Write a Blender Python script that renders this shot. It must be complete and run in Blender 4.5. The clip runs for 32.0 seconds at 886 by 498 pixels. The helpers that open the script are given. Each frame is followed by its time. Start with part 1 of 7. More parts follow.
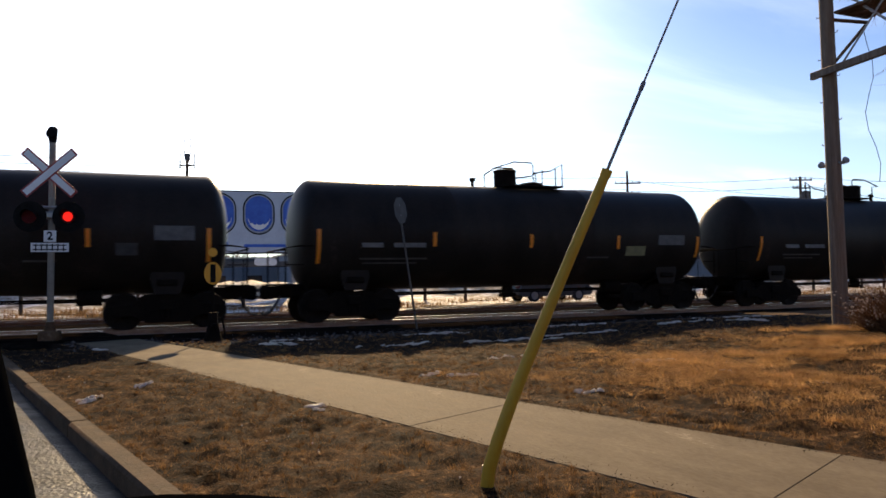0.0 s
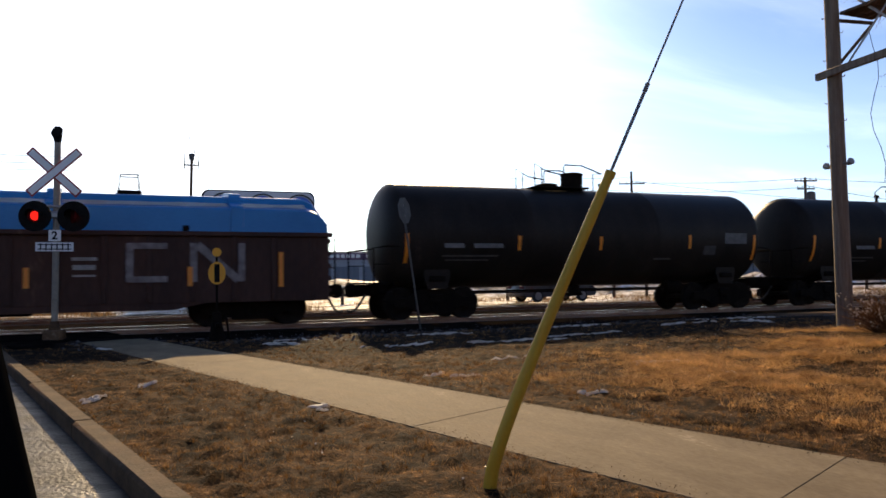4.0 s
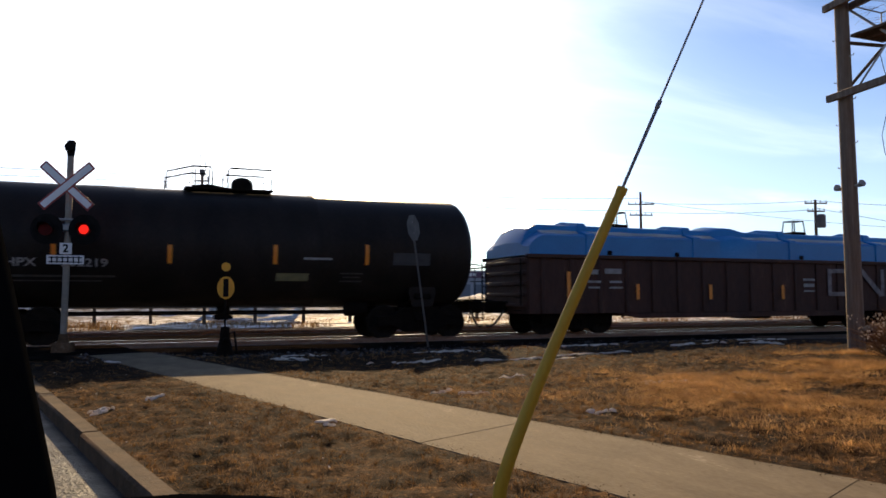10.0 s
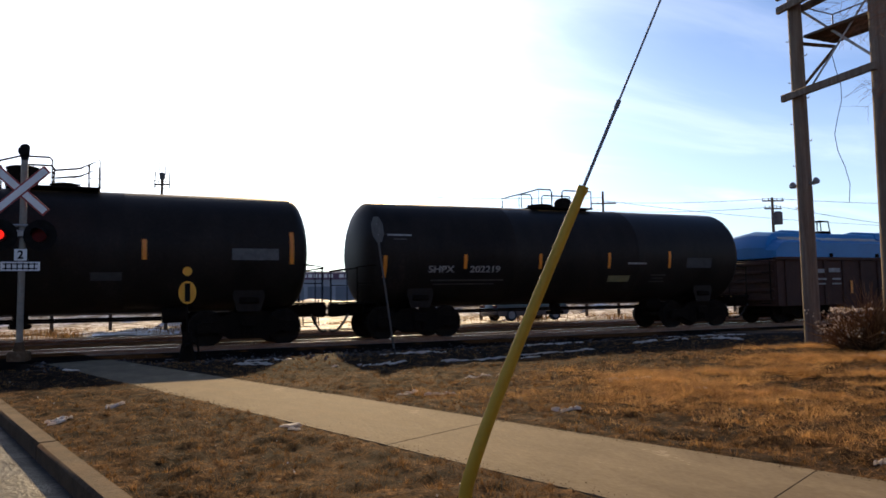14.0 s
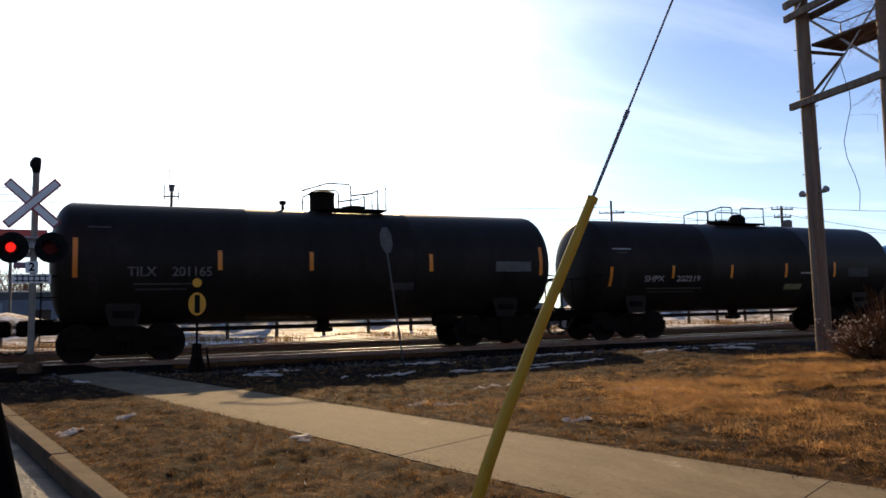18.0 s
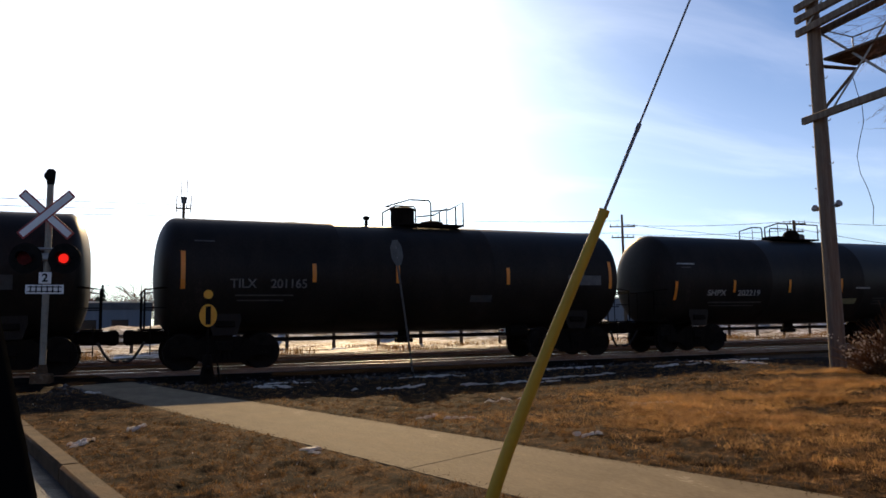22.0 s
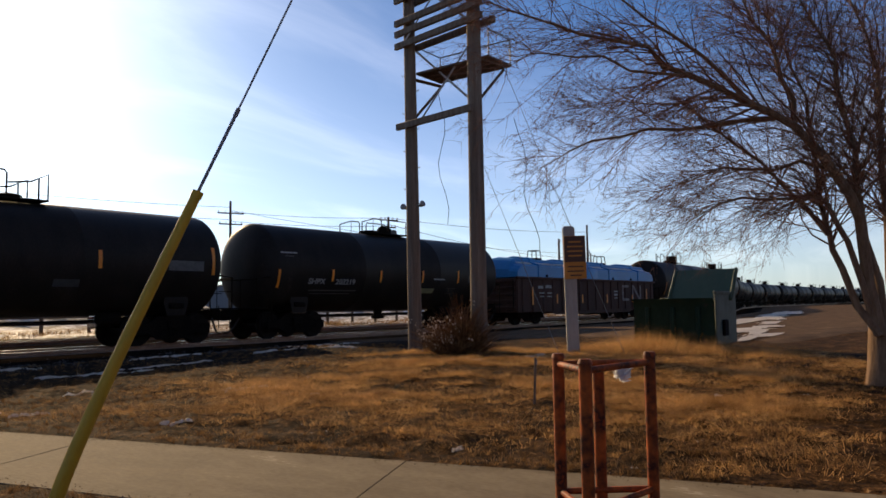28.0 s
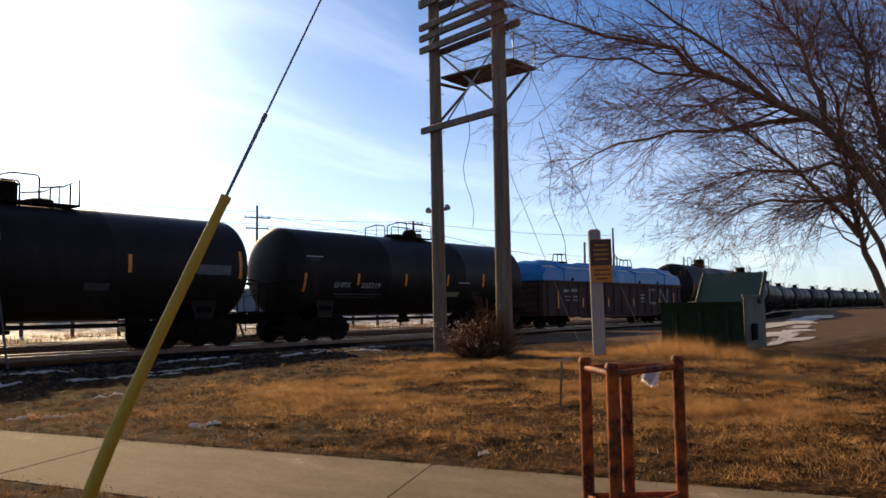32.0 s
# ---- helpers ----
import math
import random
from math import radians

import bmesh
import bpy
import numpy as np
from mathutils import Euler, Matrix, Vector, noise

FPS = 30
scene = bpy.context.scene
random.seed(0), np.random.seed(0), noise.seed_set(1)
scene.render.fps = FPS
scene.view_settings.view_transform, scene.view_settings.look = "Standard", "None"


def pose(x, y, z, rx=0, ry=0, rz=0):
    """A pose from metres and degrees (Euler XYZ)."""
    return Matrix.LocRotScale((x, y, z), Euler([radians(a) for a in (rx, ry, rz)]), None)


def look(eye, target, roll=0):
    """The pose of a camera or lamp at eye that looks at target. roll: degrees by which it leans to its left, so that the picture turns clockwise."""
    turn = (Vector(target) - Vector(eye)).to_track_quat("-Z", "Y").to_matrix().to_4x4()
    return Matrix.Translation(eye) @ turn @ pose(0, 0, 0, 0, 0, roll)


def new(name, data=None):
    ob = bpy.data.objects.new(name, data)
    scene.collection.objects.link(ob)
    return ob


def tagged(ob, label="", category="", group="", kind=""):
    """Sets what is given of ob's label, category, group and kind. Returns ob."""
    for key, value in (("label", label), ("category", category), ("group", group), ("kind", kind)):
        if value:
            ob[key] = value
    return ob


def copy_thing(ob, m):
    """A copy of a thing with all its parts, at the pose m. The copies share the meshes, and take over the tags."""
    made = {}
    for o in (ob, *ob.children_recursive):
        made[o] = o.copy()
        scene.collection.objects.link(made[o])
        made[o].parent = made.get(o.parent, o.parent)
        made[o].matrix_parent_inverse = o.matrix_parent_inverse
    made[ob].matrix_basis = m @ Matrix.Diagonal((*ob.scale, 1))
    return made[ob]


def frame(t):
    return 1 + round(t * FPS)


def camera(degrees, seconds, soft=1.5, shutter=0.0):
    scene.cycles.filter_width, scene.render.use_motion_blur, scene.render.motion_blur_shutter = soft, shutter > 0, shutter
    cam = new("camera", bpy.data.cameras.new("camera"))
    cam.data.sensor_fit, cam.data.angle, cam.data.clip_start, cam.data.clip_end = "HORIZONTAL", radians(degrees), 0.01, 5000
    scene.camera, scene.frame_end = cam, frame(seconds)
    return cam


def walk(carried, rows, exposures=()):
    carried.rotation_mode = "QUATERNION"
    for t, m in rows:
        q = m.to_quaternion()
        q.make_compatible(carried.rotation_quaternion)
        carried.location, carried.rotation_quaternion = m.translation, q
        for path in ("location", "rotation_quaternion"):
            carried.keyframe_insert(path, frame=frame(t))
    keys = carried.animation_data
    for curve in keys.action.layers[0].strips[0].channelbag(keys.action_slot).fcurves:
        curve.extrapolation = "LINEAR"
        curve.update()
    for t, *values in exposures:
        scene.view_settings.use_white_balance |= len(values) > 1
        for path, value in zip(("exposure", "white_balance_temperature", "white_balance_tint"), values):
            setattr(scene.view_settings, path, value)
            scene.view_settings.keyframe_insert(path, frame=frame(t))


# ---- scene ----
# camera: seconds, place, then yaw, pitch and roll in degrees
PATH = [
    (0, 0.003, 0.018, 1.118, -23.21, 2.33, -0.97),
    (0.5, 0.003, 0.020, 1.120, -23.30, 2.40, -0.77),
    (1, 0.001, 0.015, 1.122, -23.21, 2.41, -0.70),
    (1.5, 0.001, 0.014, 1.121, -23.03, 2.37, -0.63),
    (2, 0.006, 0.024, 1.121, -23.05, 2.25, -0.66),
    (2.5, 0.005, 0.021, 1.120, -23.05, 2.21, -0.63),
    (3, 0.003, 0.015, 1.124, -22.92, 2.18, -0.67),
    (3.5, 0.006, 0.018, 1.123, -22.86, 2.24, -0.87),
    (5.5, 0.002, 0.011, 1.123, -23.27, 2.53, -0.46),
    (6, 0.007, 0.021, 1.114, -23.49, 2.02, -0.43),
    (6.5, 0.010, 0.022, 1.117, -23.64, 2.21, 0.22),
    (7, 0.010, 0.029, 1.108, -23.38, 2.62, 0.51),
    (7.5, -0.003, 0.023, 1.104, -23.02, 3.06, 1.20),
    (8, -0.000, 0.023, 1.108, -23.25, 2.81, -0.68),
    (8.5, -0.003, 0.024, 1.105, -22.67, 3.38, -0.67),
    (9, -0.005, 0.026, 1.104, -22.56, 3.52, -0.52),
    (9.5, -0.006, 0.028, 1.105, -22.45, 3.66, -0.19),
    (10, -0.007, 0.024, 1.101, -22.32, 3.73, -0.11),
    (10.5, -0.003, 0.031, 1.096, -22.36, 3.67, 0.16),
    (11, -0.007, 0.024, 1.100, -22.40, 3.66, 0.24),
    (11.5, -0.007, 0.024, 1.100, -22.42, 3.65, 0.32),
    (12, 0.016, 0.030, 1.115, -23.75, 3.43, 0.04),
    (12.5, 0.016, 0.002, 1.097, -27.01, 4.05, -1.25),
    (13, 0.010, 0.013, 1.095, -25.92, 3.36, -0.74),
    (13.5, 0.011, 0.021, 1.099, -25.67, 3.46, -0.93),
    (14, 0.005, 0.025, 1.099, -24.95, 3.79, -1.03),
    (14.5, 0.005, 0.027, 1.095, -25.25, 3.95, -0.88),
    (16.5, -0.003, 0.020, 1.098, -24.96, 4.39, -0.39),
    (17, 0.002, 0.026, 1.097, -24.95, 4.50, -0.61),
    (17.5, -0.002, 0.023, 1.102, -24.84, 4.49, -0.84),
    (18, -0.008, 0.020, 1.101, -24.35, 4.57, -1.26),
    (18.5, -0.010, 0.020, 1.105, -24.08, 4.74, -1.32),
    (19, -0.011, 0.019, 1.103, -24.11, 4.89, -1.21),
    (19.5, -0.009, 0.020, 1.102, -24.13, 5.02, -1.28),
    (20, -0.011, 0.014, 1.101, -23.99, 5.11, -1.24),
    (20.5, -0.016, 0.010, 1.099, -24.00, 5.20, -1.24),
    (21, -0.009, 0.017, 1.101, -23.89, 5.32, -1.27),
    (21.5, -0.011, 0.020, 1.098, -23.81, 5.44, -1.20),
    (22, -0.013, 0.019, 1.097, -23.59, 5.56, -0.93),
    (22.5, -0.011, 0.022, 1.098, -23.65, 5.49, -0.74),
    (23, -0.015, 0.019, 1.100, -23.77, 5.48, -0.74),
    (23.5, -0.013, 0.019, 1.099, -23.89, 5.54, -0.64),
    (24, -0.013, 0.015, 1.099, -24.13, 5.49, -0.48),
    (24.5, -0.016, 0.011, 1.100, -24.34, 5.52, -0.16),
    (26.5, -0.033, -0.104, 1.091, -36.80, 6.77, -1.47),
    (27, -0.014, -0.074, 1.070, -46.63, 5.90, 0.63),
    (27.5, 0.017, -0.065, 1.071, -49.66, 4.70, 0.32),
    (28, 0.023, -0.066, 1.074, -52.46, 4.19, -0.84),
    (28.5, 0.017, -0.069, 1.073, -52.15, 4.53, -0.55),
    (29, 0.019, -0.069, 1.076, -51.83, 4.54, -0.98),
    (29.5, 0.019, -0.066, 1.074, -51.72, 4.42, -0.56),
    (30, 0.020, -0.066, 1.074, -51.46, 4.41, -0.81),
    (30.5, 0.018, -0.066, 1.074, -51.29, 4.42, -0.41),
    (31, 0.012, -0.065, 1.075, -50.96, 4.47, -0.40),
    (31.5, 0.020, -0.063, 1.073, -50.73, 4.50, -0.20),
    (32, 0.019, -0.064, 1.073, -50.59, 4.49, -0.81),
]
cam = camera(60.2, 32.0, soft=1.6, shutter=0.5)
walk(cam, [(t, pose(x, y, z, 0, 0, yaw) @ pose(0, 0, 0, 90 + pitch) @ pose(0, 0, 0, 0, 0, roll)) for t, x, y, z, yaw, pitch, roll in PATH],
     exposures=[(0.0, 0.5), (6.0, 0.56), (10.0, 0.42), (18.0, 0.42), (20.0, 0.28), (24.5, 0.1), (26.5, 0.12), (28.1, 0.14), (29.0, 0.32), (30.0, 0.39), (32.0, 0.39)])

# ---- light ----
SUN_AZ, SUN_EL = radians(19.0), radians(21.3)
SUN_DIR = Vector((math.sin(SUN_AZ) * math.cos(SUN_EL), math.cos(SUN_AZ) * math.cos(SUN_EL), math.sin(SUN_EL)))

# the brightest part of the thin veil of cloud hangs just beside the sun
VEIL_DIR = Vector((math.sin(radians(9)) * math.cos(radians(20)), math.cos(radians(9)) * math.cos(radians(20)), math.sin(radians(20))))


def make_world():
    w = bpy.data.worlds.new("sky")
    scene.world = w
    w.use_nodes = True
    nt = w.node_tree
    N, L = nt.nodes, nt.links
    bg = N["Background"]
    sky = N.new("ShaderNodeTexSky")
    sky.sky_type, sky.sun_disc = "NISHITA", False
    sky.sun_elevation, sky.sun_rotation = SUN_EL, SUN_AZ
    sky.air_density, sky.dust_density, sky.ozone_density = 1.0, 0.5, 1.6
    tone = N.new("ShaderNodeMix"); tone.data_type, tone.blend_type = "RGBA", "MULTIPLY"
    tone.inputs["Factor"].default_value = 1.0
    tone.inputs["B"].default_value = (0.61, 1.05, 1.7, 1)
    L.new(sky.outputs[0], tone.inputs["A"])
    tc = N.new("ShaderNodeTexCoord")
    # thin cloud: noise laid on a flat layer overhead
    sep = N.new("ShaderNodeSeparateXYZ")
    L.new(tc.outputs["Generated"], sep.inputs[0])
    zc = N.new("ShaderNodeMath"); zc.operation = "MAXIMUM"; zc.inputs[1].default_value = 0.04
    L.new(sep.outputs["Z"], zc.inputs[0])
    za = N.new("ShaderNodeMath"); za.operation = "ADD"; za.inputs[1].default_value = 0.12
    L.new(zc.outputs[0], za.inputs[0])
    flat = N.new("ShaderNodeVectorMath"); flat.operation = "DIVIDE"
    L.new(tc.outputs["Generated"], flat.inputs[0])
    comb = N.new("ShaderNodeCombineXYZ")
    for k in range(3):
        L.new(za.outputs[0], comb.inputs[k])
    L.new(comb.outputs[0], flat.inputs[1])
    mp = N.new("ShaderNodeMapping")
    mp.inputs["Rotation"].default_value = (0, 0, radians(-28))
    mp.inputs["Scale"].default_value = (0.8, 1.5, 0.0)
    L.new(flat.outputs[0], mp.inputs[0])
    no = N.new("ShaderNodeTexNoise")
    no.inputs["Scale"].default_value, no.inputs["Detail"].default_value, no.inputs["Roughness"].default_value = 1.1, 8.0, 0.56
    no.inputs["Distortion"].default_value = 0.5
    L.new(mp.outputs[0], no.inputs["Vector"])
    rp = N.new("ShaderNodeMapRange"); rp.interpolation_type = "SMOOTHSTEP"
    rp.inputs["From Min"].default_value, rp.inputs["From Max"].default_value = 0.44, 0.78
    L.new(no.outputs["Fac"], rp.inputs["Value"])
    # veil of high haze lit round the sun
    nrm = N.new("ShaderNodeVectorMath"); nrm.operation = "NORMALIZE"
    L.new(tc.outputs["Generated"], nrm.inputs[0])
    dot = N.new("ShaderNodeVectorMath"); dot.operation = "DOT_PRODUCT"
    dot.inputs[1].default_value = VEIL_DIR
    L.new(nrm.outputs[0], dot.inputs[0])
    po = N.new("ShaderNodeMath"); po.operation = "POWER"; po.inputs[1].default_value = 26.0
    wide = N.new("ShaderNodeMath"); wide.operation = "POWER"; wide.inputs[1].default_value = 6.5
    both = N.new("ShaderNodeMath"); both.operation = "MULTIPLY_ADD"; both.inputs[1].default_value = HAZE_WIDE
    mx = N.new("ShaderNodeMath"); mx.operation = "MAXIMUM"; mx.inputs[1].default_value = 0.0
    L.new(dot.outputs["Value"], mx.inputs[0]); L.new(mx.outputs[0], po.inputs[0]); L.new(mx.outputs[0], wide.inputs[0])
    hz = N.new("ShaderNodeMath"); hz.operation = "MULTIPLY_ADD"
    hz.inputs[1].default_value = HAZE_SUN
    L.new(po.outputs[0], hz.inputs[0])
    # pale band of low haze along the horizon
    low = N.new("ShaderNodeMapRange"); low.interpolation_type = "SMOOTHSTEP"
    low.inputs["From Min"].default_value, low.inputs["From Max"].default_value = 0.4, 0.0
    low.inputs["To Min"].default_value, low.inputs["To Max"].default_value = 0.0, HAZE_LOW
    L.new(sep.outputs["Z"], low.inputs["Value"]); both.inputs[2].default_value = 0.0; L.new(wide.outputs[0], both.inputs[0]); L.new(both.outputs[0], hz.inputs[2])
    cl = N.new("ShaderNodeMath"); cl.operation = "MULTIPLY_ADD"
    cl.inputs[1].default_value = HAZE_CLOUD
    L.new(rp.outputs[0], cl.inputs[0]); L.new(low.outputs[0], cl.inputs[2])
    add = N.new("ShaderNodeMix"); add.data_type, add.blend_type = "RGBA", "ADD"
    add.clamp_factor = False
    add.inputs["B"].default_value = (1.0, 0.9, 0.8, 1)
    L.new(cl.outputs[0], add.inputs["Factor"]); L.new(tone.outputs["Result"], add.inputs["A"])
    glow = N.new("ShaderNodeMix"); glow.data_type, glow.blend_type = "RGBA", "ADD"
    glow.clamp_factor = False
    glow.inputs["B"].default_value = (1.0, 0.85, 0.64, 1)
    L.new(hz.outputs[0], glow.inputs["Factor"]); L.new(add.outputs["Result"], glow.inputs["A"])
    L.new(glow.outputs["Result"], bg.inputs["Color"])
    bg.inputs["Strength"].default_value = SKY_STRENGTH


HAZE_LOW, HAZE_WIDE = 7.2, 5.6
HAZE_SUN, HAZE_CLOUD, SKY_STRENGTH = 28.0, 4.0, 0.05
make_world()
sun = new("sun", bpy.data.lights.new("sun", "SUN"))
sun.data.energy, sun.data.angle, sun.data.color = 5.0, radians(0.53), (1.0, 0.72, 0.4)
sun.matrix_world = look(SUN_DIR * 80, (0, 0, 0))


# ---- materials ----
def mat(name, a, b=None, scale=6.0, rough=0.7, metal=0.0, bump=0.0, bscale=None, c=None, cpos=0.6, stretch=(1, 1, 1), emit=None, spec=0.5, rvar=0.1, coat=0.0):
    """Two or three colours by noise at two scales, with a fine relief."""
    m = bpy.data.materials.new(name)
    m.use_nodes = True
    N, L = m.node_tree.nodes, m.node_tree.links
    p = N["Principled BSDF"]
    p.inputs["Metallic"].default_value = metal
    p.inputs["Specular IOR Level"].default_value = spec
    p.inputs["Coat Weight"].default_value = coat
    if emit:
        p.inputs["Emission Color"].default_value = (*emit[0], 1)
        p.inputs["Emission Strength"].default_value = emit[1]
    b = b or tuple(v * 0.75 for v in a)
    tc = N.new("ShaderNodeTexCoord")
    mp = N.new("ShaderNodeMapping")
    mp.inputs["Scale"].default_value = stretch
    L.new(tc.outputs["Object"], mp.inputs[0])
    n1 = N.new("ShaderNodeTexNoise")
    n1.inputs["Scale"].default_value, n1.inputs["Detail"].default_value, n1.inputs["Roughness"].default_value = scale, 6, 0.62
    L.new(mp.outputs[0], n1.inputs["Vector"])
    n2 = N.new("ShaderNodeTexNoise")
    n2.inputs["Scale"].default_value, n2.inputs["Detail"].default_value = (bscale or scale * 9), 4
    L.new(mp.outputs[0], n2.inputs["Vector"])
    ramp = N.new("ShaderNodeValToRGB")
    e = ramp.color_ramp.elements
    e[0].position, e[0].color = 0.34, (*a, 1)
    e[1].position, e[1].color = 0.66, (*b, 1)
    if c:
        k = e.new(cpos + 0.12)
        k.color = (*c, 1)
    mixf = N.new("ShaderNodeMath"); mixf.operation = "MULTIPLY_ADD"
    mixf.inputs[1].default_value = 0.4
    sub = N.new("ShaderNodeMath"); sub.operation = "MULTIPLY_ADD"; sub.inputs[1].default_value, sub.inputs[2].default_value = 1.0, -0.2
    L.new(n1.outputs["Fac"], sub.inputs[0])
    L.new(n2.outputs["Fac"], mixf.inputs[0]); L.new(sub.outputs[0], mixf.inputs[2])
    L.new(mixf.outputs[0], ramp.inputs[0])
    L.new(ramp.outputs[0], p.inputs["Base Color"])
    mr = N.new("ShaderNodeMapRange")
    mr.inputs["To Min"].default_value, mr.inputs["To Max"].default_value = max(0.02, rough - rvar), min(1, rough + rvar)
    L.new(n1.outputs["Fac"], mr.inputs["Value"]); L.new(mr.outputs[0], p.inputs["Roughness"])
    if bump:
        bp = N.new("ShaderNodeBump")
        bp.inputs["Strength"].default_value, bp.inputs["Distance"].default_value = bump, 0.02
        L.new(mixf.outputs[0], bp.inputs["Height"]); L.new(bp.outputs[0], p.inputs["Normal"])
    return m


def vary(m, amount=0.25):
    """Lets each piece or island differ a little in brightness."""
    N, L = m.node_tree.nodes, m.node_tree.links
    p = N["Principled BSDF"]
    src = p.inputs["Base Color"].links[0].from_socket
    g = N.new("ShaderNodeNewGeometry")
    mr = N.new("ShaderNodeMapRange")
    mr.inputs["To Min"].default_value, mr.inputs["To Max"].default_value = 1 - amount, 1 + amount
    L.new(g.outputs["Random Per Island"], mr.inputs["Value"])
    hsv = N.new("ShaderNodeHueSaturation")
    L.new(mr.outputs[0], hsv.inputs["Value"]); L.new(src, hsv.inputs["Color"]); L.new(hsv.outputs[0], p.inputs["Base Color"])
    return m


def thin(m, share=0.5):
    """Lets part of the light through, as dry leaf does."""
    N, L = m.node_tree.nodes, m.node_tree.links
    p, out = N["Principled BSDF"], N["Material Output"]
    t = N.new("ShaderNodeBsdfTranslucent")
    L.new(p.inputs["Base Color"].links[0].from_socket, t.inputs["Color"])
    mx = N.new("ShaderNodeMixShader")
    mx.inputs[0].default_value = share
    L.new(p.outputs[0], mx.inputs[1]); L.new(t.outputs[0], mx.inputs[2]); L.new(mx.outputs[0], out.inputs["Surface"])
    return m


def turf_mat():
    """Bare soil, thatch and straw mixed in patches, clumps and crumbs."""
    m = mat("turf", (0.00804, 0.0038, 0.00161), (0.0987, 0.0482, 0.0161), 15.0, 0.95, bump=1.0, bscale=60, c=(0.23, 0.132, 0.054), cpos=0.56, spec=0.03)
    N, L = m.node_tree.nodes, m.node_tree.links
    p = N["Principled BSDF"]
    src = p.inputs["Base Color"].links[0].from_socket
    tc = N.new("ShaderNodeTexCoord")
    n = N.new("ShaderNodeTexNoise")
    n.inputs["Scale"].default_value, n.inputs["Detail"].default_value, n.inputs["Distortion"].default_value = 2.6, 5, 0.8
    L.new(tc.outputs["Object"], n.inputs["Vector"])
    r = N.new("ShaderNodeMapRange")
    r.inputs["From Min"].default_value, r.inputs["From Max"].default_value = 0.36, 0.64
    r.inputs["To Min"].default_value, r.inputs["To Max"].default_value = 0.3, 1.6
    L.new(n.outputs["Fac"], r.inputs["Value"])
    h = N.new("ShaderNodeHueSaturation")
    L.new(r.outputs[0], h.inputs["Value"]); L.new(src, h.inputs["Color"])
    # towards the railway turf gives way to cinders, their colour darkened for the train's shade
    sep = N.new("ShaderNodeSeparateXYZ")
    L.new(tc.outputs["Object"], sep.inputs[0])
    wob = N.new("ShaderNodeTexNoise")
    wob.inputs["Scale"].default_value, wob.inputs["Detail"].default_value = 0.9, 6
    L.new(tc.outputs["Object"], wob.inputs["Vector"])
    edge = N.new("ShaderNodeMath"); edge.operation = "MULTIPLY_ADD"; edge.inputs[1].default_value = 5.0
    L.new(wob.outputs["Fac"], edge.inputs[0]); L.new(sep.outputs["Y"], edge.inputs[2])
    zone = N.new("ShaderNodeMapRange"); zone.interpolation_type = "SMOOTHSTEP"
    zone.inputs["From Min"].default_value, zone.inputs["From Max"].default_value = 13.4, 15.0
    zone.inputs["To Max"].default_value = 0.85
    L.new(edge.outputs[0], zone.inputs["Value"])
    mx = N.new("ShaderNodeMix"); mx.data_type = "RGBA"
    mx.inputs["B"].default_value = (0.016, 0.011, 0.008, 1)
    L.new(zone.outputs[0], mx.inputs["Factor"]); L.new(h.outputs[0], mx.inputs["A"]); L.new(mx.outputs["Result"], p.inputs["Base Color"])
    return m


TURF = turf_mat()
BLADE = thin(vary(mat("dry_blade", (0.1, 0.05, 0.018), (0.4, 0.225, 0.085), 6.5, 0.85, bscale=16, spec=0.06), 0.6), 0.3)
TALL = thin(vary(mat("tall_straw", (0.33, 0.175, 0.062), (0.76, 0.455, 0.18), 2.2, 0.85, bscale=9, spec=0.08), 0.45))
CRUMB = vary(mat("soil_crumb", (0.0219, 0.0117, 0.00585), (0.117, 0.0694, 0.0329), 9, 0.95, bump=0.5, spec=0.05), 0.6)
GRAVEL = vary(mat("ballast_stone", (0.056, 0.0476, 0.042), (0.112, 0.0952, 0.084), 7, 0.95, bump=0.5, spec=0.2), 0.4)
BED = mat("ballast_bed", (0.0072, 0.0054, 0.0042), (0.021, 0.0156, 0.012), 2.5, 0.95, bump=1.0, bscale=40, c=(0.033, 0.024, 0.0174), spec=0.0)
DIRT = mat("dirt", (0.0645, 0.0387, 0.0215), (0.146, 0.0903, 0.0516), 1.6, 0.95, bump=0.9, bscale=14, c=(0.189, 0.129, 0.0817), spec=0.03)
SNOWY = mat("snowy_rubble", (0.1, 0.06, 0.034), (0.92, 0.88, 0.82), 1.9, 0.75, bump=1.0, bscale=9, c=(0.4, 0.33, 0.25), cpos=0.37, spec=0.3, stretch=(0.5, 1.0, 1))
SNOW = thin(mat("old_snow", (0.86, 0.8, 0.7), (0.68, 0.6, 0.5), 1.2, 0.6, bump=0.6, bscale=14, spec=0.4), 0.4)
CONCRETE = vary(mat("pavement_concrete", (0.13, 0.097, 0.058), (0.215, 0.166, 0.102), 2.6, 0.9, bump=0.5, bscale=38, c=(0.3, 0.25, 0.17), spec=0.08, stretch=(1, 0.45, 1)), 0.05)
KERB = vary(mat("kerb_concrete", (0.0614, 0.0386, 0.0211), (0.117, 0.076, 0.0433), 4.2, 0.9, bump=0.6, bscale=45, spec=0.12), 0.12)
ASPHALT = mat("wet_asphalt", (0.008, 0.008, 0.008), (0.022, 0.02, 0.018), 2.4, 0.55, bump=1.8, bscale=36, c=(0.05, 0.042, 0.034), spec=0.22, rvar=0.42)
RAILM = mat("rail_steel", (0.2, 0.12, 0.08), (0.3, 0.2, 0.14), 4, 0.45, 0.6, bump=0.2)
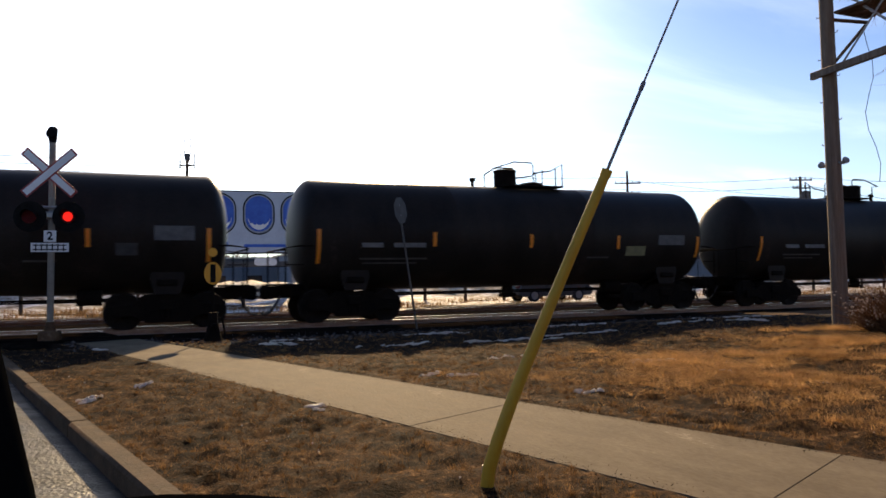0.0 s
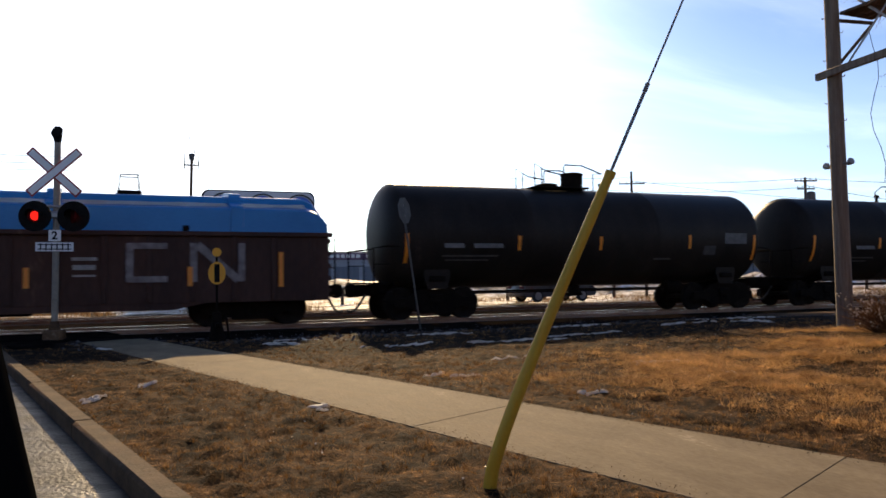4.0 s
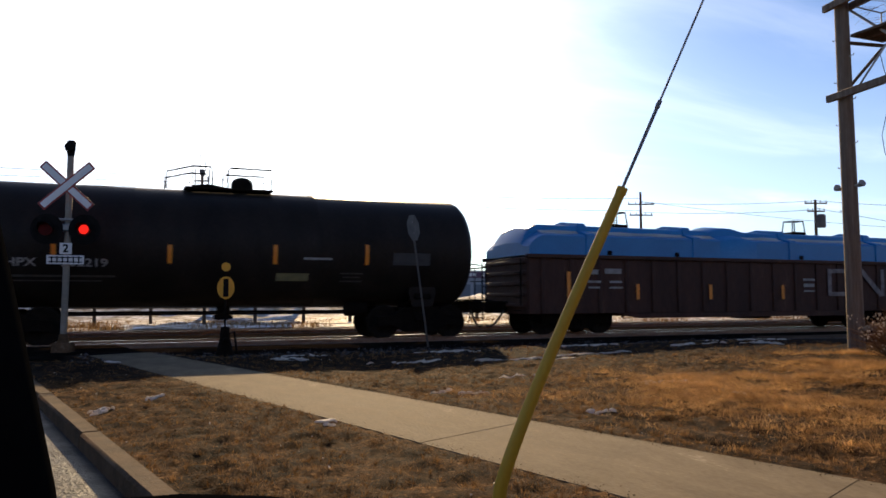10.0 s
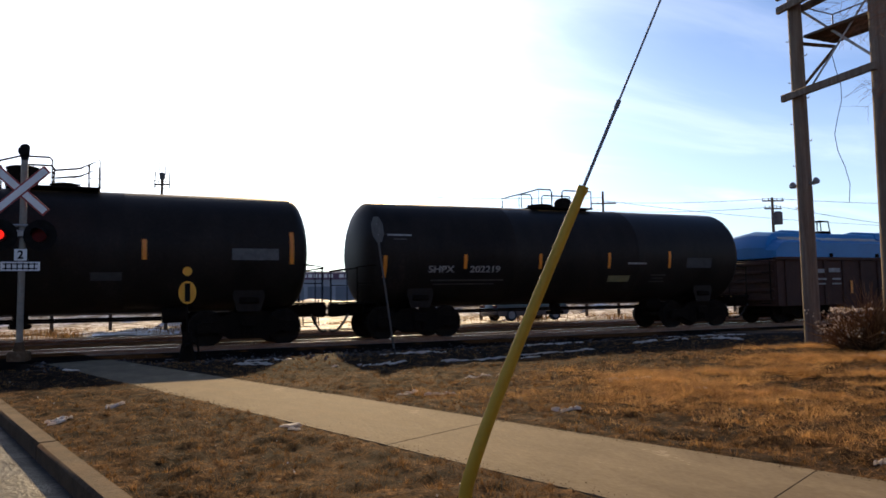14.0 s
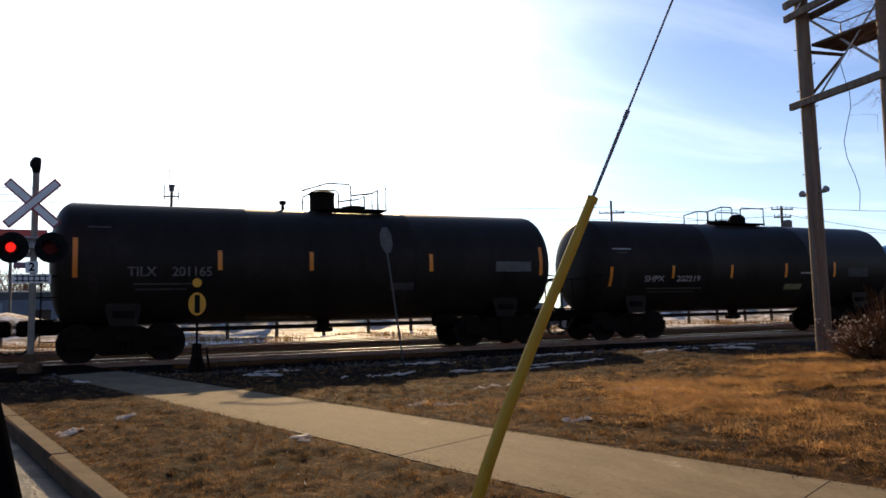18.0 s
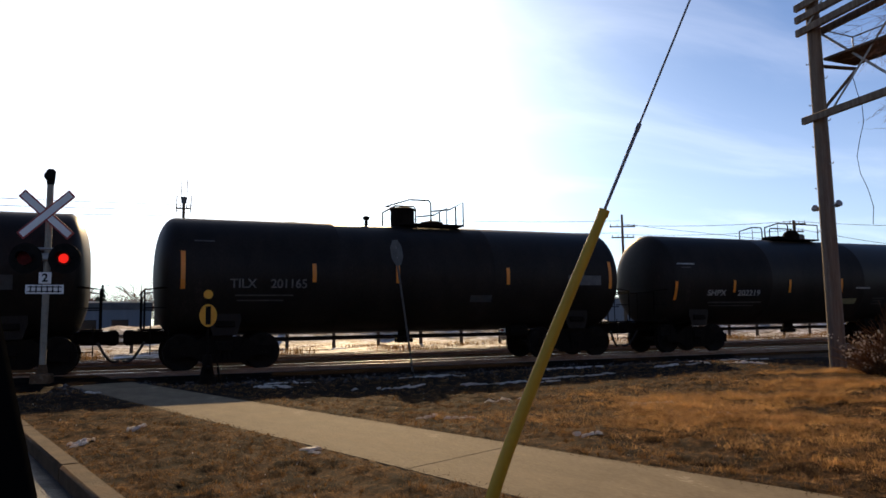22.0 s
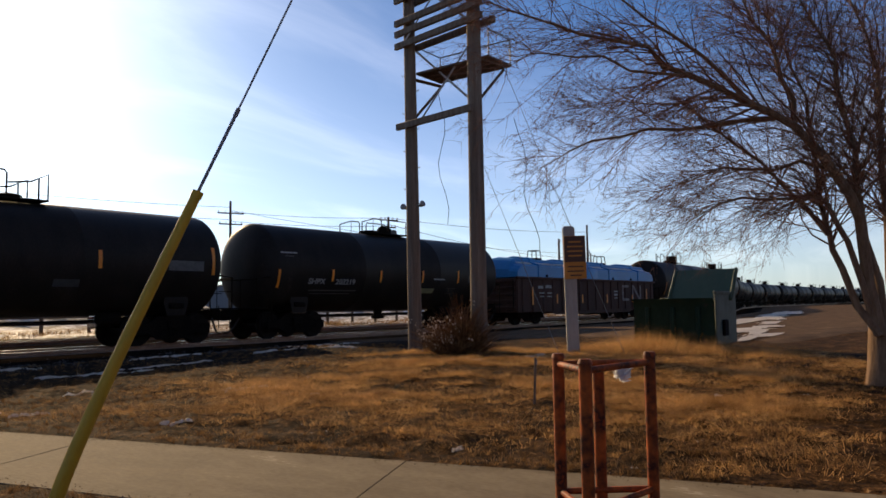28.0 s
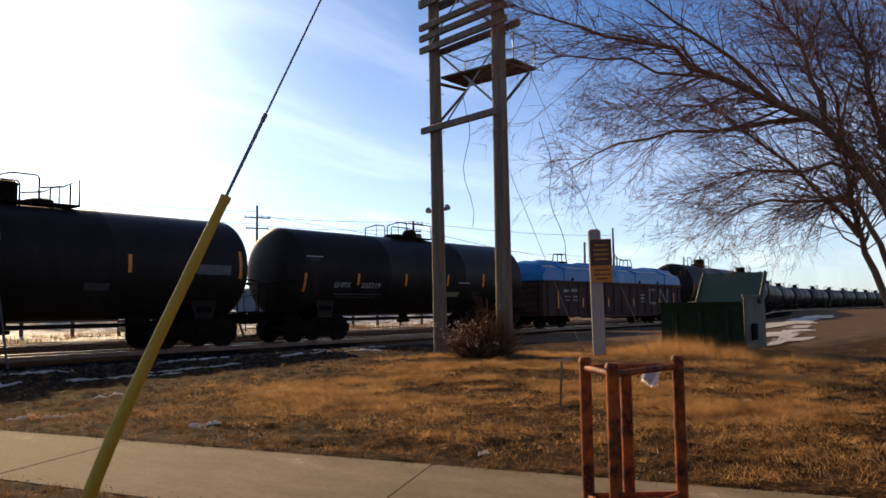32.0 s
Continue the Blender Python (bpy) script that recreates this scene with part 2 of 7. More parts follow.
RAILTOP = mat("polished_rail", (0.6, 0.58, 0.55), (0.5, 0.48, 0.45), 4, 0.16, 1.0)
TIE = vary(mat("sleeper_wood", (0.0343, 0.0245, 0.0196), (0.0637, 0.049, 0.0392), 3, 0.95, bump=0.6, stretch=(8, 1, 1), spec=0.0), 0.3)
TANKP = mat("black_tank_paint", (0.013, 0.01, 0.008), (0.028, 0.021, 0.016), 0.7, 0.48, bump=0.04, bscale=30, c=(0.042, 0.03, 0.024), spec=0.1, stretch=(1, 1, 0.4))
UNDER = mat("grimy_steel", (0.007, 0.0051, 0.0038), (0.0145, 0.0104, 0.0074), 3, 0.9, 0.0, bump=0.3, spec=0.05)
WHEELM = mat("wheel_steel", (0.0096, 0.0072, 0.0054), (0.021, 0.0156, 0.012), 5, 0.75, 0.1, bump=0.2, spec=0.08)
GONDOLA = mat("brown_gondola_paint", (0.04, 0.018, 0.012), (0.075, 0.034, 0.022), 0.8, 0.75, bump=0.15, bscale=14, c=(0.11, 0.058, 0.038), spec=0.3, stretch=(1, 1, 0.3))
COVER = mat("blue_cover_paint", (0.02, 0.17, 0.39), (0.03, 0.21, 0.46), 0.7, 0.36, bump=0.03, bscale=16, c=(0.05, 0.25, 0.52), spec=0.3)
STRIPE = mat("amber_reflector", (0.85, 0.27, 0.02), (0.72, 0.22, 0.02), 3, 0.4)
STENCIL = mat("white_stencil", (0.36, 0.34, 0.31), (0.22, 0.2, 0.18), 4, 0.7)
WORN = mat("worn_grey_stencil", (0.17, 0.15, 0.13), (0.1, 0.09, 0.075), 4, 0.8)
FADED = mat("faded_white_paint", (0.085, 0.072, 0.06), (0.05, 0.042, 0.036), 6, 0.8)
EMBLEM = mat("chalky_white_emblem", (0.26, 0.22, 0.2), (0.13, 0.1, 0.09), 5, 0.8)
PLACARD = mat("grey_placard", (0.13, 0.125, 0.115), (0.08, 0.076, 0.07), 5, 0.7)
DARKPANEL = mat("dull_dark_panel", (0.06, 0.055, 0.05), (0.04, 0.037, 0.034), 5, 0.75)
DECAL = mat("dull_yellow_panel", (0.26, 0.23, 0.1), (0.18, 0.16, 0.08), 5, 0.7)
GUARD = mat("yellow_plastic", (0.53, 0.33, 0.026), (0.46, 0.28, 0.024), 2.5, 0.5, bump=0.05, bscale=30, c=(0.36, 0.225, 0.03), spec=0.3)
WIRE = mat("galvanised_wire", (0.22, 0.21, 0.2), (0.18, 0.17, 0.16), 2, 0.75, 0.0, spec=0.15)
WOODP = mat("weathered_pole_wood", (0.13, 0.095, 0.07), (0.23, 0.18, 0.135), 2.2, 0.9, bump=0.7, bscale=22, stretch=(6, 6, 0.35), c=(0.29, 0.235, 0.18), spec=0.15)
DARKWOOD = mat("old_timber", (0.07, 0.05, 0.035), (0.14, 0.1, 0.07), 2.5, 0.9, bump=0.5, stretch=(6, 6, 0.6), spec=0.15)
GALV = mat("galvanised_steel", (0.36, 0.34, 0.31), (0.28, 0.26, 0.24), 5, 0.55, 0.5, bump=0.1)
POSTP = mat("silver_post_paint", (0.3, 0.26, 0.2), (0.2, 0.17, 0.13), 3, 0.6, 0.1, bump=0.08)
WHITE = mat("white_sign_face", (0.78, 0.77, 0.74), (0.7, 0.68, 0.65), 4, 0.45)
REDTRIM = mat("red_sign_border", (0.32, 0.03, 0.025), (0.24, 0.025, 0.02), 6, 0.45)
BLACK = mat("matt_black", (0.008, 0.0075, 0.007), (0.015, 0.014, 0.013), 6, 0.85, spec=0.05)
REDLENS = mat("dark_red_lens", (0.09, 0.006, 0.006), (0.06, 0.004, 0.004), 8, 0.5, spec=0.08)
REDGLOW = mat("lit_red_lens", (0.6, 0.02, 0.01), (0.5, 0.015, 0.01), 8, 0.4, emit=((1.0, 0.02, 0.012), 0.8), spec=0.1)
YELLOW = mat("yellow_target_face", (0.85, 0.4, 0.02), (0.74, 0.33, 0.02), 6, 0.5)
SIGNBACK = mat("dull_aluminium", (0.11, 0.1, 0.085), (0.08, 0.07, 0.06), 5, 0.7, 0.2)
RUSTRED = mat("rusty_orange_pipe", (0.46, 0.095, 0.014), (0.24, 0.042, 0.009), 8, 0.65, bump=0.35, bscale=34, c=(0.03, 0.011, 0.007), cpos=0.52, spec=0.2)
PLASTIC = thin(mat("clear_film", (0.9, 0.9, 0.9), (0.82, 0.82, 0.82), 14, 0.3), 0.6)
DUMPG = mat("green_bin_paint", (0.008, 0.025, 0.013), (0.014, 0.035, 0.019), 2, 0.65, bump=0.2, bscale=14, c=(0.03, 0.034, 0.022), spec=0.2)
DUMPL = mat("green_lid_plastic", (0.04, 0.07, 0.034), (0.06, 0.09, 0.048), 2, 0.6)
DUMPE = mat("pale_green_bin_end", (0.11, 0.135, 0.1), (0.075, 0.09, 0.065), 2.5, 0.7, c=(0.1, 0.09, 0.06))
BARK = mat("grey_brown_bark", (0.14, 0.085, 0.05), (0.25, 0.16, 0.1), 5, 0.95, bump=0.8, bscale=30, stretch=(3, 3, 0.6), spec=0.1)
TWIG = vary(mat("twig_bark", (0.17, 0.085, 0.055), (0.26, 0.14, 0.09), 3, 0.9, spec=0.15), 0.3)
BUSH = thin(vary(mat("dry_bush_stem", (0.16, 0.085, 0.042), (0.31, 0.18, 0.09), 3, 0.9, spec=0.1), 0.5), 0.35)
FLUFF = mat("seed_fluff", (0.66, 0.52, 0.36), (0.5, 0.38, 0.24), 9, 0.95)
SIGNBROWN = mat("dark_brown_notice", (0.07, 0.035, 0.025), (0.09, 0.045, 0.03), 8, 0.6)
SIGNORANGE = mat("orange_notice", (0.6, 0.25, 0.04), (0.5, 0.2, 0.035), 8, 0.6)
PALEPOST = mat("pale_painted_post", (0.403, 0.377, 0.338), (0.325, 0.299, 0.267), 4, 0.8, bump=0.2, stretch=(4, 4, 0.6))
WALLGREY = mat("blue_grey_cladding", (0.12, 0.138, 0.168), (0.15, 0.168, 0.198), 0.5, 0.7, bump=0.1, stretch=(4, 4, 0.3))
WALLPALE = mat("pale_cladding", (0.3, 0.318, 0.348), (0.252, 0.27, 0.3), 0.4, 0.7)
FASCIA = mat("dark_purple_fascia", (0.1, 0.05, 0.09), (0.13, 0.07, 0.11), 2, 0.6)
ROOFD = mat("dark_roof", (0.06, 0.06, 0.065), (0.1, 0.1, 0.1), 1, 0.9)
BOARDG = mat("grey_board_face", (0.5, 0.53, 0.58), (0.42, 0.45, 0.5), 0.8, 0.6)
BOARDB = mat("blue_board_print", (0.02, 0.07, 0.36), (0.035, 0.12, 0.48), 0.6, 0.5)
GLASS = mat("dark_car_glass", (0.015, 0.017, 0.02), (0.02, 0.02, 0.022), 3, 0.08)
CARP = mat("dark_car_paint", (0.03, 0.032, 0.036), (0.04, 0.042, 0.046), 3, 0.3, coat=0.6)
RUBBER = mat("tyre_rubber", (0.02, 0.02, 0.02), (0.03, 0.03, 0.03), 8, 0.85)
TRIMB = mat("black_car_trim", (0.004, 0.004, 0.004), (0.006, 0.006, 0.006), 9, 0.9, spec=0.0)
MIRRORP = mat("gloss_black_mirror_shell", (0.004, 0.004, 0.004), (0.006, 0.006, 0.006), 6, 0.5, spec=0.0)


# ---- mesh tools ----
class Geo:
    """Collects corners and faces of one part."""

    def __init__(self):
        self.v, self.f = [], []

    def add(self, v, f):
        n = len(self.v)
        self.v += [tuple(p) for p in v]
        self.f += [tuple(i + n for i in q) for q in f]
        return self

    def box(self, c, s, m=None, b=0.0):
        """A box with chamfered edges of width b."""
        hx, hy, hz = s[0] / 2, s[1] / 2, s[2] / 2
        b = min(b, 0.45 * min(s))
        v, f = [], []
        if b <= 0:
            v = [(x, y, z) for x in (-hx, hx) for y in (-hy, hy) for z in (-hz, hz)]
            f = [(0, 1, 3, 2), (4, 6, 7, 5), (0, 4, 5, 1), (2, 3, 7, 6), (0, 2, 6, 4), (1, 5, 7, 3)]
        else:
            idx = {}
            for i in (-1, 1):
                for j in (-1, 1):
                    for k in (-1, 1):
                        for ax in range(3):
                            p = [i * (hx - b), j * (hy - b), k * (hz - b)]
                            p[ax] = (i * hx, j * hy, k * hz)[ax]
                            idx[i, j, k, ax] = len(v)
                            v.append(tuple(p))
            for ax in range(3):
                o = [a for a in range(3) if a != ax]
                for sgn in (-1, 1):
                    q = []
                    for a, c2 in ((-1, -1), (1, -1), (1, 1), (-1, 1)):
                        key = [0, 0, 0]
                        key[ax], key[o[0]], key[o[1]] = sgn, a, c2
                        q.append(idx[(*key, ax)])
                    f.append(tuple(q))
                for a in (-1, 1):
                    for c2 in (-1, 1):
                        k1, k2 = [0, 0, 0], [0, 0, 0]
                        k1[o[0]], k1[o[1]], k1[ax] = a, c2, -1
                        k2[o[0]], k2[o[1]], k2[ax] = a, c2, 1
                        f.append((idx[(*k1, o[0])], idx[(*k2, o[0])], idx[(*k2, o[1])], idx[(*k1, o[1])]))
            for i in (-1, 1):
                for j in (-1, 1):
                    for k in (-1, 1):
                        f.append(tuple(idx[i, j, k, ax] for ax in range(3)))
        mm = Matrix.Translation(c) @ (m or Matrix())
        return self.add([mm @ Vector(p) for p in v], f)

    def tube(self, path, r, n=8, caps=True):
        """A round bar along a path; r a number or one a point."""
        path = [Vector(p) for p in path]
        rs = list(r) if isinstance(r, (list, tuple)) else [r] * len(path)
        v, f = [], []
        up = None
        for i, p in enumerate(path):
            d = (path[min(i + 1, len(path) - 1)] - path[max(i - 1, 0)]).normalized()
            if up is None:
                up = d.orthogonal().normalized()
            side = d.cross(up)
            if side.length < 1e-5:
                side = d.orthogonal()
            side.normalize()
            up = side.cross(d).normalized()
            for k in range(n):
                a = 2 * math.pi * k / n
                v.append(p + (up * math.cos(a) + side * math.sin(a)) * rs[i])
        for i in range(len(path) - 1):
            for k in range(n):
                a, b2 = i * n + k, i * n + (k + 1) % n
                f.append((a, a + n, b2 + n, b2))
        if caps:
            f.append(tuple(range(n)))
            f.append(tuple(reversed(range((len(path) - 1) * n, len(path) * n))))
        return self.add(v, f)

    def lathe(self, prof, n=24, m=None):
        """Turned about the x axis: prof of (x, r)."""
        v, f, rings = [], [], []
        for x, r in prof:
            if r < 1e-6:
                rings.append([len(v)])
                v.append((x, 0, 0))
            else:
                rings.append(list(range(len(v), len(v) + n)))
                v += [(x, r * math.cos(2 * math.pi * k / n), r * math.sin(2 * math.pi * k / n)) for k in range(n)]
        for a, b2 in zip(rings, rings[1:]):
            for k in range(n):
                k2 = (k + 1) % n
                if len(a) == 1 and len(b2) > 1:
                    f.append((a[0], b2[k], b2[k2]))
                elif len(b2) == 1 and len(a) > 1:
                    f.append((a[k2], a[k], b2[0]))
                elif len(a) > 1:
                    f.append((a[k2], a[k], b2[k], b2[k2]))
        mm = m or Matrix()
        return self.add([mm @ Vector(p) for p in v], f)

    def prism(self, pts, depth, m=None):
        """An outline in x, z pushed along y by depth."""
        n = len(pts)
        v = [(x, 0, z) for x, z in pts] + [(x, depth, z) for x, z in pts]
        f = [tuple(range(n)), tuple(reversed(range(n, 2 * n)))] + [(i, i + n, (i + 1) % n + n, (i + 1) % n) for i in range(n)]
        mm = m or Matrix()
        return self.add([mm @ Vector(p) for p in v], f)

    def mesh(self, name, material, smooth=38):
        me = bpy.data.meshes.new(name)
        me.from_pydata(self.v, [], self.f)
        bm = bmesh.new()
        bm.from_mesh(me)
        bmesh.ops.recalc_face_normals(bm, faces=bm.faces)
        bm.to_mesh(me)
        bm.free()
        if smooth:
            me.polygons.foreach_set("use_smooth", [True] * len(me.polygons))
            me.set_sharp_from_angle(angle=radians(smooth))
        me.materials.append(material)
        return me


def part(name, geo, material, parent, label="", m=None, smooth=38):
    me = geo.mesh(name, material, smooth) if isinstance(geo, Geo) else geo
    ob = new(name, me)
    ob.parent = parent
    if m:
        ob.matrix_basis = m
    return tagged(ob, label)


def thing(name, label, category, m=None, group="", kind=""):
    ob = new(name)
    ob.empty_display_size = 0.2
    if m:
        ob.matrix_basis = m
    return tagged(ob, label, category, group, kind)


def solid(name, geo, material, label, category, group="", kind="", m=None, smooth=38):
    ob = new(name, geo.mesh(name, material, smooth) if isinstance(geo, Geo) else geo)
    if m:
        ob.matrix_basis = m
    return tagged(ob, label, category, group, kind)


def text_mesh(words, size, material, depth=0.004, bold=0.0):
    cu = bpy.data.curves.new("lettering", "FONT")
    cu.body, cu.size, cu.align_x, cu.align_y, cu.extrude, cu.offset = words, size, "CENTER", "CENTER", depth, bold
    ob = bpy.data.objects.new("lettering", cu)
    scene.collection.objects.link(ob)
    bpy.context.view_layer.update()
    me = bpy.data.meshes.new_from_object(ob.evaluated_get(bpy.context.evaluated_depsgraph_get()))
    bpy.data.objects.remove(ob)
    me.materials.clear()
    me.materials.append(material)
    return me


def up_pose(x, y, z, rz=0.0):
    """A plate that stands upright and faces -y (turned by rz)."""
    return pose(x, y, z, 90, 0, rz)

# ---- the ground ----
TRACK_Y, SECOND_Y = 21.6, 28.7
# lengths of the track and the turn in each: straight, bend to the left, straight, bend back, straight
RUNS = [(47.0, 0.0), (40.0, radians(15)), (22.0, 0.0), (50.0, radians(-13)), (400.0, 0.0)]


def track(s, off=0.0):
    """The track's middle at s metres, from a straight along x. Returns x, y and heading."""
    x, y, h = min(s, 0.0), TRACK_Y, 0.0
    left = max(s, 0.0)
    for length, turn in RUNS:
        d = min(left, length)
        if turn:
            r = length / turn
            h2 = h + d / r
            x, y, h = x + r * (math.sin(h2) - math.sin(h)), y - r * (math.cos(h2) - math.cos(h)), h2
        else:
            x, y = x + d * math.cos(h), y + d * math.sin(h)
        left -= d
        if left <= 0:
            break
    return x - off * math.sin(h), y + off * math.cos(h), h


def kerb_x(y):
    return 1.11 - 0.2 * y


def walk_lo(y):
    return 3.4645 - 0.251 * y


def walk_hi(y):
    return 5.02 - 0.267 * y


def smooth_step(a, b, x):
    t = min(1, max(0, (x - a) / (b - a)))
    return t * t * (3 - 2 * t)


def road_z(y):
    return -0.085 + 0.075 * smooth_step(11, 19, y) - 0.09 * smooth_step(32, 40, y)


def ground_z(x, y):
    if x < kerb_x(y) - 0.02 and x > kerb_x(y) - 9.5 and -60 < y < 120:
        return road_z(y) - 0.12
    n = noise.noise(Vector((x * 0.35, y * 0.35, 0))) * 0.04 + noise.noise(Vector((x * 1.7, y * 1.7, 3))) * 0.022
    if -3 < x < 16 and 0 < y < 17:
        n += noise.noise(Vector((x * 3.6, y * 3.6, 7))) * 0.026 + noise.noise(Vector((x * 7.0, y * 7.0, 11))) * 0.034 + noise.noise(Vector((x * 15, y * 15, 13))) * 0.022
    near = 1 - smooth_step(14, 18.5, y)
    z = n * (1 if y > -30 else 0) - 0.17 * (1 - near)
    if walk_lo(y) + 0.07 < x < walk_hi(y) - 0.07 and y < 17.5:
        z = -0.05
    elif walk_lo(y) - 0.03 < x < walk_hi(y) + 0.03 and y < 17.5:
        z = -0.002
    elif walk_lo(y) - 0.3 < x < walk_hi(y) + 0.3 and y < 17.5:
        z = z * 0.35 + 0.014
    elif x < kerb_x(y) + 0.3 and y < 18:
        z = z * 0.3 - 0.012
    # verge swells a little beyond the pavement
    z += 0.07 * smooth_step(7, 12, x) * near * (1 - smooth_step(18, 26, x)) * smooth_step(1, 5, y)
    return z


def axis_steps(lo, a, b, hi, fine, coarse):
    inner = list(np.arange(a, b + 1e-6, fine))
    left, right, d = [], [], fine
    v = a
    while v > lo:
        d = min(d * coarse, 400)
        v -= d
        left.append(max(v, lo))
    d, v = fine, inner[-1]
    while v < hi:
        d = min(d * coarse, 400)
        v += d
        right.append(min(v, hi))
    return left[::-1] + inner + right


def make_ground():
    xs, ys = axis_steps(-2500, -2.6, 12, 2500, 0.062, 1.1), axis_steps(-2500, 1.2, 14, 2600, 0.062, 1.1)
    v = [(x, y, ground_z(x, y)) for y in ys for x in xs]
    n = len(xs)
    f = [(j * n + i, j * n + i + 1, (j + 1) * n + i + 1, (j + 1) * n + i) for j in range(len(ys) - 1) for i in range(n - 1)]
    me = bpy.data.meshes.new("ground")
    me.from_pydata(v, [], f)
    me.polygons.foreach_set("use_smooth", [True] * len(f))
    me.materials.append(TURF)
    tagged(new("ground", me), "brown winter turf and bare soil with dead grass", "ground", kind="structure")


make_ground()


def strip(name, material, label, category, s0, s1, ds, prof, kind="structure", smooth=30):
    """A band with a cross-section (offset, z) laid along the track."""
    n = len(prof)
    v, f = [], []
    k = 0
    s = s0
    while s <= s1 + 1e-6:
        for o, z in prof:
            x, y, h = track(s, o)
            v.append((x, y, z))
        if k:
            for i in range(n - 1):
                a = (k - 1) * n + i
                f.append((a, a + 1, a + 1 + n, a + n))
        k += 1
        s += ds
    g = Geo()
    g.v, g.f = v, f
    return solid(name, g, material, label, category, kind=kind, smooth=smooth)


# road beside the kerb, and over the crossing
def make_road():
    g = Geo()
    ys = [-60, -30, -10] + list(np.arange(-4, 44, 0.8)) + [60, 90, 119]
    cols = [0.0, -0.35, -1.2, -2.5, -4.5, -7, -9.3]
    for y in ys:
        for c in cols:
            g.v.append((kerb_x(y) + c, y, road_z(y) - 0.035 * math.exp(c / 0.5) + (0.03 if c == -4.5 else 0)))
    n = len(cols)
    g.f = [(j * n + i, j * n + i + 1, (j + 1) * n + i + 1, (j + 1) * n + i) for j in range(len(ys) - 1) for i in range(n - 1)]
    solid("road", g, ASPHALT, "wet dark asphalt road with meltwater along the gutter", "road", kind="structure")


make_road()
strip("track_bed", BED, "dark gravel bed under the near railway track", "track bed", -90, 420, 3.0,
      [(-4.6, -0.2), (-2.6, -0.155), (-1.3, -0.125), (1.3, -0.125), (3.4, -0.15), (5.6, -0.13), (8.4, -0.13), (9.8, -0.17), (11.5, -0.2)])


def rail_line(name, off, label):
    head = [(-0.075, -0.13), (-0.07, -0.115), (-0.012, -0.1), (-0.012, -0.042), (-0.036, -0.032), (-0.036, -0.006), (-0.03, 0.0),
            (0.03, 0.0), (0.036, -0.006), (0.036, -0.032), (0.012, -0.042), (0.012, -0.1), (0.07, -0.115), (0.075, -0.13)]
    r = strip(name, RAILM, label, "rail", -90, 420, 3.0, [(off + a, z) for a, z in head], smooth=30)
    part("running_surface", strip_mesh(off, 0.0305, 0.003), RAILTOP, r, "worn bright top of the rail")


def strip_mesh(off, half, z):
    g = Geo()
    k = 0
    s = -90
    while s <= 420:
        for o in (-half, half):
            x, y, h = track(s, off + o)
            g.v.append((x, y, z))
        if k:
            a = 2 * (k - 1)
            g.f.append((a, a + 1, a + 3, a + 2))
        k += 1
        s += 3.0
    return g


for base in (0.0, SECOND_Y - TRACK_Y):
    for o in (-0.7535, 0.7535):
        rail_line("rail", base + o, "rusty steel rail with a polished top")

# snow field and yard beyond the tracks
def patch_mesh(cx, cy, rx, ry, seed, z0=0.0, dome=0.03, n=36, rot=0.0, rough=0.35):
    """A thin sheet of old snow with a ragged edge, following the ground."""
    g = Geo()
    rings = (0.0, 0.35, 0.65, 0.85, 1.0)
    ca, sa = math.cos(rot), math.sin(rot)
    g.v.append((cx, cy, ground_z(cx, cy) + z0 + dome))
    for q in rings[1:]:
        for k in range(n):
            a = 2 * math.pi * k / n
            r = 1 + rough * noise.noise(Vector((math.cos(a) * 1.7, math.sin(a) * 1.7, seed))) * 1.6 + rough * 0.6 * noise.noise(Vector((math.cos(a) * 5, math.sin(a) * 5, seed + 9)))
            x0, y0 = rx * q * r * math.cos(a), ry * q * r * math.sin(a)
            x, y = cx + ca * x0 - sa * y0, cy + sa * x0 + ca * y0
            lift = dome * (1 - q * q) * (0.7 + 0.6 * noise.noise(Vector((x * 3, y * 3, seed))))
            g.v.append((x, y, ground_z(x, y) + z0 + lift - (0.03 if q == 1.0 else 0)))
    for k in range(n):
        g.f.append((0, 1 + k, 1 + (k + 1) % n))
    for i in range(len(rings) - 2):
        for k in range(n):
            a, b2 = 1 + i * n + k, 1 + i * n + (k + 1) % n
            g.f.append((a, a + n, b2 + n, b2))
    return g


def snow_field():
    rnd = random.Random(5)
    g = Geo()
    xs, ys = list(np.arange(-80, 190, 1.2)), list(np.arange(33.6, 62, 0.9))
    n = len(xs)
    for y in ys:
        for x in xs:
            yy = y + (track(x)[1] - TRACK_Y if x > 0 else 0)
            h = noise.noise(Vector((x * 0.12, y * 0.3, 4))) * 0.16 + noise.noise(Vector((x * 0.6, y * 1.1, 6))) * 0.26
            road = kerb_x(y) - 9.5 < x < kerb_x(y) + 0.6
            bank = math.exp(-((y - 47) / 3.0) ** 2) * (1.25 + 0.7 * noise.noise(Vector((x * 0.35, 2, 9))) + 0.35 * noise.noise(Vector((x * 1.6, y * 1.6, 9))))
            h += bank * (0 if road else 1)
            h -= 0.25 * (y < 34.6) + 0.3 * road
            g.v.append((x, yy, -0.13 + h))
    g.f = [(j * n + i, j * n + i + 1, (j + 1) * n + i + 1, (j + 1) * n + i) for j in range(len(ys) - 1) for i in range(n - 1)]
    solid("snow_field", g, SNOWY, "patchy old snow over the yard beyond the tracks", "snow", kind="stuff")


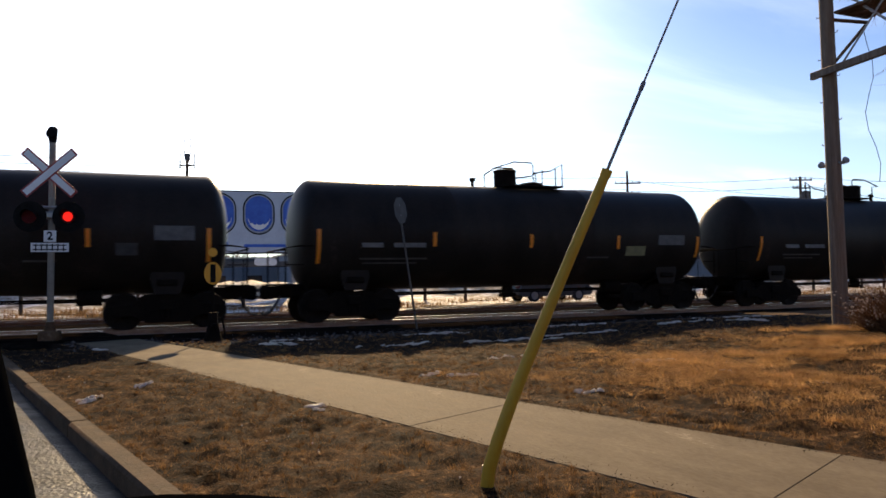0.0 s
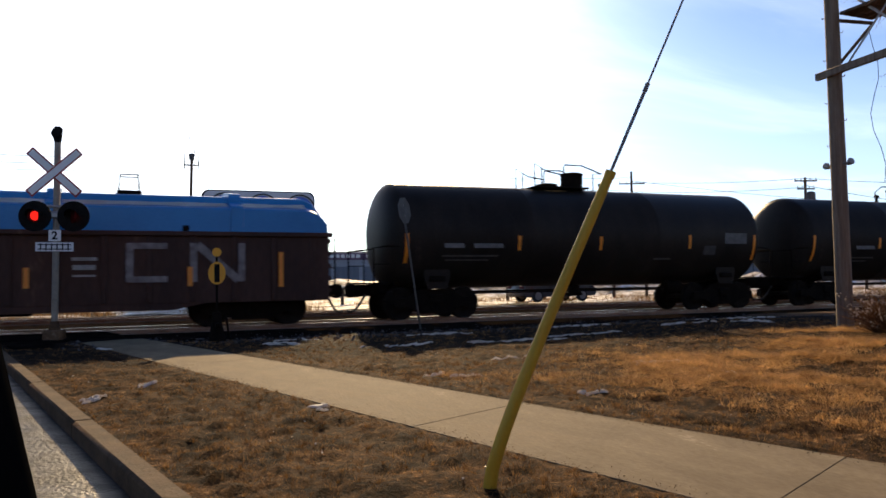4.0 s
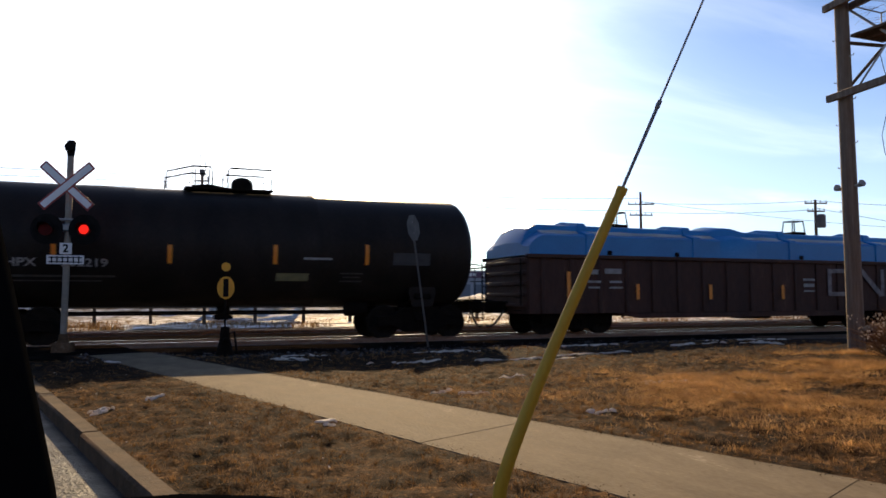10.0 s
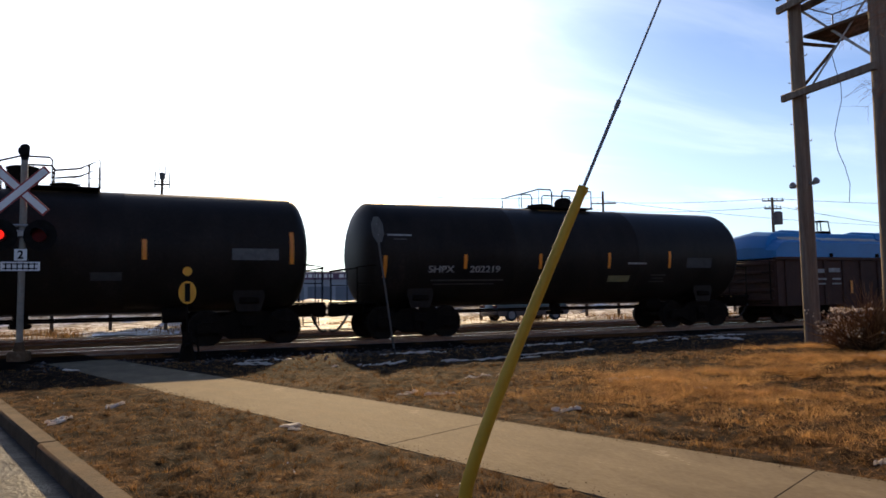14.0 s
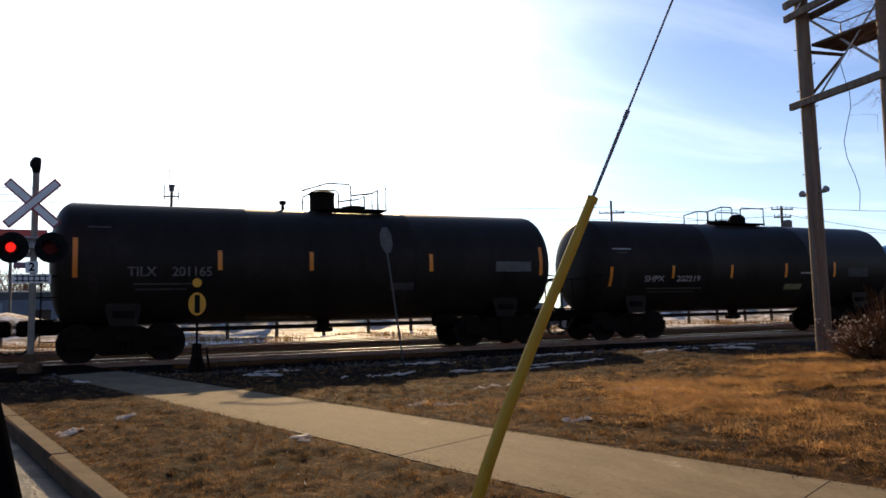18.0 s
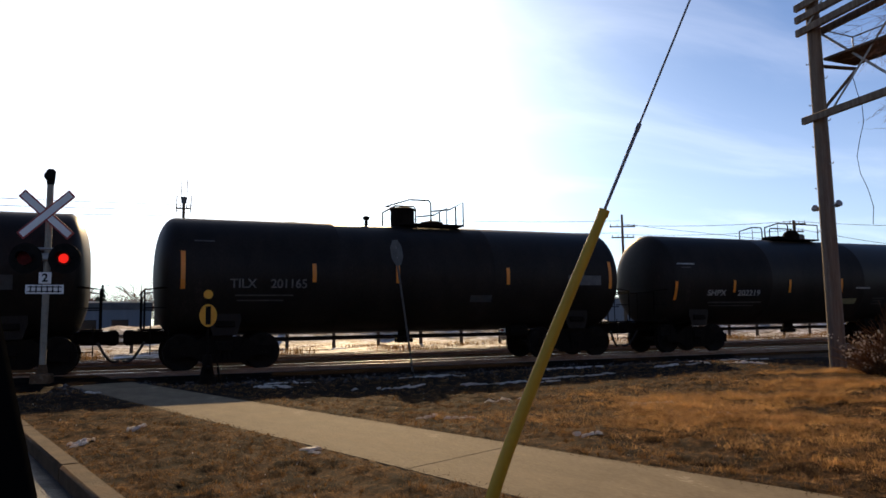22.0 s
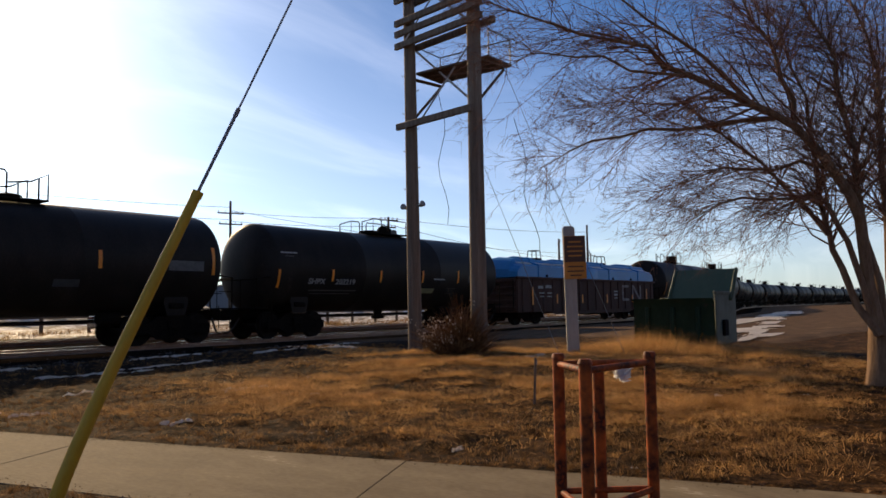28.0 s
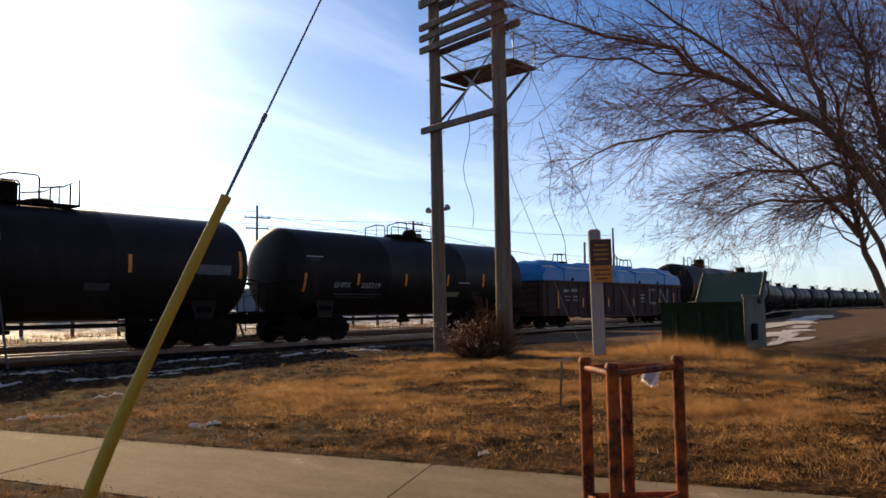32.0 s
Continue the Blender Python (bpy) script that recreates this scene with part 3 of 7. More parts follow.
snow_field()
scraps = Geo()
NEAR_SCRAPS = [(4.16, 6.28, 0.14, 0.05, -0.9), (6.6, 8.25, 0.36, 0.13, -0.5), (6.2, 8.1, 0.2, 0.1, 0.3), (3.75, 8.15, 0.2, 0.07, 0), (3.45, 8.5, 0.18, 0.06, 0.4), (-0.25, 8.3, 0.16, 0.1, 0.5),
               (0.3, 9.2, 0.12, 0.08, 0), (6.45, 6.85, 0.14, 0.06, -0.9), (11.5, 8.1, 0.42, 0.25, -0.9), (4.75, 3.45, 0.06, 0.04, 0), (8.8, 2.8, 0.08, 0.04, 0), (5.2, 9.9, 0.3, 0.1, 0.2)]
TRACK_SCRAPS = [(11.6, 13.7, 0.7, 0.25, -0.3), (13.2, 13.3, 0.7, 0.22, -0.4), (6.8, 12.3, 1.0, 0.15, -0.1), (4.4, 12.7, 0.6, 0.14, 0.1), (8.6, 13.1, 0.9, 0.15, 0), (2.6, 13.9, 0.5, 0.12, -0.3),
                (3.4, 15.2, 0.7, 0.14, 0), (6.1, 14.9, 0.9, 0.14, 0), (0.0, 14.6, 0.5, 0.12, -0.2), (9.8, 15.3, 1.2, 0.2, 0), (14.8, 15.6, 1.6, 0.25, 0), (19.5, 14.0, 1.8, 0.5, -0.2), (12.6, 7.2, 0.5, 0.25, -0.8)]
for i, (cx, cy, rx, ry, rot) in enumerate(NEAR_SCRAPS + TRACK_SCRAPS):
    rp = random.Random(i)
    for k in range(13):
        q, a = rp.random() ** 0.6, rp.uniform(0, 6.28)
        ux, uy = rx * q * math.cos(a), ry * q * math.sin(a)
        bit = patch_mesh(cx + ux * math.cos(rot) - uy * math.sin(rot), cy + ux * math.sin(rot) + uy * math.cos(rot), rx * rp.uniform(0.06, 0.3), ry * rp.uniform(0.06, 0.3), i * 3.7 + k, 0.016, 0.012, n=12, rot=rot, rough=0.6)
        scraps.add(bit.v, bit.f)
for dx, dy, rx in ((0.0, 0.0, 0.07), (0.07, 0.02, 0.05), (-0.02, -0.2, 0.03), (0.02, -0.24, 0.025)):
    bit = patch_mesh(1.62 + dx, 6.78 + dy, rx, rx * 0.6, 90 + dx, 0.012, 0.012, n=16, rough=0.5)
    scraps.add(bit.v, bit.f)
solid("snow_scraps", scraps, SNOW, "scattered scraps of old crusted snow on dead grass", "snow", kind="stuff")

# dirt lot to the far side of the verge, with meltwater ice and snow
def lot():
    g = Geo()
    xs, ys = list(np.arange(16.5, 160, 1.5)), list(np.arange(3.8, 18.5, 0.9))
    n = len(xs)
    for y in ys:
        for x in xs:
            edge = (y < 4.5 or x < 17.5)
            yy = y + (track(x)[1] - TRACK_Y) * smooth_step(10, 18, y)
            g.v.append((x, yy, 0.05 * noise.noise(Vector((x * 0.2, y * 0.4, 8))) + 0.06 - 0.25 * edge - 0.12 * smooth_step(14, 18, y)))
    g.f = [(j * n + i, j * n + i + 1, (j + 1) * n + i + 1, (j + 1) * n + i) for j in range(len(ys) - 1) for i in range(n - 1)]
    solid("dirt_lot", g, DIRT, "bare dirt track and lot beside the railway", "ground", kind="structure")


lot()
ri = random.Random(31)
ICE = [(21.5, 6.9, 2.0, 0.35, 0.1), (42, 11.5, 9, 0.8, 0.12), (60, 14.5, 12, 1.0, 0.15)]
for k in range(13):
    far = ri.random()
    ICE.append((22 + 20 * far, 6.6 + 4.6 * far + ri.uniform(-0.9, 0.9), ri.uniform(1.2, 3.2), ri.uniform(0.14, 0.36), ri.uniform(0.0, 0.2)))
for i, (cx, cy, rx, ry, rot) in enumerate(ICE):
    g = patch_mesh(cx, cy, rx, ry, i * 5.1 + 2, 0.0, 0.02, rot=rot, rough=0.5)
    g.v = [(x, y, z * 0 + 0.1 + 0.02 * math.sin(x * 2 + y * 5)) for x, y, z in g.v]
    solid("ice_patch", g, SNOW, "thin sheet of melting snow on the dirt lot", "snow patch", "melting snow on the lot")

# kerb stones and pavement slabs
kerb = thing("kerb", "worn concrete kerb along the road edge", "kerb", kind="structure")
y = -8.0
while y < 16.5:
    y2 = min(y + 3.0, 16.6)
    g = Geo()
    a, b = Vector((kerb_x(y), y, 0)), Vector((kerb_x(y2), y2, 0))
    mid, d = (a + b) / 2, b - a
    drop = smooth_step(13.5, 16.5, y)
    g.box((0, 0, 0), (0.17, d.length - 0.012, 0.3), b=0.022)
    part("kerb_stone", g, KERB, kerb, m=pose(mid.x + 0.02, mid.y, 0.02 - 0.15 - 0.06 * drop, 0, 0, math.degrees(math.atan2(-d.x, d.y))))
    y = y2
pavement = thing("pavement", "pale broom-finished concrete pavement", "pavement", kind="structure")


def slab(y, y2):
    g = Geo()
    e = 0.002
    k = 0.62
    pts = [(walk_lo(y + e), y + e), (walk_hi(y + e + k), y + e + k), (walk_hi(y2 - e + k), y2 - e + k), (walk_lo(y2 - e), y2 - e)]
    c = (sum(p[0] for p in pts) / 4, sum(p[1] for p in pts) / 4)
    lo = [(x - c[0], yy - c[1], -0.12) for x, yy in pts]
    mid = [(x - c[0], yy - c[1], -0.006) for x, yy in pts]
    top = [((x - c[0]) * 0.998, (yy - c[1]) * 0.998, 0.0) for x, yy in pts]
    g.v = lo + mid + top
    for k in range(4):
        k2 = (k + 1) % 4
        g.f += [(k, k2, 4 + k2, 4 + k), (4 + k, 4 + k2, 8 + k2, 8 + k)]
    g.f += [(8, 9, 10, 11), (3, 2, 1, 0)]
    part("slab", g, CONCRETE, pavement, m=pose(c[0], c[1], 0.006 + 0.004 * noise.noise(Vector((y, 1, 5))) - 0.12 * smooth_step(14.5, 18, y)), smooth=0)


for k in range(-3, 5):
    slab(2.8 + 2.75 * k, 2.8 + 2.75 * (k + 1))
slab(16.55, 17.6)

# worn asphalt apron where the pavement runs on to the crossing
g = Geo()
for y in np.arange(17.4, 21.0, 0.4):
    for x in (kerb_x(y) - 0.1, kerb_x(y) + 1.1, walk_hi(y) + 0.2):
        g.v.append((x, y, -0.115 + 0.09 * smooth_step(17.4, 20, y)))
n = 3
g.f = [(j * n + i, j * n + i + 1, (j + 1) * n + i + 1, (j + 1) * n + i) for j in range(len(g.v) // 3 - 1) for i in range(2)]
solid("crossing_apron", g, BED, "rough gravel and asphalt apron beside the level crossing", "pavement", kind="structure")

# planks of the level crossing between the rails
def plank_mesh():
    return Geo().box((0, 0, 0), (2.4, 0.235, 0.14), b=0.012).mesh("plank", TIE, 0)


crossing = thing("level_crossing_deck", "dark timber planks of the road level crossing", "level crossing", kind="structure")
pm = plank_mesh()
for base in (TRACK_Y, SECOND_Y):
    for i in range(4):
        xx = kerb_x(base) - 1.2 - 2.41 * i
        for o in (-1.2, -0.95, -0.5, -0.25, 0.0, 0.25, 0.5, 0.95, 1.2):
            part("plank", pm, TIE, crossing, m=pose(xx, base + o, -0.075))


# ---- grass ----
def blades(name, rows, material, label, category):
    """rows of x, y, z, width, height, lean x, lean y; each a bent blade of two faces."""
    v, f = [], []
    for x, y, z, w, h, lx, ly in rows:
        a = math.atan2(ly, lx) + 1.57
        cx, cy = math.cos(a) * w, math.sin(a) * w
        n = len(v)
        v += [(x - cx, y - cy, z), (x + cx, y + cy, z), (x + lx * 0.35 + cx * 0.7, y + ly * 0.35 + cy * 0.7, z + h * 0.6), (x + lx * 0.35 - cx * 0.7, y + ly * 0.35 - cy * 0.7, z + h * 0.6), (x + lx, y + ly, z + h)]
        f += [(n, n + 1, n + 2, n + 3), (n + 3, n + 2, n + 4)]
    me = bpy.data.meshes.new(name)
    me.from_pydata(v, [], f)
    me.materials.append(material)
    tagged(new(name, me), label, category, kind="stuff")


def grass():
    r = random.Random(11)
    short, tall = [], []
    while len(short) < 300000:
        y = r.uniform(1.5, 16.5) if r.random() < 0.5 else 1.5 + 8 * r.random() ** 1.4
        x = r.uniform(kerb_x(y) + 0.12, 15)
        if walk_lo(y) - 0.03 < x < walk_hi(y) + 0.03:
            continue
        d = 0.6 * noise.noise(Vector((x * 1.1, y * 1.1, 20))) + 0.9 * noise.noise(Vector((x * 4.3, y * 4.3, 21)))
        if d < r.uniform(-0.5, 0.35):
            continue
        # a tuft: blades that lean out from its middle
        lawn = x < walk_lo(y)
        wide = r.uniform(0.02, 0.09)
        tall_by = r.uniform(0.6, 1.7) * (1.1 if lawn else 1.5)
        for k in range(r.randint(10, 26)):
            a, q = r.uniform(0, 6.28), r.random()
            bx, by = x + wide * q * math.cos(a), y + wide * q * math.sin(a)
            h = r.uniform(0.01, 0.03) * tall_by * (1.1 - 0.5 * q)
            s = h * r.uniform(0.3, 1.0) + 0.03 * q
            a += r.gauss(0, 0.5)
            short.append((bx, by, ground_z(bx, by) - 0.006, r.uniform(0.0009, 0.0022), h, s * math.cos(a), s * math.sin(a)))
    while len(tall) < 330000:
        y, x = r.uniform(0.8, 12.5), r.uniform(3.5, 17.5)
        if x < walk_hi(y) + 0.25 or (y > 10.3 + 0.8 * noise.noise(Vector((x * 0.6, y * 0.6, 50))) and r.random() < 0.85 and not (11 < x < 13.4 and y < 11)):
            continue
        zone = 0.95 * math.exp(-((x - 8.8) / 3.4) ** 2 - ((y - 6.7) / 2.2) ** 2) + 0.95 * math.exp(-((x - 14.0) / 3.0) ** 2 - ((y - 6.2) / 2.0) ** 2) + 0.9 * math.exp(-((x - 12.3) / 0.9) ** 2 - ((y - 10.2) / 0.7) ** 2) + 0.6 * math.exp(-((x - 8) / 4) ** 2 - ((y - 3) / 2) ** 2)
        d = noise.noise(Vector((x * 0.55, y * 0.55, 40))) + 0.6 * noise.noise(Vector((x * 1.9, y * 1.9, 41)))
        if r.random() > zone * (0.5 + 3.0 * d):
            continue
        big = math.exp(-((x - 15.1) / 1.2) ** 2 - ((y - 6.0) / 1.5) ** 2)
        # matted tuft: most of its blades lie over one way
        lay, wide, high = r.gauss(2.6, 1.3), r.uniform(0.03, 0.11), r.uniform(0.5, 1.5)
        for k in range(r.randint(12, 34)):
            bx, by = x + r.gauss(0, wide), y + r.gauss(0, wide)
            if bx < walk_hi(by) + 0.12:
                continue
            h = r.uniform(0.024, 0.09) * high * (1 + 4.2 * big * r.random()) * (0.8 + 0.6 * max(0, d))
            a = lay + r.gauss(0, 0.7)
            s = h * r.uniform(0.7, 3.4) / (1 + 3 * big)
            tall.append((bx, by, ground_z(bx, by) - 0.01, r.uniform(0.0009, 0.0021), h, s * math.cos(a), s * math.sin(a)))
    blades("short_grass", short, BLADE, "thin dead brown lawn grass", "grass")
    blades("tall_grass", tall, TALL, "tall dry golden grass beyond the pavement", "grass")


grass()


def yard_grass():
    """Dead grass standing out of the snow beyond the tracks."""
    r = random.Random(19)
    rows = []
    while len(rows) < 16000:
        x, y = r.uniform(-14, 75), r.uniform(33.4, 45)
        if noise.noise(Vector((x * 0.35, y * 0.5, 70))) < r.uniform(-0.05, 0.35) or kerb_x(y) - 9.5 < x < kerb_x(y) + 0.6:
            continue
        yy = y + (track(x)[1] - TRACK_Y if x > 0 else 0)
        h, a = r.uniform(0.06, 0.24), r.uniform(0, 6.28)
        s = h * r.uniform(0.4, 1.6)
        rows.append((x, yy, -0.16, r.uniform(0.006, 0.014), h + 0.1, s * math.cos(a), s * math.sin(a)))
    blades("yard_grass", rows, BLADE, "dead brown grass standing in patchy snow", "grass")


yard_grass()


def clods():
    """Loose soil crumbs, litter stalks and gravel."""
    r = random.Random(3)
    g, soil, frost = Geo(), Geo(), Geo()
    for i in range(8200):
        if i < 3500 or i >= 6200:
            y = 2 + 12 * r.random() ** 1.3
            x = r.uniform(kerb_x(y) + 0.2, 12)
            if walk_lo(y) < x < walk_hi(y) or (i >= 6200 and noise.noise(Vector((x * 1.3, y * 1.3, 61))) < 0.12):
                continue
            s, z = r.uniform(0.003, 0.01), ground_z(x, y)
        else:
            y, x = r.uniform(14.5, 20.4), r.uniform(-1, 24)
            s, z = r.uniform(0.015, 0.05), max(ground_z(x, y), -0.19 if y < 17.2 else -0.17)
        q = [Vector((r.gauss(0, 1), r.gauss(0, 1), r.gauss(0, 0.6))).normalized() * s * r.uniform(0.7, 1.2) for _ in range(6)]
        p = Vector((x, y, z))
        v = [p + Vector((s, 0, 0)) + q[0] * 0.4, p + Vector((-s, 0, 0)) + q[1] * 0.4, p + Vector((0, s, 0)) + q[2] * 0.4, p + Vector((0, -s, 0)) + q[3] * 0.4, p + Vector((0, 0, s * 0.8)) + q[4] * 0.3, p - Vector((0, 0, s))]
        (soil if i < 3500 else g if i < 6200 else frost).add(v, [(0, 2, 4), (2, 1, 4), (1, 3, 4), (3, 0, 4), (2, 0, 5), (1, 2, 5), (3, 1, 5), (0, 3, 5)])
    # grit that has crept over the pavement's edges
    for i in range(1300):
        y = 1.0 + 11 * r.random() ** 1.2
        d = abs(r.gauss(0, 0.07))
        x = walk_lo(y) + d if r.random() < 0.55 else walk_hi(y) - d * 0.7
        s = r.uniform(0.0015, 0.0045)
        p = Vector((x, y, 0.008 + s * 0.2))
        v = [p + Vector((s * r.uniform(0.7, 1.6), 0, 0)), p - Vector((s * r.uniform(0.7, 1.6), 0, 0)), p + Vector((0, s, 0)), p - Vector((0, s, 0)), p + Vector((0, 0, s * 0.7)), p - Vector((0, 0, s))]
        soil.add(v, [(0, 2, 4), (2, 1, 4), (1, 3, 4), (3, 0, 4), (2, 0, 5), (1, 2, 5), (3, 1, 5), (0, 3, 5)])
    for name, geo, m, label, cat in (("loose_stones", g, GRAVEL, "loose grey gravel beside the track bed", "gravel"), ("snow_crumbs", frost, SNOW, "tiny crumbs of old snow among dead grass", "snow"), ("soil_crumbs", soil, CRUMB, "brown soil crumbs and thatch on the lawn", "soil")):
        me = bpy.data.meshes.new(name)
        me.from_pydata(geo.v, [], geo.f)
        me.materials.append(m)
        tagged(new(name, me), label, cat, kind="stuff")


clods()

# ---- the train ----
WHEEL_R = 0.455


def wheel_geo():
    g = Geo()
    for sgn in (-1, 1):
        m = pose(0, sgn * 0.72, 0, 0, 0, 90 * sgn)
        g.lathe([(-0.075, 0.0), (-0.075, 0.1), (-0.02, 0.13), (-0.02, 0.32), (-0.07, 0.39), (-0.07, 0.49), (-0.045, 0.49), (-0.035, 0.46), (0.07, 0.452), (0.07, 0.39), (0.03, 0.32), (0.02, 0.15), (0.09, 0.11), (0.09, 0.0)], 28, m)
    g.tube([(0, -0.98, 0), (0, 0.98, 0)], 0.075, 10)
    for sgn in (-1, 1):
        for k in range(3):
            a = k * 2.094
            g.box((0.05 * math.cos(a), sgn * 1.06, 0.05 * math.sin(a)), (0.03, 0.02, 0.03))
        g.tube([(0, sgn * 0.95, 0), (0, sgn * 1.05, 0)], 0.1, 12)
    return g


def side_frame_geo(sgn):
    g = Geo()
    pts = [(-1.28, 0.32), (-1.28, 0.6), (-0.84, 0.63), (-0.48, 0.86), (0.48, 0.86), (0.84, 0.63), (1.28, 0.6), (1.28, 0.32), (0.82, 0.36), (0.48, 0.17), (-0.48, 0.17), (-0.82, 0.36)]
    g.prism(pts, 0.12, pose(0, sgn * 1.0 - 0.06, 0))
    for x in (-0.12, 0.0, 0.12):
        g.tube([(x, sgn * 1.06, 0.26), (x, sgn * 1.06, 0.62)], 0.055, 8)
    return g


TRUCK_MESHES = {}


def truck(parent, x):
    """A two-axle bogie; returns its wheelsets."""
    if not TRUCK_MESHES:
        TRUCK_MESHES["wheelset"] = wheel_geo().mesh("wheelset", WHEELM)
        TRUCK_MESHES["near"] = side_frame_geo(-1).mesh("side_frame", UNDER, 20)
        TRUCK_MESHES["far"] = side_frame_geo(1).mesh("side_frame", UNDER, 20)
        TRUCK_MESHES["bolster"] = Geo().box((0, 0, 0.6), (0.42, 2.3, 0.26), b=0.03).box((0, 0, 0.78), (0.5, 0.5, 0.16), b=0.02).mesh("bogie", UNDER)
    t = part("bogie", TRUCK_MESHES["bolster"], UNDER, parent, "cast steel two-axle bogie", m=pose(x, 0, 0))
    part("side_frame", TRUCK_MESHES["near"], UNDER, t)
    part("side_frame", TRUCK_MESHES["far"], UNDER, t)
    for ax in (-1.02, 1.02):
        part("wheelset", TRUCK_MESHES["wheelset"], WHEELM, t, "worn steel wheel pair", m=pose(ax, 0, WHEEL_R))
    return t


def coupler_geo(x, sgn):
    g = Geo()
    g.box((x + sgn * 0.1, 0, 0.86), (0.7, 0.3, 0.34), b=0.02)
    g.box((x + sgn * 0.5, 0.02, 0.86), (0.3, 0.34, 0.4), b=0.07)
    g.box((x + sgn * 0.42, -0.2, 0.7), (0.06, 0.5, 0.05), b=0.01)
    return g


def hose_geo(x, sgn):
    pts = [(x + sgn * 0.15 + sgn * 0.5 * k / 8, -0.3 + 0.03 * k, 0.75 - 0.5 * math.sin(math.pi * k / 8 * 0.62)) for k in range(9)]
    return Geo().tube(pts, 0.036, 7)


def railing(g, pts, r=0.024, n=6):
    g.tube(pts, r, n)


def ladder(parent, x, y, z0, z1, w=0.42):
    g = Geo()
    for o in (-w / 2, w / 2):
        g.tube([(x + o, y, z0), (x + o, y, z1)], 0.016, 6)
    k = z0 + 0.1
    while k < z1:
        g.tube([(x - w / 2, y, k), (x + w / 2, y, k)], 0.012, 5)
        k += 0.32
    part("ladder", g, UNDER, parent)


HALF = 7.05      # half length of a tank shell
RAD, MID = 1.565, 2.465   # shell radius and height of its axis


# amber strips on a tank's side by style: place along the car, height of the middle, length
STRIPS = [[(-6.43, 2.54, 0.96), (-3.1, 2.49, 0.5), (-0.73, 2.48, 0.5), (2.75, 2.46, 0.5), (6.4, 2.53, 0.85)],
          [(-6.56, 2.05, 0.62), (-4.05, 2.2, 0.42), (-1.47, 2.22, 0.46), (1.12, 2.26, 0.5), (3.6, 2.3, 0.55)],
          [(-6.4, 2.03, 0.83), (-2.83, 2.2, 0.43), (0.05, 2.2, 0.42), (3.54, 2.27, 0.44), (6.32, 2.1, 0.85)],
          [(-6.45, 2.08, 0.92), (-3.1, 2.28, 0.4), (0.05, 2.24, 0.4), (3.2, 2.22, 0.42), (6.37, 2.08, 0.68)]]
# stencils and plates: place, height, width, height of the plate, material
PANELS_TALL = [(5.45, 2.36, 1.2, 0.3, PLACARD), (-4.4, 1.9, 1.5, 0.04, FADED), (-4.5, 1.77, 1.2, 0.04, FADED), (1.9, 1.8, 0.7, 0.2, DARKPANEL), (-5.9, 3.3, 0.5, 0.04, FADED)]
PANELS_LOW = [(2.25, 2.17, 0.76, 0.06, STENCIL), (1.6, 1.68, 0.86, 0.2, DECAL), (3.2, 1.79, 0.63, 0.04, FADED), (3.2, 1.69, 0.5, 0.03, FADED), (3.2, 1.58, 0.63, 0.04, FADED), (-3.9, 1.66, 2.4, 0.05, FADED), (-4.0, 1.55, 2.0, 0.035, FADED), (-6.1, 2.95, 0.75, 0.05, STENCIL), (-6.1, 2.83, 0.4, 0.04, FADED), (4.9, 2.2, 1.1, 0.34, DARKPANEL)]
PANELS_SHORT = [(5.5, 2.4, 0.95, 0.36, PLACARD), (-4.4, 1.82, 1.8, 0.05, FADED), (-4.5, 1.7, 1.4, 0.04, FADED), (2.5, 1.72, 0.7, 0.05, FADED), (4.4, 2.0, 0.5, 0.3, DARKPANEL)]
PANELS_SHORT_TURNED = [(5.3, 2.3, 1.05, 0.32, PLACARD), (-4.3, 1.74, 2.0, 0.05, FADED), (-4.4, 1.62, 1.6, 0.04, FADED), (3.9, 1.95, 0.75, 0.3, DECAL), (2.5, 1.75, 0.8, 0.05, FADED)]
PANELS = [PANELS_TALL, PANELS_LOW, PANELS_SHORT, PANELS_SHORT_TURNED]


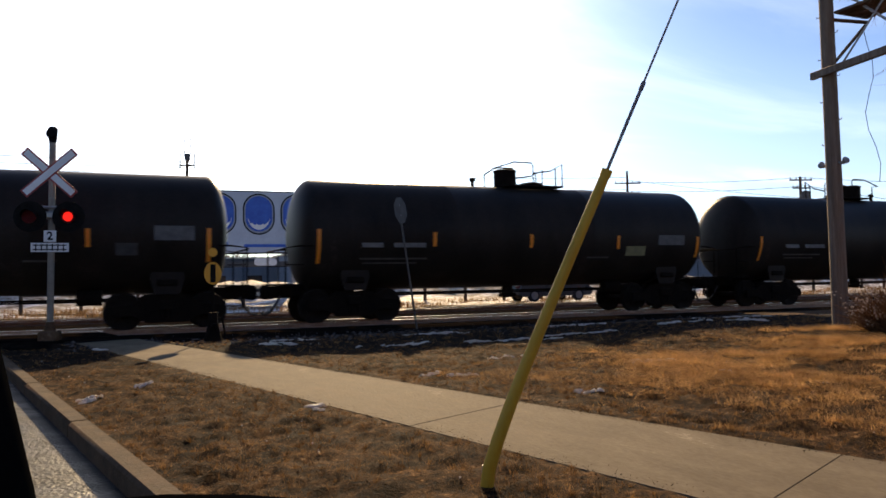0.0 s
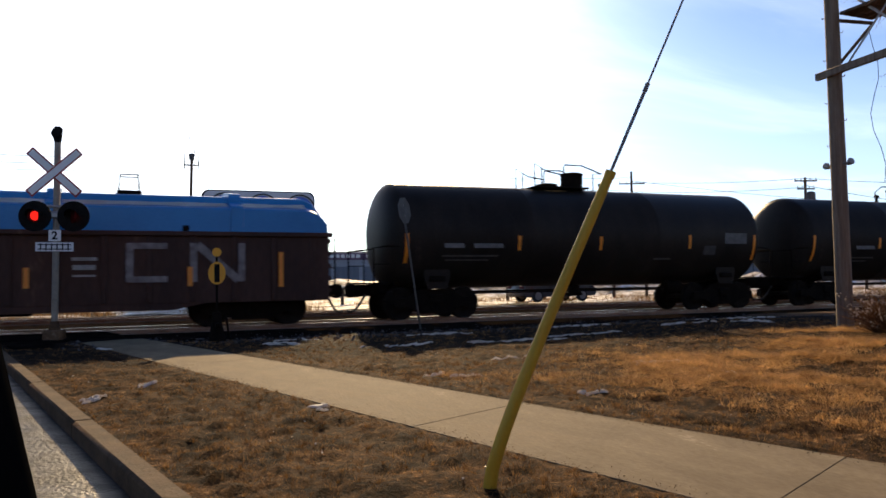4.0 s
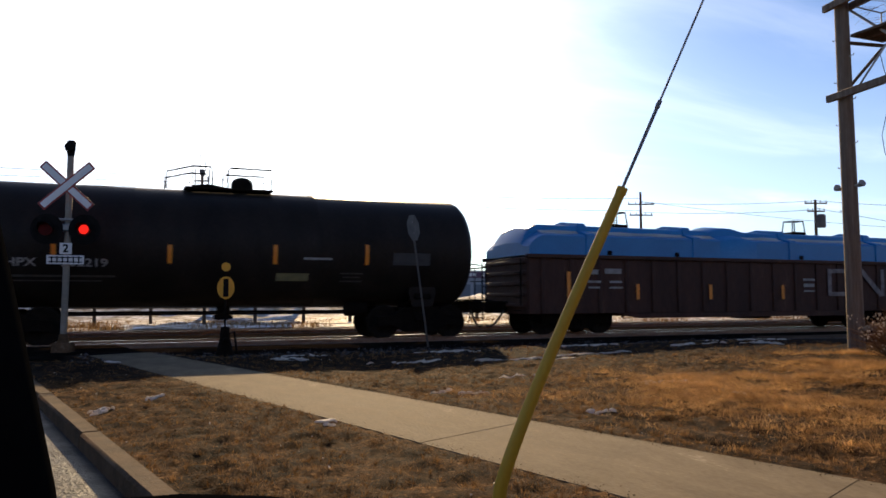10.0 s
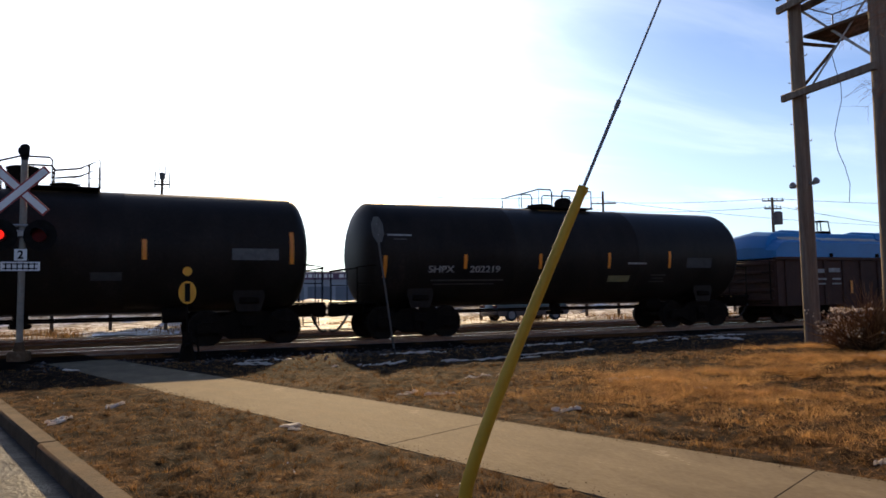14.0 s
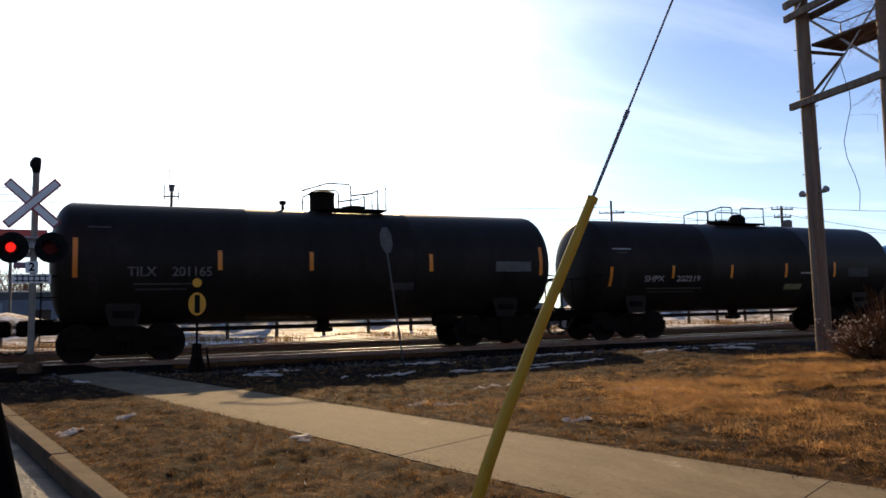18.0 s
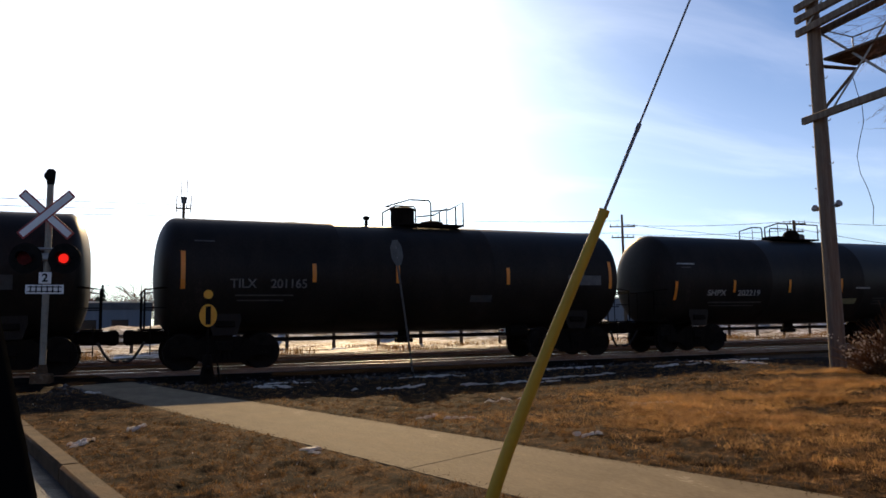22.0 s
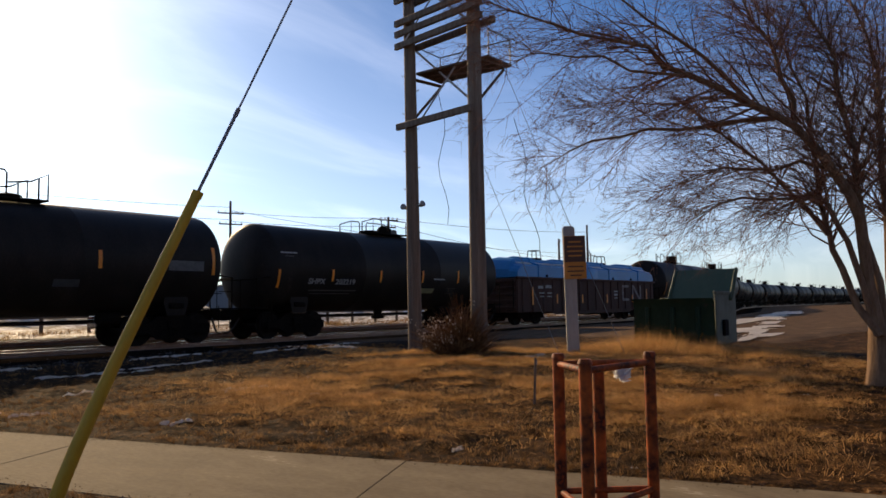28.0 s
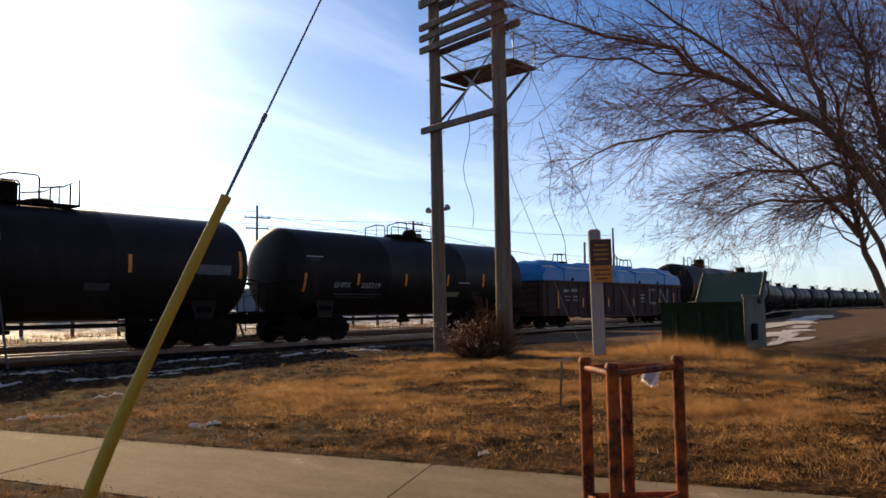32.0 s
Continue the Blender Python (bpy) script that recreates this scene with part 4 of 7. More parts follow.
def tank_car(style):
    """A black tank car; style 0 has a tall valve bonnet, style 1 a low dome with long rails; 2 and 3 are shorter, 2 with its fittings turned about."""
    half = HALF - (0.14 if style > 1 else 0)
    car = thing("tank_car", "black bulk tank car with amber reflector strips, coupled in the train", "rail tank car", group="tank cars of the train")
    prof = [(-half, 0.0)]
    head = 0.52
    for k in range(1, 11):
        a = math.pi / 2 * k / 10
        prof.append((-half + head * (1 - math.cos(a)), RAD * math.sin(a) ** 0.78))
    prof += [(-2.36, RAD), (-2.34, RAD + 0.006), (-2.3, RAD + 0.006), (-2.28, RAD), (2.28, RAD), (2.3, RAD + 0.006), (2.34, RAD + 0.006), (2.36, RAD)]
    prof += [(-x, r) for x, r in reversed(prof[:11])]
    part("tank_shell", Geo().lathe(prof, 56, pose(0, 0, MID)), TANKP, car, "dusty black painted tank shell")
    # underframe
    for sgn in (-1, 1):
        g = Geo().box((sgn * 6.4, 0, 0.88), (2.4, 0.42, 0.3), b=0.02)
        for s2 in (-1, 1):
            g.box((sgn * 5.35, s2 * 0.7, 1.05), (0.5, 1.1, 0.16), pose(0, 0, 0, s2 * 14), b=0.02)
        part("stub_sill", g, UNDER, car)
        for s2 in (-1, 1):
            pts = [(sgn * 5.35 - 0.3, 0.9), (sgn * 5.35 + 0.3, 0.9), (sgn * 5.35 + 0.42, 1.3), (sgn * 5.35 + 0.36, 1.55), (sgn * 5.35 - 0.36, 1.55), (sgn * 5.35 - 0.42, 1.3)]
            part("saddle", Geo().prism(pts, 0.03, pose(0, s2 * 1.16 - 0.015, -0.02)), TANKP, car)
        part("coupler", coupler_geo(sgn * 7.1, sgn), UNDER, car, "steel knuckle coupler")
        part("brake_hose", hose_geo(sgn * 7.1, sgn), RUBBER, car, "hanging black rubber air hose")
        g = Geo()
        g.box((sgn * 7.12, 0, 1.06), (0.5, 2.7, 0.05), b=0.01)
        part("end_platform", g, UNDER, car)
        g = Geo()
        for s2 in (-1, 1):
            railing(g, [(sgn * 7.3, s2 * 1.28, 1.08), (sgn * 7.3, s2 * 1.28, 2.05), (sgn * 6.9, s2 * 1.3, 2.1), (sgn * 6.55, s2 * 1.42, 2.1)])
            railing(g, [(sgn * 7.3, s2 * 1.28, 1.6), (sgn * 6.8, s2 * 1.3, 1.6)], 0.014)
        railing(g, [(sgn * 7.33, -1.28, 2.02), (sgn * 7.33, 1.28, 2.02)])
        railing(g, [(sgn * 7.33, -0.45, 1.08), (sgn * 7.33, -0.45, 2.02)], 0.014)
        part("end_handrail", g, UNDER, car)
        ladder(car, sgn * 6.95, -1.36, 0.45, 1.15)
    # brake rigging and outlet under the belly
    g = Geo()
    g.lathe([(-0.25, 0), (-0.25, 0.18), (0.25, 0.18), (0.25, 0)], 16, pose(0, 0, 0.8, 0, 90))
    g.box((0, 0, 0.62), (0.5, 0.34, 0.12), b=0.03)
    part("bottom_outlet", g, UNDER, car)
    g = Geo()
    g.lathe([(-0.3, 0), (-0.3, 0.2), (0.3, 0.2), (0.3, 0)], 14, pose(3.55, -0.55, 0.82))
    g.tube([(-4.3, -0.5, 0.72), (4.3, -0.5, 0.72)], 0.022, 6)
    g.tube([(-4.3, 0.35, 0.76), (4.3, 0.35, 0.76)], 0.03, 6)
    part("brake_gear", g, UNDER, car)
    # valves and walkway on top
    top = MID + RAD
    if style != 1:
        f = -1 if style == 2 else 1
        part("valve_bonnet", Geo().lathe([(-0.3, 0.0), (-0.3, 0.36), (0.36, 0.36), (0.37, 0.38), (0.42, 0.38), (0.45, 0.3), (0.46, 0.0)], 26, pose(0.0, 0, top + 0.12, 0, -90)), UNDER, car, "tall cylindrical valve bonnet")
        part("manway", Geo().lathe([(-0.2, 0.0), (-0.2, 0.3), (0.1, 0.3), (0.1, 0.36), (0.14, 0.36), (0.17, 0.25), (0.18, 0)], 22, pose(0.95 * f, 0, top + 0.02, 0, -90)), UNDER, car)
        g = Geo().box((0.75 * f, -0.05, top + 0.01), (2.0, 1.3, 0.05), b=0.01)
        part("top_platform", g, UNDER, car)
        for s2 in (-1, 1):
            g = Geo()
            railing(g, [(f * x, y, z) for x, y, z in [(-0.42, s2 * 0.62, top - 0.1), (-0.42, s2 * 0.62, top + 0.48), (-0.75 if s2 < 0 else -0.42, s2 * 0.62, top + 0.5), (0.0, s2 * 0.62, top + 0.74), (0.62, s2 * 0.62, top + 0.74), (0.68, s2 * 0.62, top + 0.66), (0.68, s2 * 0.62, top)]])
            railing(g, [(f * x, y, z) for x, y, z in [(0.72, s2 * 0.62, top + 0.42), (1.3, s2 * 0.62, top + 0.5), (1.75, s2 * 0.62, top + 0.74), (1.75, s2 * 0.62, top)]])
            railing(g, [(f * x, y, z) for x, y, z in [(1.5, s2 * 0.62, top), (1.5, s2 * 0.62, top + 0.6)]])
            part("top_railing", g, UNDER, car, "bent pipe safety rail")
        part("vent_valve", Geo().lathe([(-0.1, 0), (-0.1, 0.06), (0.1, 0.05), (0.12, 0.1), (0.2, 0.1), (0.24, 0.0)], 12, pose(-1.15 * f, 0, top + 0.06, 0, -90)), UNDER, car)
    else:
        part("valve_dome", Geo().lathe([(-0.2, 0.0), (-0.2, 0.3), (0.2, 0.3), (0.3, 0.24), (0.36, 0.12), (0.38, 0.0)], 24, pose(0.45, 0, top + 0.06, 0, -90)), UNDER, car, "round dark valve dome")
        part("manway", Geo().lathe([(-0.2, 0.0), (-0.2, 0.34), (0.08, 0.34), (0.08, 0.4), (0.12, 0.4), (0.14, 0.2), (0.16, 0)], 22, pose(-0.5, 0, top + 0.02, 0, -90)), UNDER, car)
        g = Geo().box((0.05, 0, top + 0.01), (2.3, 1.3, 0.05), b=0.01)
        part("top_platform", g, UNDER, car)
        for s2 in (-1, 1):
            g = Geo()
            railing(g, [(-1.55, s2 * 0.62, top - 0.05), (-1.55, s2 * 0.62, top + 0.4), (-0.9, s2 * 0.62, top + 0.58), (-0.45, s2 * 0.62, top + 0.58), (-0.4, s2 * 0.62, top + 0.5), (-0.4, s2 * 0.62, top)])
            railing(g, [(-0.9, s2 * 0.62, top), (-0.9, s2 * 0.62, top + 0.58)], 0.014)
            railing(g, [(0.0, s2 * 0.62, top), (0.0, s2 * 0.62, top + 0.5), (0.06, s2 * 0.62, top + 0.58), (1.15, s2 * 0.62, top + 0.58), (1.15, s2 * 0.62, top - 0.02)])
            part("top_railing", g, UNDER, car, "bent pipe safety rail")
    # reflectors, panels and lettering bars on both sides
    for side in (-1, 1):
        for x, z, h in STRIPS[style]:
            r = RAD
            g = Geo()
            for k in range(4):
                z0, z1 = z - h / 2 + h * k / 4 - MID, z - h / 2 + h * (k + 1) / 4 - MID
                y0, y1 = math.sqrt(max(0, (r + 0.012) ** 2 - z0 * z0)), math.sqrt(max(0, (r + 0.012) ** 2 - z1 * z1))
                g.add([(x - 0.055, side * y0, MID + z0), (x + 0.055, side * y0, MID + z0), (x + 0.055, side * y1, MID + z1), (x - 0.055, side * y1, MID + z1)], [(0, 1, 2, 3)])
            part("reflector_strip", g, STRIPE, car, "amber reflective strip")
        for x, z, w, h, mm in PANELS[style]:
            g = Geo()
            z0, z1 = z - h / 2 - MID, z + h / 2 - MID
            y0, y1 = math.sqrt((RAD + 0.01) ** 2 - z0 * z0), math.sqrt((RAD + 0.01) ** 2 - z1 * z1)
            g.add([(x - w / 2, side * y0, MID + z0), (x + w / 2, side * y0, MID + z0), (x + w / 2, side * y1, MID + z1), (x - w / 2, side * y1, MID + z1)], [(0, 1, 2, 3)])
            part("stencil_panel", g, mm, car)
        if style > 1:
            for x, w in ((-4.95, 0.62), (-3.85, 0.95)):
                part("mark_bar", Geo().box((x, side * (RAD - 0.02), 2.13), (w, 0.01, 0.17), pose(0, 0, 0, side * 15)), WORN, car)
        ladder(car, 0.3, side * (RAD + 0.08), 1.1, 3.2) if side > 0 else None
    for x in (-5.35, 5.35):
        truck(car, x)
    return car


def mark(car, words, z, size, wide, paint):
    """Reporting mark on the near side of a tank: each word with its place."""
    for word, x in words:
        y = -math.sqrt((RAD + 0.012) ** 2 - (z - MID) ** 2)
        tilt = math.degrees(math.asin((MID - z) / RAD))
        part("reporting_mark", text_mesh(word, size, paint, 0.002, 0.006), paint, car, "white stencilled reporting mark", m=pose(x, y - 0.008, z, 90 + tilt) @ Matrix.Diagonal((wide, 1, 1, 1)))


def coil_car():
    """Brown gondola under three blue hoods."""
    car = thing("covered_gondola_car", "brown ribbed gondola wagon under bright blue steel hoods", "rail gondola")
    HL, W = 8.55, 1.45
    for s2 in (-1, 1):
        part("side_wall", Geo().box((0, s2 * W, 1.5), (2 * HL, 0.06, 1.72), b=0.01), GONDOLA, car, "rust-brown gondola side")
        part("end_wall", Geo().box((s2 * HL, 0, 1.5), (0.06, 2 * W - 0.07, 1.72), b=0.01), GONDOLA, car)
    part("floor_plate", Geo().box((0, 0, 0.78), (2 * HL - 0.1, 2 * W - 0.1, 0.1), b=0.01), GONDOLA, car)
    rib = Geo().box((0, 0, 1.5), (0.13, 0.07, 1.66), b=0.02).mesh("side_rib", GONDOLA)
    endrib = Geo().box((0, 0, 0), (0.09, 2.7, 0.12), b=0.02).mesh("end_rib", GONDOLA)
    for s2 in (-1, 1):
        for k in range(17):
            part("side_rib", rib, GONDOLA, car, m=pose(-8.1 + k * 1.0125, s2 * (W + 0.055), 0))
        for k in range(5):
            part("end_rib", endrib, GONDOLA, car, m=pose(s2 * (HL + 0.06), 0, 0.9 + 0.33 * k))
        g = Geo().box((0, s2 * (W + 0.05), 2.38), (2 * HL + 0.2, 0.17, 0.12), b=0.02)
        part("top_chord", g, GONDOLA, car)
        g = Geo().prism([(-6.0, 0.9), (-4.6, 0.62), (4.6, 0.62), (6.0, 0.9), (6.0, 0.98), (-6.0, 0.98)], 0.08, pose(0, s2 * (W - 0.02) - 0.04, -0.14))
        part("side_sill", g, GONDOLA, car)
    # hoods: a rounded section, closed at its ends, with bands and lifting loops
    sect = [(-1.5, 2.42), (-1.5, 3.0), (-1.47, 3.04), (-1.06, 3.145), (-1.02, 3.18), (-0.98, 3.34), (-0.92, 3.39), (0.0, 3.5), (0.92, 3.39), (0.98, 3.34), (1.02, 3.18), (1.06, 3.145), (1.47, 3.04), (1.5, 3.0), (1.5, 2.42)]
    n = len(sect)

    def shell(rows):
        """Section after section along the car: place, width and height against the hood's own."""
        q = Geo()
        for x, w, h in rows:
            q.v += [(x, y * w, 2.42 + (z - 2.42) * h) for y, z in sect]
        for i in range(len(rows) - 1):
            for j in range(n):
                a, b2 = i * n + j, i * n + (j + 1) % n
                q.f.append((a, b2, b2 + n, a + n))
        q.f += [tuple(range(n)), tuple(reversed(range((len(rows) - 1) * n, len(rows) * n)))]
        return q

    # two long hoods with two bands each; the outer ends slope, a high arched cap covers the joint
    for x0, x1, outer, bands, lift in ((-HL + 0.02, -0.68, -1, (-6.4, -2.3), -4.4), (-0.64, HL - 0.02, 1, (1.9, 6.15), 3.6)):
        slope = [(0.0, 0.99, 0.4), (0.1, 0.99, 0.62), (0.28, 0.995, 0.86), (0.45, 1.0, 0.96), (0.62, 1.0, 1.0)]
        rows = [(x0 + d, w, h) for d, w, h in slope] + [(x1, 1.0, 1.0)] if outer < 0 else [(x0, 1.0, 1.0)] + [(x1 - d, w, h) for d, w, h in reversed(slope)]
        hood = part("hood", shell(rows), COVER, car, "long blue steel coil hood with a sloping end", smooth=14)
        for bx in bands:
            part("band", shell([(bx - 0.16, 1.0, 0.99), (bx - 0.15, 1.03, 1.09), (bx + 0.15, 1.03, 1.09), (bx + 0.16, 1.0, 0.99)]), COVER, hood, "raised blue stiffening band", smooth=14)
        b = Geo()
        for s2 in (-1, 1):
            b.tube([(lift - 0.26, s2 * 0.3, 3.5), (lift - 0.22, s2 * 0.25, 3.98), (lift + 0.22, s2 * 0.25, 3.98), (lift + 0.26, s2 * 0.3, 3.5)], 0.026, 6)
        for q in (-0.22, 0.22):
            b.tube([(lift + q, -0.25, 3.98), (lift + q, 0.25, 3.98)], 0.024, 6)
        b.box((lift, 0, 3.52), (0.62, 0.62, 0.1), b=0.02)
        part("lifting_frame", b, UNDER, hood, "small steel lifting frame")
        # white strips stand in for sky glare on the ledge, broken by the bands
        stops = [x0 + 0.55 if outer < 0 else x0 + 0.6] + [v for bx in bands for v in (bx - 0.2, bx + 0.2)] + [x1 - 0.6 if outer < 0 else x1 - 0.55]
        for q0, q1 in zip(stops[::2], stops[1::2]):
            glint = Geo()
            m = max(2, int((q1 - q0) / 0.25))
            for k in range(m + 1):
                x = q0 + (q1 - q0) * k / m
                wide = 0.12 + 0.16 * (0.5 + noise.noise(Vector((x * 1.3, 4, 1))))
                glint.v += [(x, -1.1 - wide, 3.145 - wide * 0.256 + 0.006), (x, -1.075, 3.163), (x, -1.035, 3.19 + 0.12 * wide)]
            glint.f = [(3 * k + e, 3 * k + 3 + e, 3 * k + 4 + e, 3 * k + 1 + e) for k in range(m) for e in (0, 1)]
            part("rime_line", glint, SNOW, hood, "white painted highlight along the hood's ledge")
        for q in (lift - 1.3, lift + 1.3):
            part("latch", Geo().box((q, -1.53, 2.52), (0.16, 0.06, 0.14), b=0.02), UNDER, hood)
    arch = [(-0.75, 1.0, 0.99), (-0.6, 1.01, 1.03), (-0.35, 1.025, 1.09), (-0.1, 1.03, 1.12), (0.15, 1.03, 1.12), (0.4, 1.025, 1.08), (0.65, 1.01, 1.03), (0.85, 1.0, 0.99)]
    part("joint_cap", shell([(-0.55 + d, w, h) for d, w, h in arch]), COVER, car, "humped blue cap over the joint of two hoods", smooth=60)
    # reflectors and painted marks on both sides
    for s2 in (-1, 1):
        for x, h in ((-7.21, 0.9), (-4.68, 0.48), (-1.78, 0.48), (1.38, 0.48), (5.0, 0.48), (7.26, 0.9)):
            part("reflector_strip", Geo().box((x, s2 * (W + 0.098), 1.31 + (0.16 if h > 0.6 else 0)), (0.12, 0.008, h)), STRIPE, car, "amber reflective strip")
        for x, z, w, h in ((-5.6, 1.95, 0.62, 0.16), (-6.4, 1.92, 0.5, 0.15), (-6.3, 1.62, 0.5, 0.07), (-5.5, 1.62, 0.45, 0.07), (-6.3, 1.44, 0.4, 0.06), (-5.5, 1.44, 0.5, 0.06), (2.6, 1.75, 0.55, 0.08), (2.6, 1.55, 0.5, 0.12), (2.6, 1.35, 0.5, 0.05)):
            part("stencil_panel", Geo().box((x, s2 * (W + 0.096), z), (w, 0.006, h)), STENCIL, car)
        # painted emblem: an open ring and a folded ribbon
        y = s2 * (W + 0.096)
        g, g2 = Geo(), Geo()
        for c, s in (((3.6, y, 1.66), (0.17, 0.008, 0.95)), ((4.03, y, 2.07), (0.86, 0.008, 0.15)), ((4.03, y, 1.25), (0.86, 0.008, 0.15)), ((5.08, y, 1.66), (0.17, 0.008, 0.98)), ((6.26, y, 1.66), (0.17, 0.008, 0.98))):
            (g if c[0] < 4.9 else g2).box(c, s)
        g2.box((5.67, y, 1.66), (0.2, 0.008, 1.36), pose(0, 0, 0, 0, -48))
        part("painted_ring", g, EMBLEM, car, "faded white open ring emblem")
        part("painted_ribbon", g2, EMBLEM, car, "faded white folded ribbon emblem")
    for sgn in (-1, 1):
        part("coupler", coupler_geo(sgn * 8.65, sgn), UNDER, car, "steel knuckle coupler")
        part("brake_hose", hose_geo(sgn * 8.65, sgn), RUBBER, car, "hanging black rubber air hose")
        for s2 in (-1, 1):
            g = Geo()
            railing(g, [(sgn * 8.75, s2 * 1.35, 0.9), (sgn * 8.75, s2 * 1.35, 2.3)])
            for k in range(4):
                railing(g, [(sgn * 8.75, s2 * 1.35, 0.75 + 0.38 * k), (sgn * 8.75, s2 * 0.95, 0.75 + 0.38 * k)], 0.014)
            part("end_ladder", g, UNDER, car)
    part("centre_sill", Geo().box((0, 0, 0.78), (16.9, 0.4, 0.36), b=0.02).box((0.8, -0.6, 0.6), (1.3, 0.7, 0.4), b=0.05), UNDER, car)
    for x in (-6.6, 6.6):
        truck(car, x)
    return car


# place of the joint between the first and second tank, by time
TRAIN = [(0.0, -46.3), (0.5, -44.08), (1.0, -41.82), (1.5, -39.5), (2.0, -37.2), (2.5, -34.93), (3.0, -32.7), (3.5, -30.52), (5.5, -21.9), (6.0, -19.9), (6.5, -17.9),
         (7.0, -15.97), (7.5, -14.08), (8.0, -12.27), (8.5, -10.56), (9.0, -8.86), (9.5, -7.13), (10.0, -5.42), (10.5, -3.74), (11.0, -2.1), (11.5, -0.55), (12.0, 0.93),
         (13.0, 3.75), (14.0, 6.3), (14.5, 7.42), (16.5, 11.38), (17.0, 12.25), (18.0, 13.72), (19.0, 14.82), (20.0, 15.5), (21.0, 15.8), (22.0, 15.88), (32.0, 15.88)]
PITCH, LONG = 15.6, 18.75
CARS = []   # object, offset of its middle from that joint, half spacing of its bogies


def car_pose(s, half):
    a, b = track(s - half), track(s + half)
    return pose((a[0] + b[0]) / 2, (a[1] + b[1]) / 2, 0, 0, 0, math.degrees(math.atan2(b[1] - a[1], b[0] - a[0])))


tall_tank, low_tank = tank_car(0), tank_car(1)
CARS += [(tall_tank, -PITCH * 0.5, 5.35), (low_tank, PITCH * 0.5, 5.35)]
for k, off in enumerate([-1.5, -2.5]):
    CARS.append((copy_thing(low_tank if k == 0 else tall_tank, Matrix()), PITCH * off, 5.35))
CARS.append((coil_car(), PITCH + LONG / 2, 6.6))
short_tanks = [tank_car(2), tank_car(3)]
for k in range(18):
    CARS.append((short_tanks[k] if k < 2 else copy_thing(short_tanks[k % 2], Matrix()), PITCH + LONG + PITCH * (0.5 + k), 5.35))
mark(tall_tank, (("TILX", -4.95), ("201165", -3.77)), 2.19, 0.33, 0.98, WORN)
mark(low_tank, (("SHPX", -4.82), ("202219", -3.38)), 1.97, 0.28, 1.22, STENCIL)
for ob, off, half in CARS:
    ob.matrix_basis = car_pose(15.88 + off, half)

